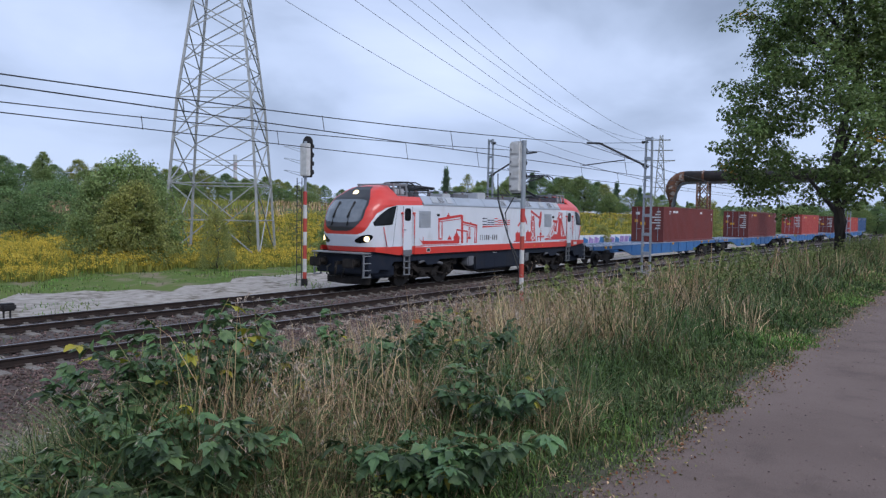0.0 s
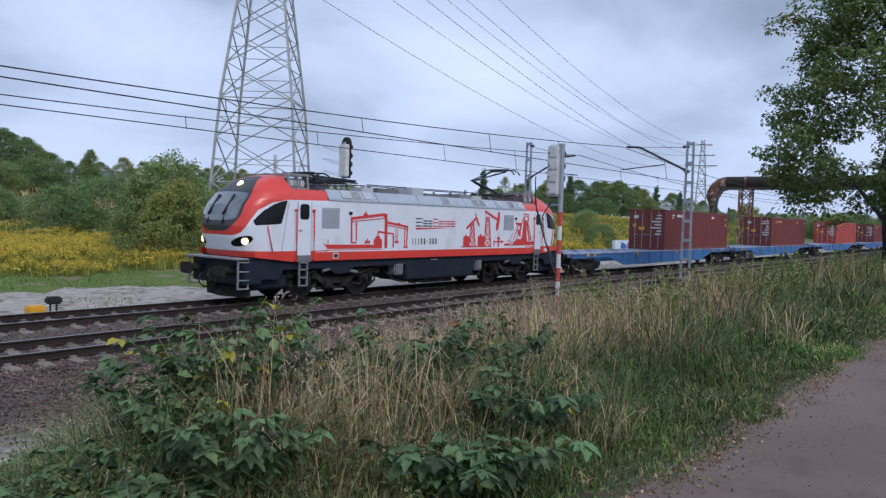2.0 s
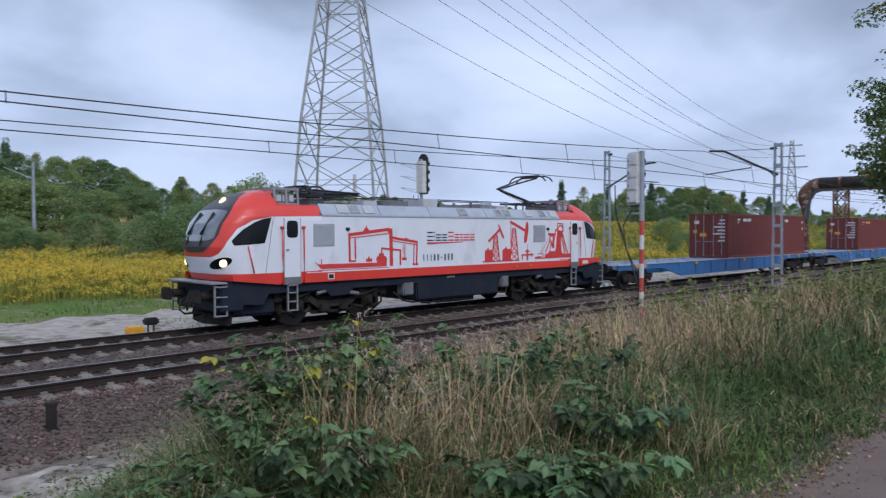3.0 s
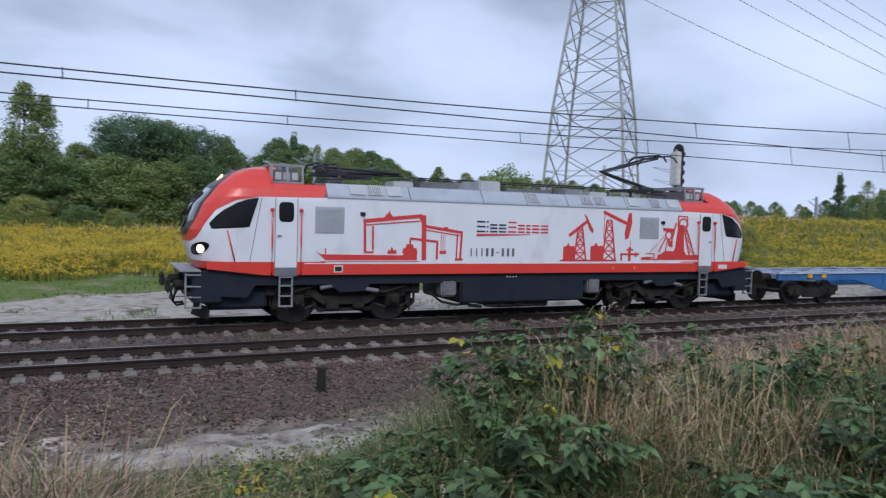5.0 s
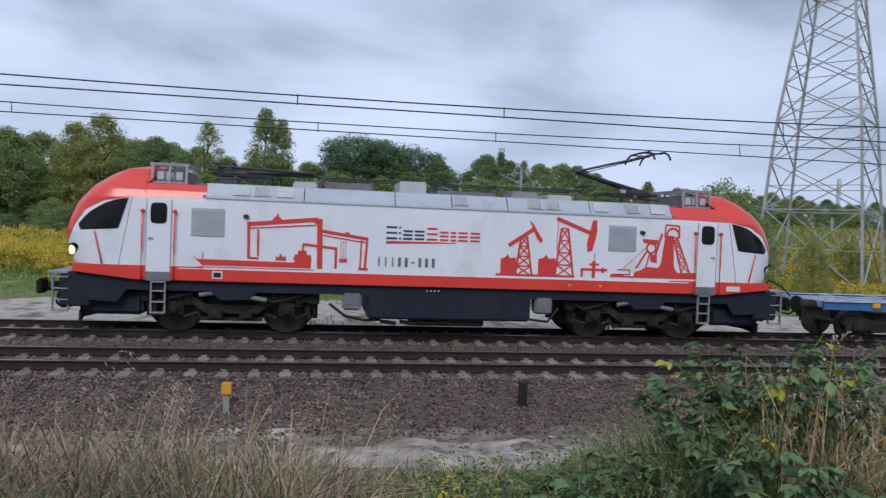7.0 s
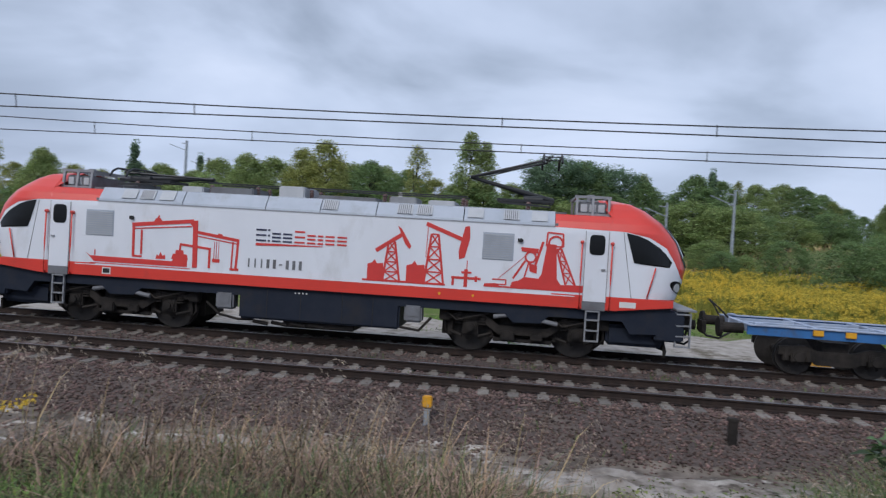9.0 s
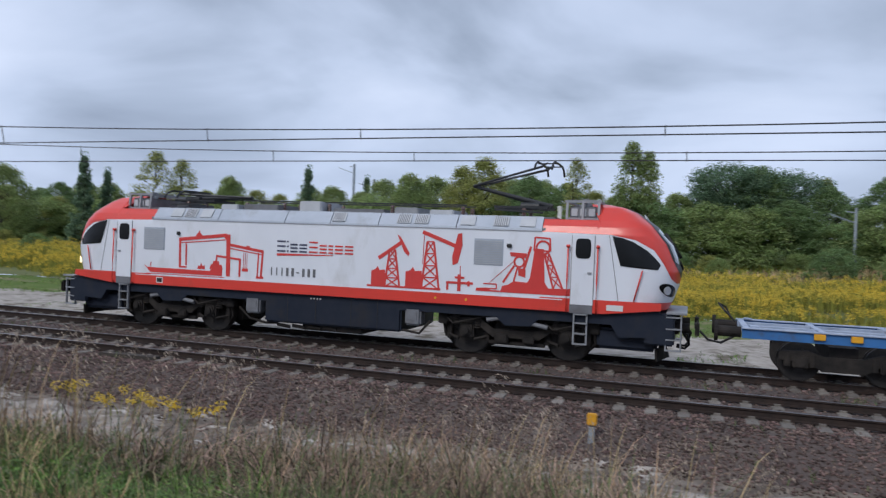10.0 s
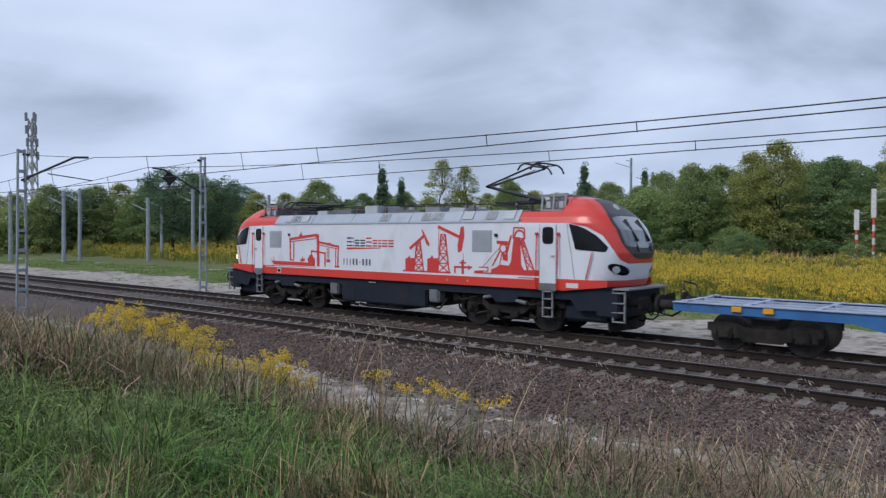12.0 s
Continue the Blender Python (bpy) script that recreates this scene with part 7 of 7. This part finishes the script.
    az, y = np.radians(g.uniform(-52, 6, n)), g.uniform(5.4, 9.9, n)
    x = np.tan(az) * y
    keep = (np.abs(x) < 17) & ((x > -6.5) | (y < 7.2)) & (field_noise(x, y, 0.8, 0.9) + 0.35 * g.normal(size=n) > 0.05)
    x, y = x[keep], y[keep]
    hh = g.uniform(0.9, 1.85, len(x)) * np.where(x < -8, 0.8, 1.0) * np.where(x > -3, 0.85, 1.0)
    p = np.stack([x, y, ground_z(x, y) - 0.03], 1)
    way = 0.35 + 0.7 * g.normal(size=len(x))
    v, t, tip, dr = blades(p, hh, np.full(len(x), 0.012), 0.42, 38, way)
    pv, pt = plumes(tip, dr, hh * 0.27, 39)
    qv, qt = plumes(tip - np.array([0, 0, 0.10]), dr, hh * 0.2, 40)
    mi = np.concatenate([np.zeros(len(t), int), np.ones(len(pt) + len(qt), int)])
    me = mesh_np("reed_stalks", np.concatenate([v, pv, qv]), np.concatenate([t, pt + len(v), qt + len(v) + len(pv)]), [M["dry"], M["wisp"]], mi)
    tagged(new("reed_stalks", me), "tall thin dry reed stalks with pale open seed heads", "reeds", "", "stuff")


def leafy_weeds():
    """Low broad-leaved weeds among the lush grass."""
    g = np.random.default_rng(61)
    n = 800
    x = -2.2 - 15 * g.random(n) ** 1.3
    y = g.uniform(0.6, 5.6, n)
    keep = (field_noise(x, y, 1.4, 0.6) + 0.3 * g.normal(size=n) > 0.25) & (np.hypot(x, y) > 3.2) & (np.degrees(np.arctan2(x, y)) < -33)
    x, y = x[keep], y[keep]
    c = np.stack([x, y, ground_z(x, y) + g.uniform(0.08, 0.34, len(x))], 1)
    v, t = leaf_cloud(c, np.full(len(c), 0.15), 18, 0.034, 62, 0.6)
    tagged(new("leafy_weeds", mesh_np("leafy_weeds", v, t, [M["lush"]])), "low bright green leafy weeds in the grass", "weeds", "", "stuff")


def lawn_grass():
    g = np.random.default_rng(5)
    n = 75000
    x = g.uniform(-95, 75, n)
    y = np.where(g.random(n) < 0.75, g.uniform(29.0, 39, n), g.uniform(22.4, 29.2, n))
    keep = np.where(y > 29.3, field_noise(x, y, 0.35, 1.4) + 0.4 * g.normal(size=n) > -0.6, field_noise(x, y, 0.5, 2.0) > 0.7)
    x, y = x[keep], y[keep]
    p = np.stack([x, y, ground_z(x, y) - 0.02], 1)
    v, t, _, _ = blades(p, g.uniform(0.05, 0.2, len(x)) * np.clip(1 + 0.6 * field_noise(x, y, 0.6, 0.7), 0.4, 2.0), np.full(len(x), 0.028), 0.9, 71)
    tagged(new("short_grass", mesh_np("short_grass", v, t, [M["lush"]])), "short green grass behind the sandy strip", "grass", "", "stuff")
    # weeds between the tracks and on the ballast edge
    n = 5200
    x = g.uniform(-45, 55, n)
    y = g.choice([17.65, 17.4, 17.9, 13.9, 13.1, 21.7, 22.2, 15.6], n) + g.normal(size=n) * 0.16
    keep = field_noise(x, y, 0.8, 0.3) > 0.35
    x, y = x[keep], y[keep]
    p = np.stack([x, y, ground_z(x, y) - 0.02], 1)
    v, t, _, _ = blades(p, g.uniform(0.06, 0.26, len(x)), np.full(len(x), 0.02), 0.7, 72)
    tagged(new("track_weeds", mesh_np("track_weeds", v, t, [M["grass"]])), "small weeds growing in the ballast", "weeds", "", "stuff")


def goldenrod():
    g = np.random.default_rng(9)
    n = 30000
    az = np.radians(g.uniform(-76, 76, n))
    x0 = np.tan(az)
    front = lambda x: np.interp(x, (-160, -90, -40, -14, 10, 24, 60, 140), (54, 46, 40, 37.5, 36.5, 34.5, 34, 36)) + 1.2 * np.sin(x * 0.35) + 0.7 * np.sin(x * 1.1)
    y = 34 + 34 * g.random(n) ** 1.45
    x = x0 * y
    keep = (y > front(x)) & (np.abs(x) < 190) & (field_noise(x, y, 0.16, 0.8) > -1.0)
    x, y = x[keep], y[keep]
    d = np.hypot(x, y)
    h = g.uniform(0.85, 1.3, len(x)) * np.clip(1 + 0.20 * field_noise(x, y, 0.45, 1.1) + 0.16 * field_noise(x, y, 1.7, 0.6), 0.55, 1.4)
    h = h * np.where(x < -55, 1.35, 1.0)
    edge = np.clip((y - front(x)) / 3.0, 0, 1)
    h = h * (0.40 + 0.60 * edge)
    open_part = (x > 25) & (x < 60) & (y < 52)      # thinner stand round the pylon
    h = np.where(open_part, 0.62 * h, h)
    flower = g.random(len(x)) < np.where(open_part, 0.45, 1.0) * (0.2 + 0.8 * edge) * np.clip(0.80 + 0.28 * field_noise(x, y, 0.2, 2.2), 0.2, 0.97)
    V, T, I, off = [], [], [], 0
    for k in range(4):
        p = np.stack([x + g.normal(size=len(x)) * 0.16, y + g.normal(size=len(x)) * 0.16, ground_z(x, y)], 1)
        v, t, tip, dr = blades(p, h * g.uniform(0.7, 1.05, len(x)), 0.026 + 0.0008 * d, 0.3, 90 + k)
        V.append(v), T.append(t + off), I.append(np.zeros(len(t), int))
        off += len(v)
        if k < 3:
            # feathery plume swept along the tip
            way = dr[flower] / (np.linalg.norm(dr[flower], axis=1, keepdims=True) + 1e-6)
            for f, rr in ((0.0, 0.15), (0.14, 0.10)):
                c = tip[flower] + np.concatenate([way * f, np.full((len(way), 1), 0.02 - 0.5 * f)], 1)
                pv, pt = leaf_cloud(c, np.full(len(c), rr * 1.1), 7, 0.066, 95 + k + int(10 * f), 0.55)
                V.append(pv), T.append(pt + off), I.append(np.ones(len(pt), int))
                off += len(pv)
    me = mesh_np("goldenrod_field", np.concatenate(V), np.concatenate(T), [M["goldstem"], M["gold"]], np.concatenate(I))
    tagged(new("goldenrod_field", me), "wide field of yellow flowering goldenrod", "goldenrod", "", "stuff")
    # paler rough grass behind the flowers
    n = 30000
    az = np.radians(g.uniform(-76, 76, n))
    y = g.uniform(58, 104, n)
    x = np.tan(az) * y
    keep = (np.abs(x) < 200) & (field_noise(x, y, 0.12, 0.4) > -0.8)
    x, y = x[keep], y[keep]
    p = np.stack([x, y, ground_z(x, y) - 0.03], 1)
    v, t, _, _ = blades(p, g.uniform(0.4, 1.1, len(x)), np.full(len(x), 0.14), 0.5, 99)
    mi = (field_noise(x, y, 0.09, 1.9) + 0.4 * g.normal(size=len(x)) > 0.1).astype(int).repeat(5)
    tagged(new("rough_grass", mesh_np("rough_grass", v, t, [M["dry"], M["goldstem"]], mi)), "rough pale and green grass behind the goldenrod", "grass", "", "stuff")
    # single clumps on the bank
    for x, y, hh, nst in ((-22.6, 10.7, 1.6, 46), (-21.2, 10.6, 1.5, 34), (-19.6, 10.7, 1.35, 38), (-18.3, 10.7, 1.25, 36), (-16.9, 10.4, 1.05, 26), (-15.6, 9.8, 0.9, 20), (-14.0, 8.9, 0.75, 16), (-12.5, 9.2, 1.0, 44), (-12.0, 9.3, 0.8, 24), (-12.7, 12.4, 0.5, 5), (-10.4, 11.6, 0.7, 7), (-9.7, 11.9, 0.6, 6), (-8.6, 12.0, 0.45, 4), (1.3, 5.6, 0.4, 3)):
        p = np.stack([x + g.normal(size=nst) * 0.22, y + g.normal(size=nst) * 0.2, np.full(nst, float(ground_z(x, y)) - 0.02)], 1)
        v, t, tip, dr = blades(p, g.uniform(0.7, 1.1, nst) * hh, np.full(nst, 0.02), 0.5, int(100 - x * 3))
        fl, ft = leaf_cloud(tip, np.full(nst, 0.13), 34, 0.05, int(130 - x * 3), 0.8)
        st = thing("goldenrod_plant", "clump of yellow goldenrod on the grassy bank", "goldenrod", "goldenrod clumps")
        a = new("stalk", mesh_np("stalk", v, t, [M["goldstem"]]))
        a.parent = st
        b = new("blossom", mesh_np("blossom", fl, ft, [M["gold"]]))
        b.parent = st
        tagged(b, "yellow flower plumes", kind="stuff")


def leaflet(bm, m4, L, W):
    """One serrated, folded leaflet."""
    n = 7
    left, right, mid = [], [], []
    for k in range(n + 1):
        t = k / n
        w = W * math.sin(math.pi * t ** 0.75) ** 0.9 * (1 + 0.13 * (-1) ** k) if 0 < k < n else 0.0
        z = -0.22 * L * t * t
        mid.append(bm.verts.new(m4 @ Vector((L * t, 0, z))))
        left.append(bm.verts.new(m4 @ Vector((L * t, w, z + 0.28 * w))) if 0 < k < n else mid[-1])
        right.append(bm.verts.new(m4 @ Vector((L * t, -w, z + 0.28 * w))) if 0 < k < n else mid[-1])
    for k in range(n):
        for side in (left, right):
            f = [mid[k], mid[k + 1], side[k + 1], side[k]]
            f = list(dict.fromkeys(f))
            if len(f) > 2:
                bm.faces.new(f if side is left else f[::-1])


def leaf_mesh(seed, m):
    g = random.Random(seed)
    bm = bmesh.new()
    tube(bm, [(0, 0, 0), (0.03, 0, 0.004), (0.06, 0, 0)], 0.0018, 4)
    for a, l in ((0, 0.115), (62, 0.09), (-62, 0.09)) if seed % 3 else ((0, 0.12), (48, 0.10), (-48, 0.10), (95, 0.07), (-95, 0.07)):
        leaflet(bm, pose(0.058, 0, 0, g.uniform(-14, 14), g.uniform(-6, 16), a + g.uniform(-8, 8)), l * g.uniform(0.9, 1.2), l * 0.29)
    me = bpy.data.meshes.new("leaf")
    bm.to_mesh(me)
    bm.free()
    me.materials.append(m)
    return me


def brambles():
    g = random.Random(17)
    green = [leaf_mesh(s, M["bramble"]) for s in range(6)]
    other = [leaf_mesh(11, M["bramble_y"]), leaf_mesh(12, M["bramble_b"])]
    spots = []
    # bearing, distance, height
    for az, d, h in ((20.5, 3.5, 0.5), (23, 3.2, 0.5), (25.5, 3.4, 0.55), (28, 3.2, 0.5), (21, 4.0, 0.55), (22.5, 4.4, 0.55), (24, 5.0, 0.55), (27.5, 4.3, 0.7), (29, 5.3, 0.85), (30.5, 4.6, 0.9), (32, 5.6, 1.25), (33, 5.0, 1.5), (34, 4.3, 0.9), (35.5, 5.4, 1.2), (31.5, 5.0, 1.0), (26.5, 4.7, 0.65), 
                     (37.5, 6.0, 1.15), (40, 6.2, 1.25), (41.5, 6.4, 1.25), (45.5, 6.5, 1.25), (47.5, 6.3, 1.2), (49.5, 6.8, 1.2), (54.5, 7.0, 1.1), (50.5, 4.3, 0.5), (52.5, 4.2, 0.5), (55.5, 4.3, 0.45), (57, 5.4, 0.6), (58.5, 5.2, 0.6), (60.5, 5.6, 0.5),
                     (58, 8.5, 1.0), (22, 6.0, 0.4), (12, 6.2, 0.35), (15, 5.6, 0.4), (18.5, 6.6, 0.4), (8.5, 6.0, 0.3), (10, 5.4, 0.3), (17, 5.0, 0.35)):
        spots.append((*polar(az, d), h))
    for x, y, h in spots:
        zb = float(ground_z(x, y))
        pl = thing("bramble_bush", "green bramble bush with some yellowing leaves on the bank", "bramble bush", "bramble bushes", "", pose(x, y, zb))
        ns = 4 if h < 0.7 else 6
        bm = bmesh.new()
        nodes = []
        for k in range(ns):
            a = g.uniform(0, 6.28)
            reach = g.uniform(0.25, 0.7) * (0.6 + 0.5 * h)
            hh = h * g.uniform(0.7, 1.02)
            pts = []
            for j in range(7):
                t = j / 6
                pts.append(Vector((math.cos(a) * reach * t ** 1.6 + g.uniform(-0.02, 0.02), math.sin(a) * reach * t ** 1.6 + g.uniform(-0.02, 0.02), hh * (1.35 * t - 0.38 * t * t))))
            pts[0].z = -0.05
            tube(bm, pts, [0.0065 - 0.0007 * j for j in range(7)], 5)
            cnt = int(11 + 11 * h)
            for j in range(cnt):
                t = 0.18 + 0.82 * (j + 0.6) / cnt
                i0 = min(int(t * 6), 5)
                nodes.append((pts[i0].lerp(pts[i0 + 1], t * 6 - i0), a + g.choice((1, -1)) * g.uniform(0.4, 1.6)))
        part("stem", bm, M["stem"], pl)
        inner = np.array([q * 0.93 for q, a in nodes])
        v, t = leaf_cloud(inner, np.full(len(inner), 0.13), 1, 0.075, len(spots) + int(1000 * h), 0.7)
        fo = new("inner_foliage", mesh_np("inner_foliage", v, t, [M["bramble"]]))
        fo.parent = pl
        tagged(fo, "small dark leaves inside the bush", kind="stuff")
        for q, a in nodes:
            c = g.random()
            me = g.choice(green) if c < 0.945 else other[0] if c < 0.994 else other[1]
            o = new("leaf", me)
            o.parent = pl
            s = g.uniform(0.55, 1.15) * (1.0 if h > 0.42 else 0.8)
            o.matrix_basis = pose(q.x, q.y, q.z, g.uniform(-28, 28), g.uniform(-18, 24), math.degrees(a)) @ Matrix.Scale(s, 4)
    # small undergrowth leaves
    gg = np.random.default_rng(23)
    n = 620
    az, d = np.radians(gg.uniform(8, 66, n)), gg.uniform(3.4, 8.5, n)
    x, y = d * np.sin(az), d * np.cos(az)
    keep = (y > 2.6)
    x, y = x[keep], y[keep]
    c = np.stack([x, y, ground_z(x, y) + gg.uniform(0.1, 0.6, len(x)) * np.clip((y - 2) / 2, 0.2, 1)], 1)
    v, t = leaf_cloud(c, np.full(len(c), 0.15), 12, 0.034, 24)
    tagged(new("undergrowth", mesh_np("undergrowth", v, t, [M["weed"]])), "low leafy weeds under the brambles", "weeds", "", "stuff")


def tall_weeds():
    """Leafy stems standing among the grass of the bank."""
    g = np.random.default_rng(41)
    n = 3000
    x = 11 + 44 * g.random(n) ** 1.4
    y = g.uniform(4.0, 9.0, n)
    keep = field_noise(x, y, 0.7, 1.7) > -0.15
    x, y = x[keep], y[keep]
    hh = g.uniform(0.9, 1.95, len(x)) * np.clip((y - 2.6) / 2, 0.4, 1)
    p = np.stack([x, y, ground_z(x, y) - 0.03], 1)
    v, t, tip, dr = blades(p, hh, np.full(len(x), 0.014), 0.25, 42)
    V, T, off = [v], [t], len(v)
    for f in (0.25, 0.45, 0.62, 0.78, 0.92):
        c = p + (tip - p) * np.array([f ** 1.8, f ** 1.8, f])[None]
        lv, lt = leaf_cloud(c, np.full(len(c), 0.12 * (1.25 - f)), 9, 0.058, int(43 + 10 * f), 0.8)
        V.append(lv), T.append(lt + off)
        off += len(lv)
    tagged(new("tall_weeds", mesh_np("tall_weeds", np.concatenate(V), np.concatenate(T), [M["weed"]])), "tall green leafy weeds among the bank grass", "weeds", "", "stuff")


def litter():
    """Fallen leaves along the edge of the dirt road."""
    g = np.random.default_rng(31)
    n = 5200
    x = 1.5 + 34 * g.random(n) ** 1.8
    y = 1.80 - np.abs(g.normal(size=n)) * 0.17 + 0.05 * np.sin(2.1 * x) + 0.05
    c = np.stack([x, y, ground_z(x, y) + 0.010], 1)
    v, t = leaf_cloud(c, np.full(n, 0.010), 1, 0.022, 33, 0.2)
    tagged(new("fallen_leaves", mesh_np("fallen_leaves", v, t, [M["stem"], M["bramble_b"], M["dry"]], g.choice(3, len(t) // 2, p=(0.55, 0.2, 0.25)).repeat(2))), "fallen brown and yellow leaves on the road edge", "leaves", "", "stuff")


woods()
lawn_grass()
goldenrod()
bank_grass()
verge_grass()
reed_stalks()
leafy_weeds()
tall_weeds()
litter()
brambles()

# ---- pieces of the setting ----
tracks()
stones()
road_gravel()


def motions():
    for ob, u in MOVERS:
        walk(ob, [(t, pose(x + u, FAR_Y, 0)) for t, x in RUN])
    ts = [0.125 * k for k in range(97)]
    tx = [p[0] for p in RUN]
    px = [p[1] for p in RUN]
    for ob, (u, z), r in WHEELS:
        walk(ob, [(t, pose(u, 0, z, 0, -math.degrees((px[0] - float(np.interp(t, tx, px))) / r), 0)) for t in ts])


motions()
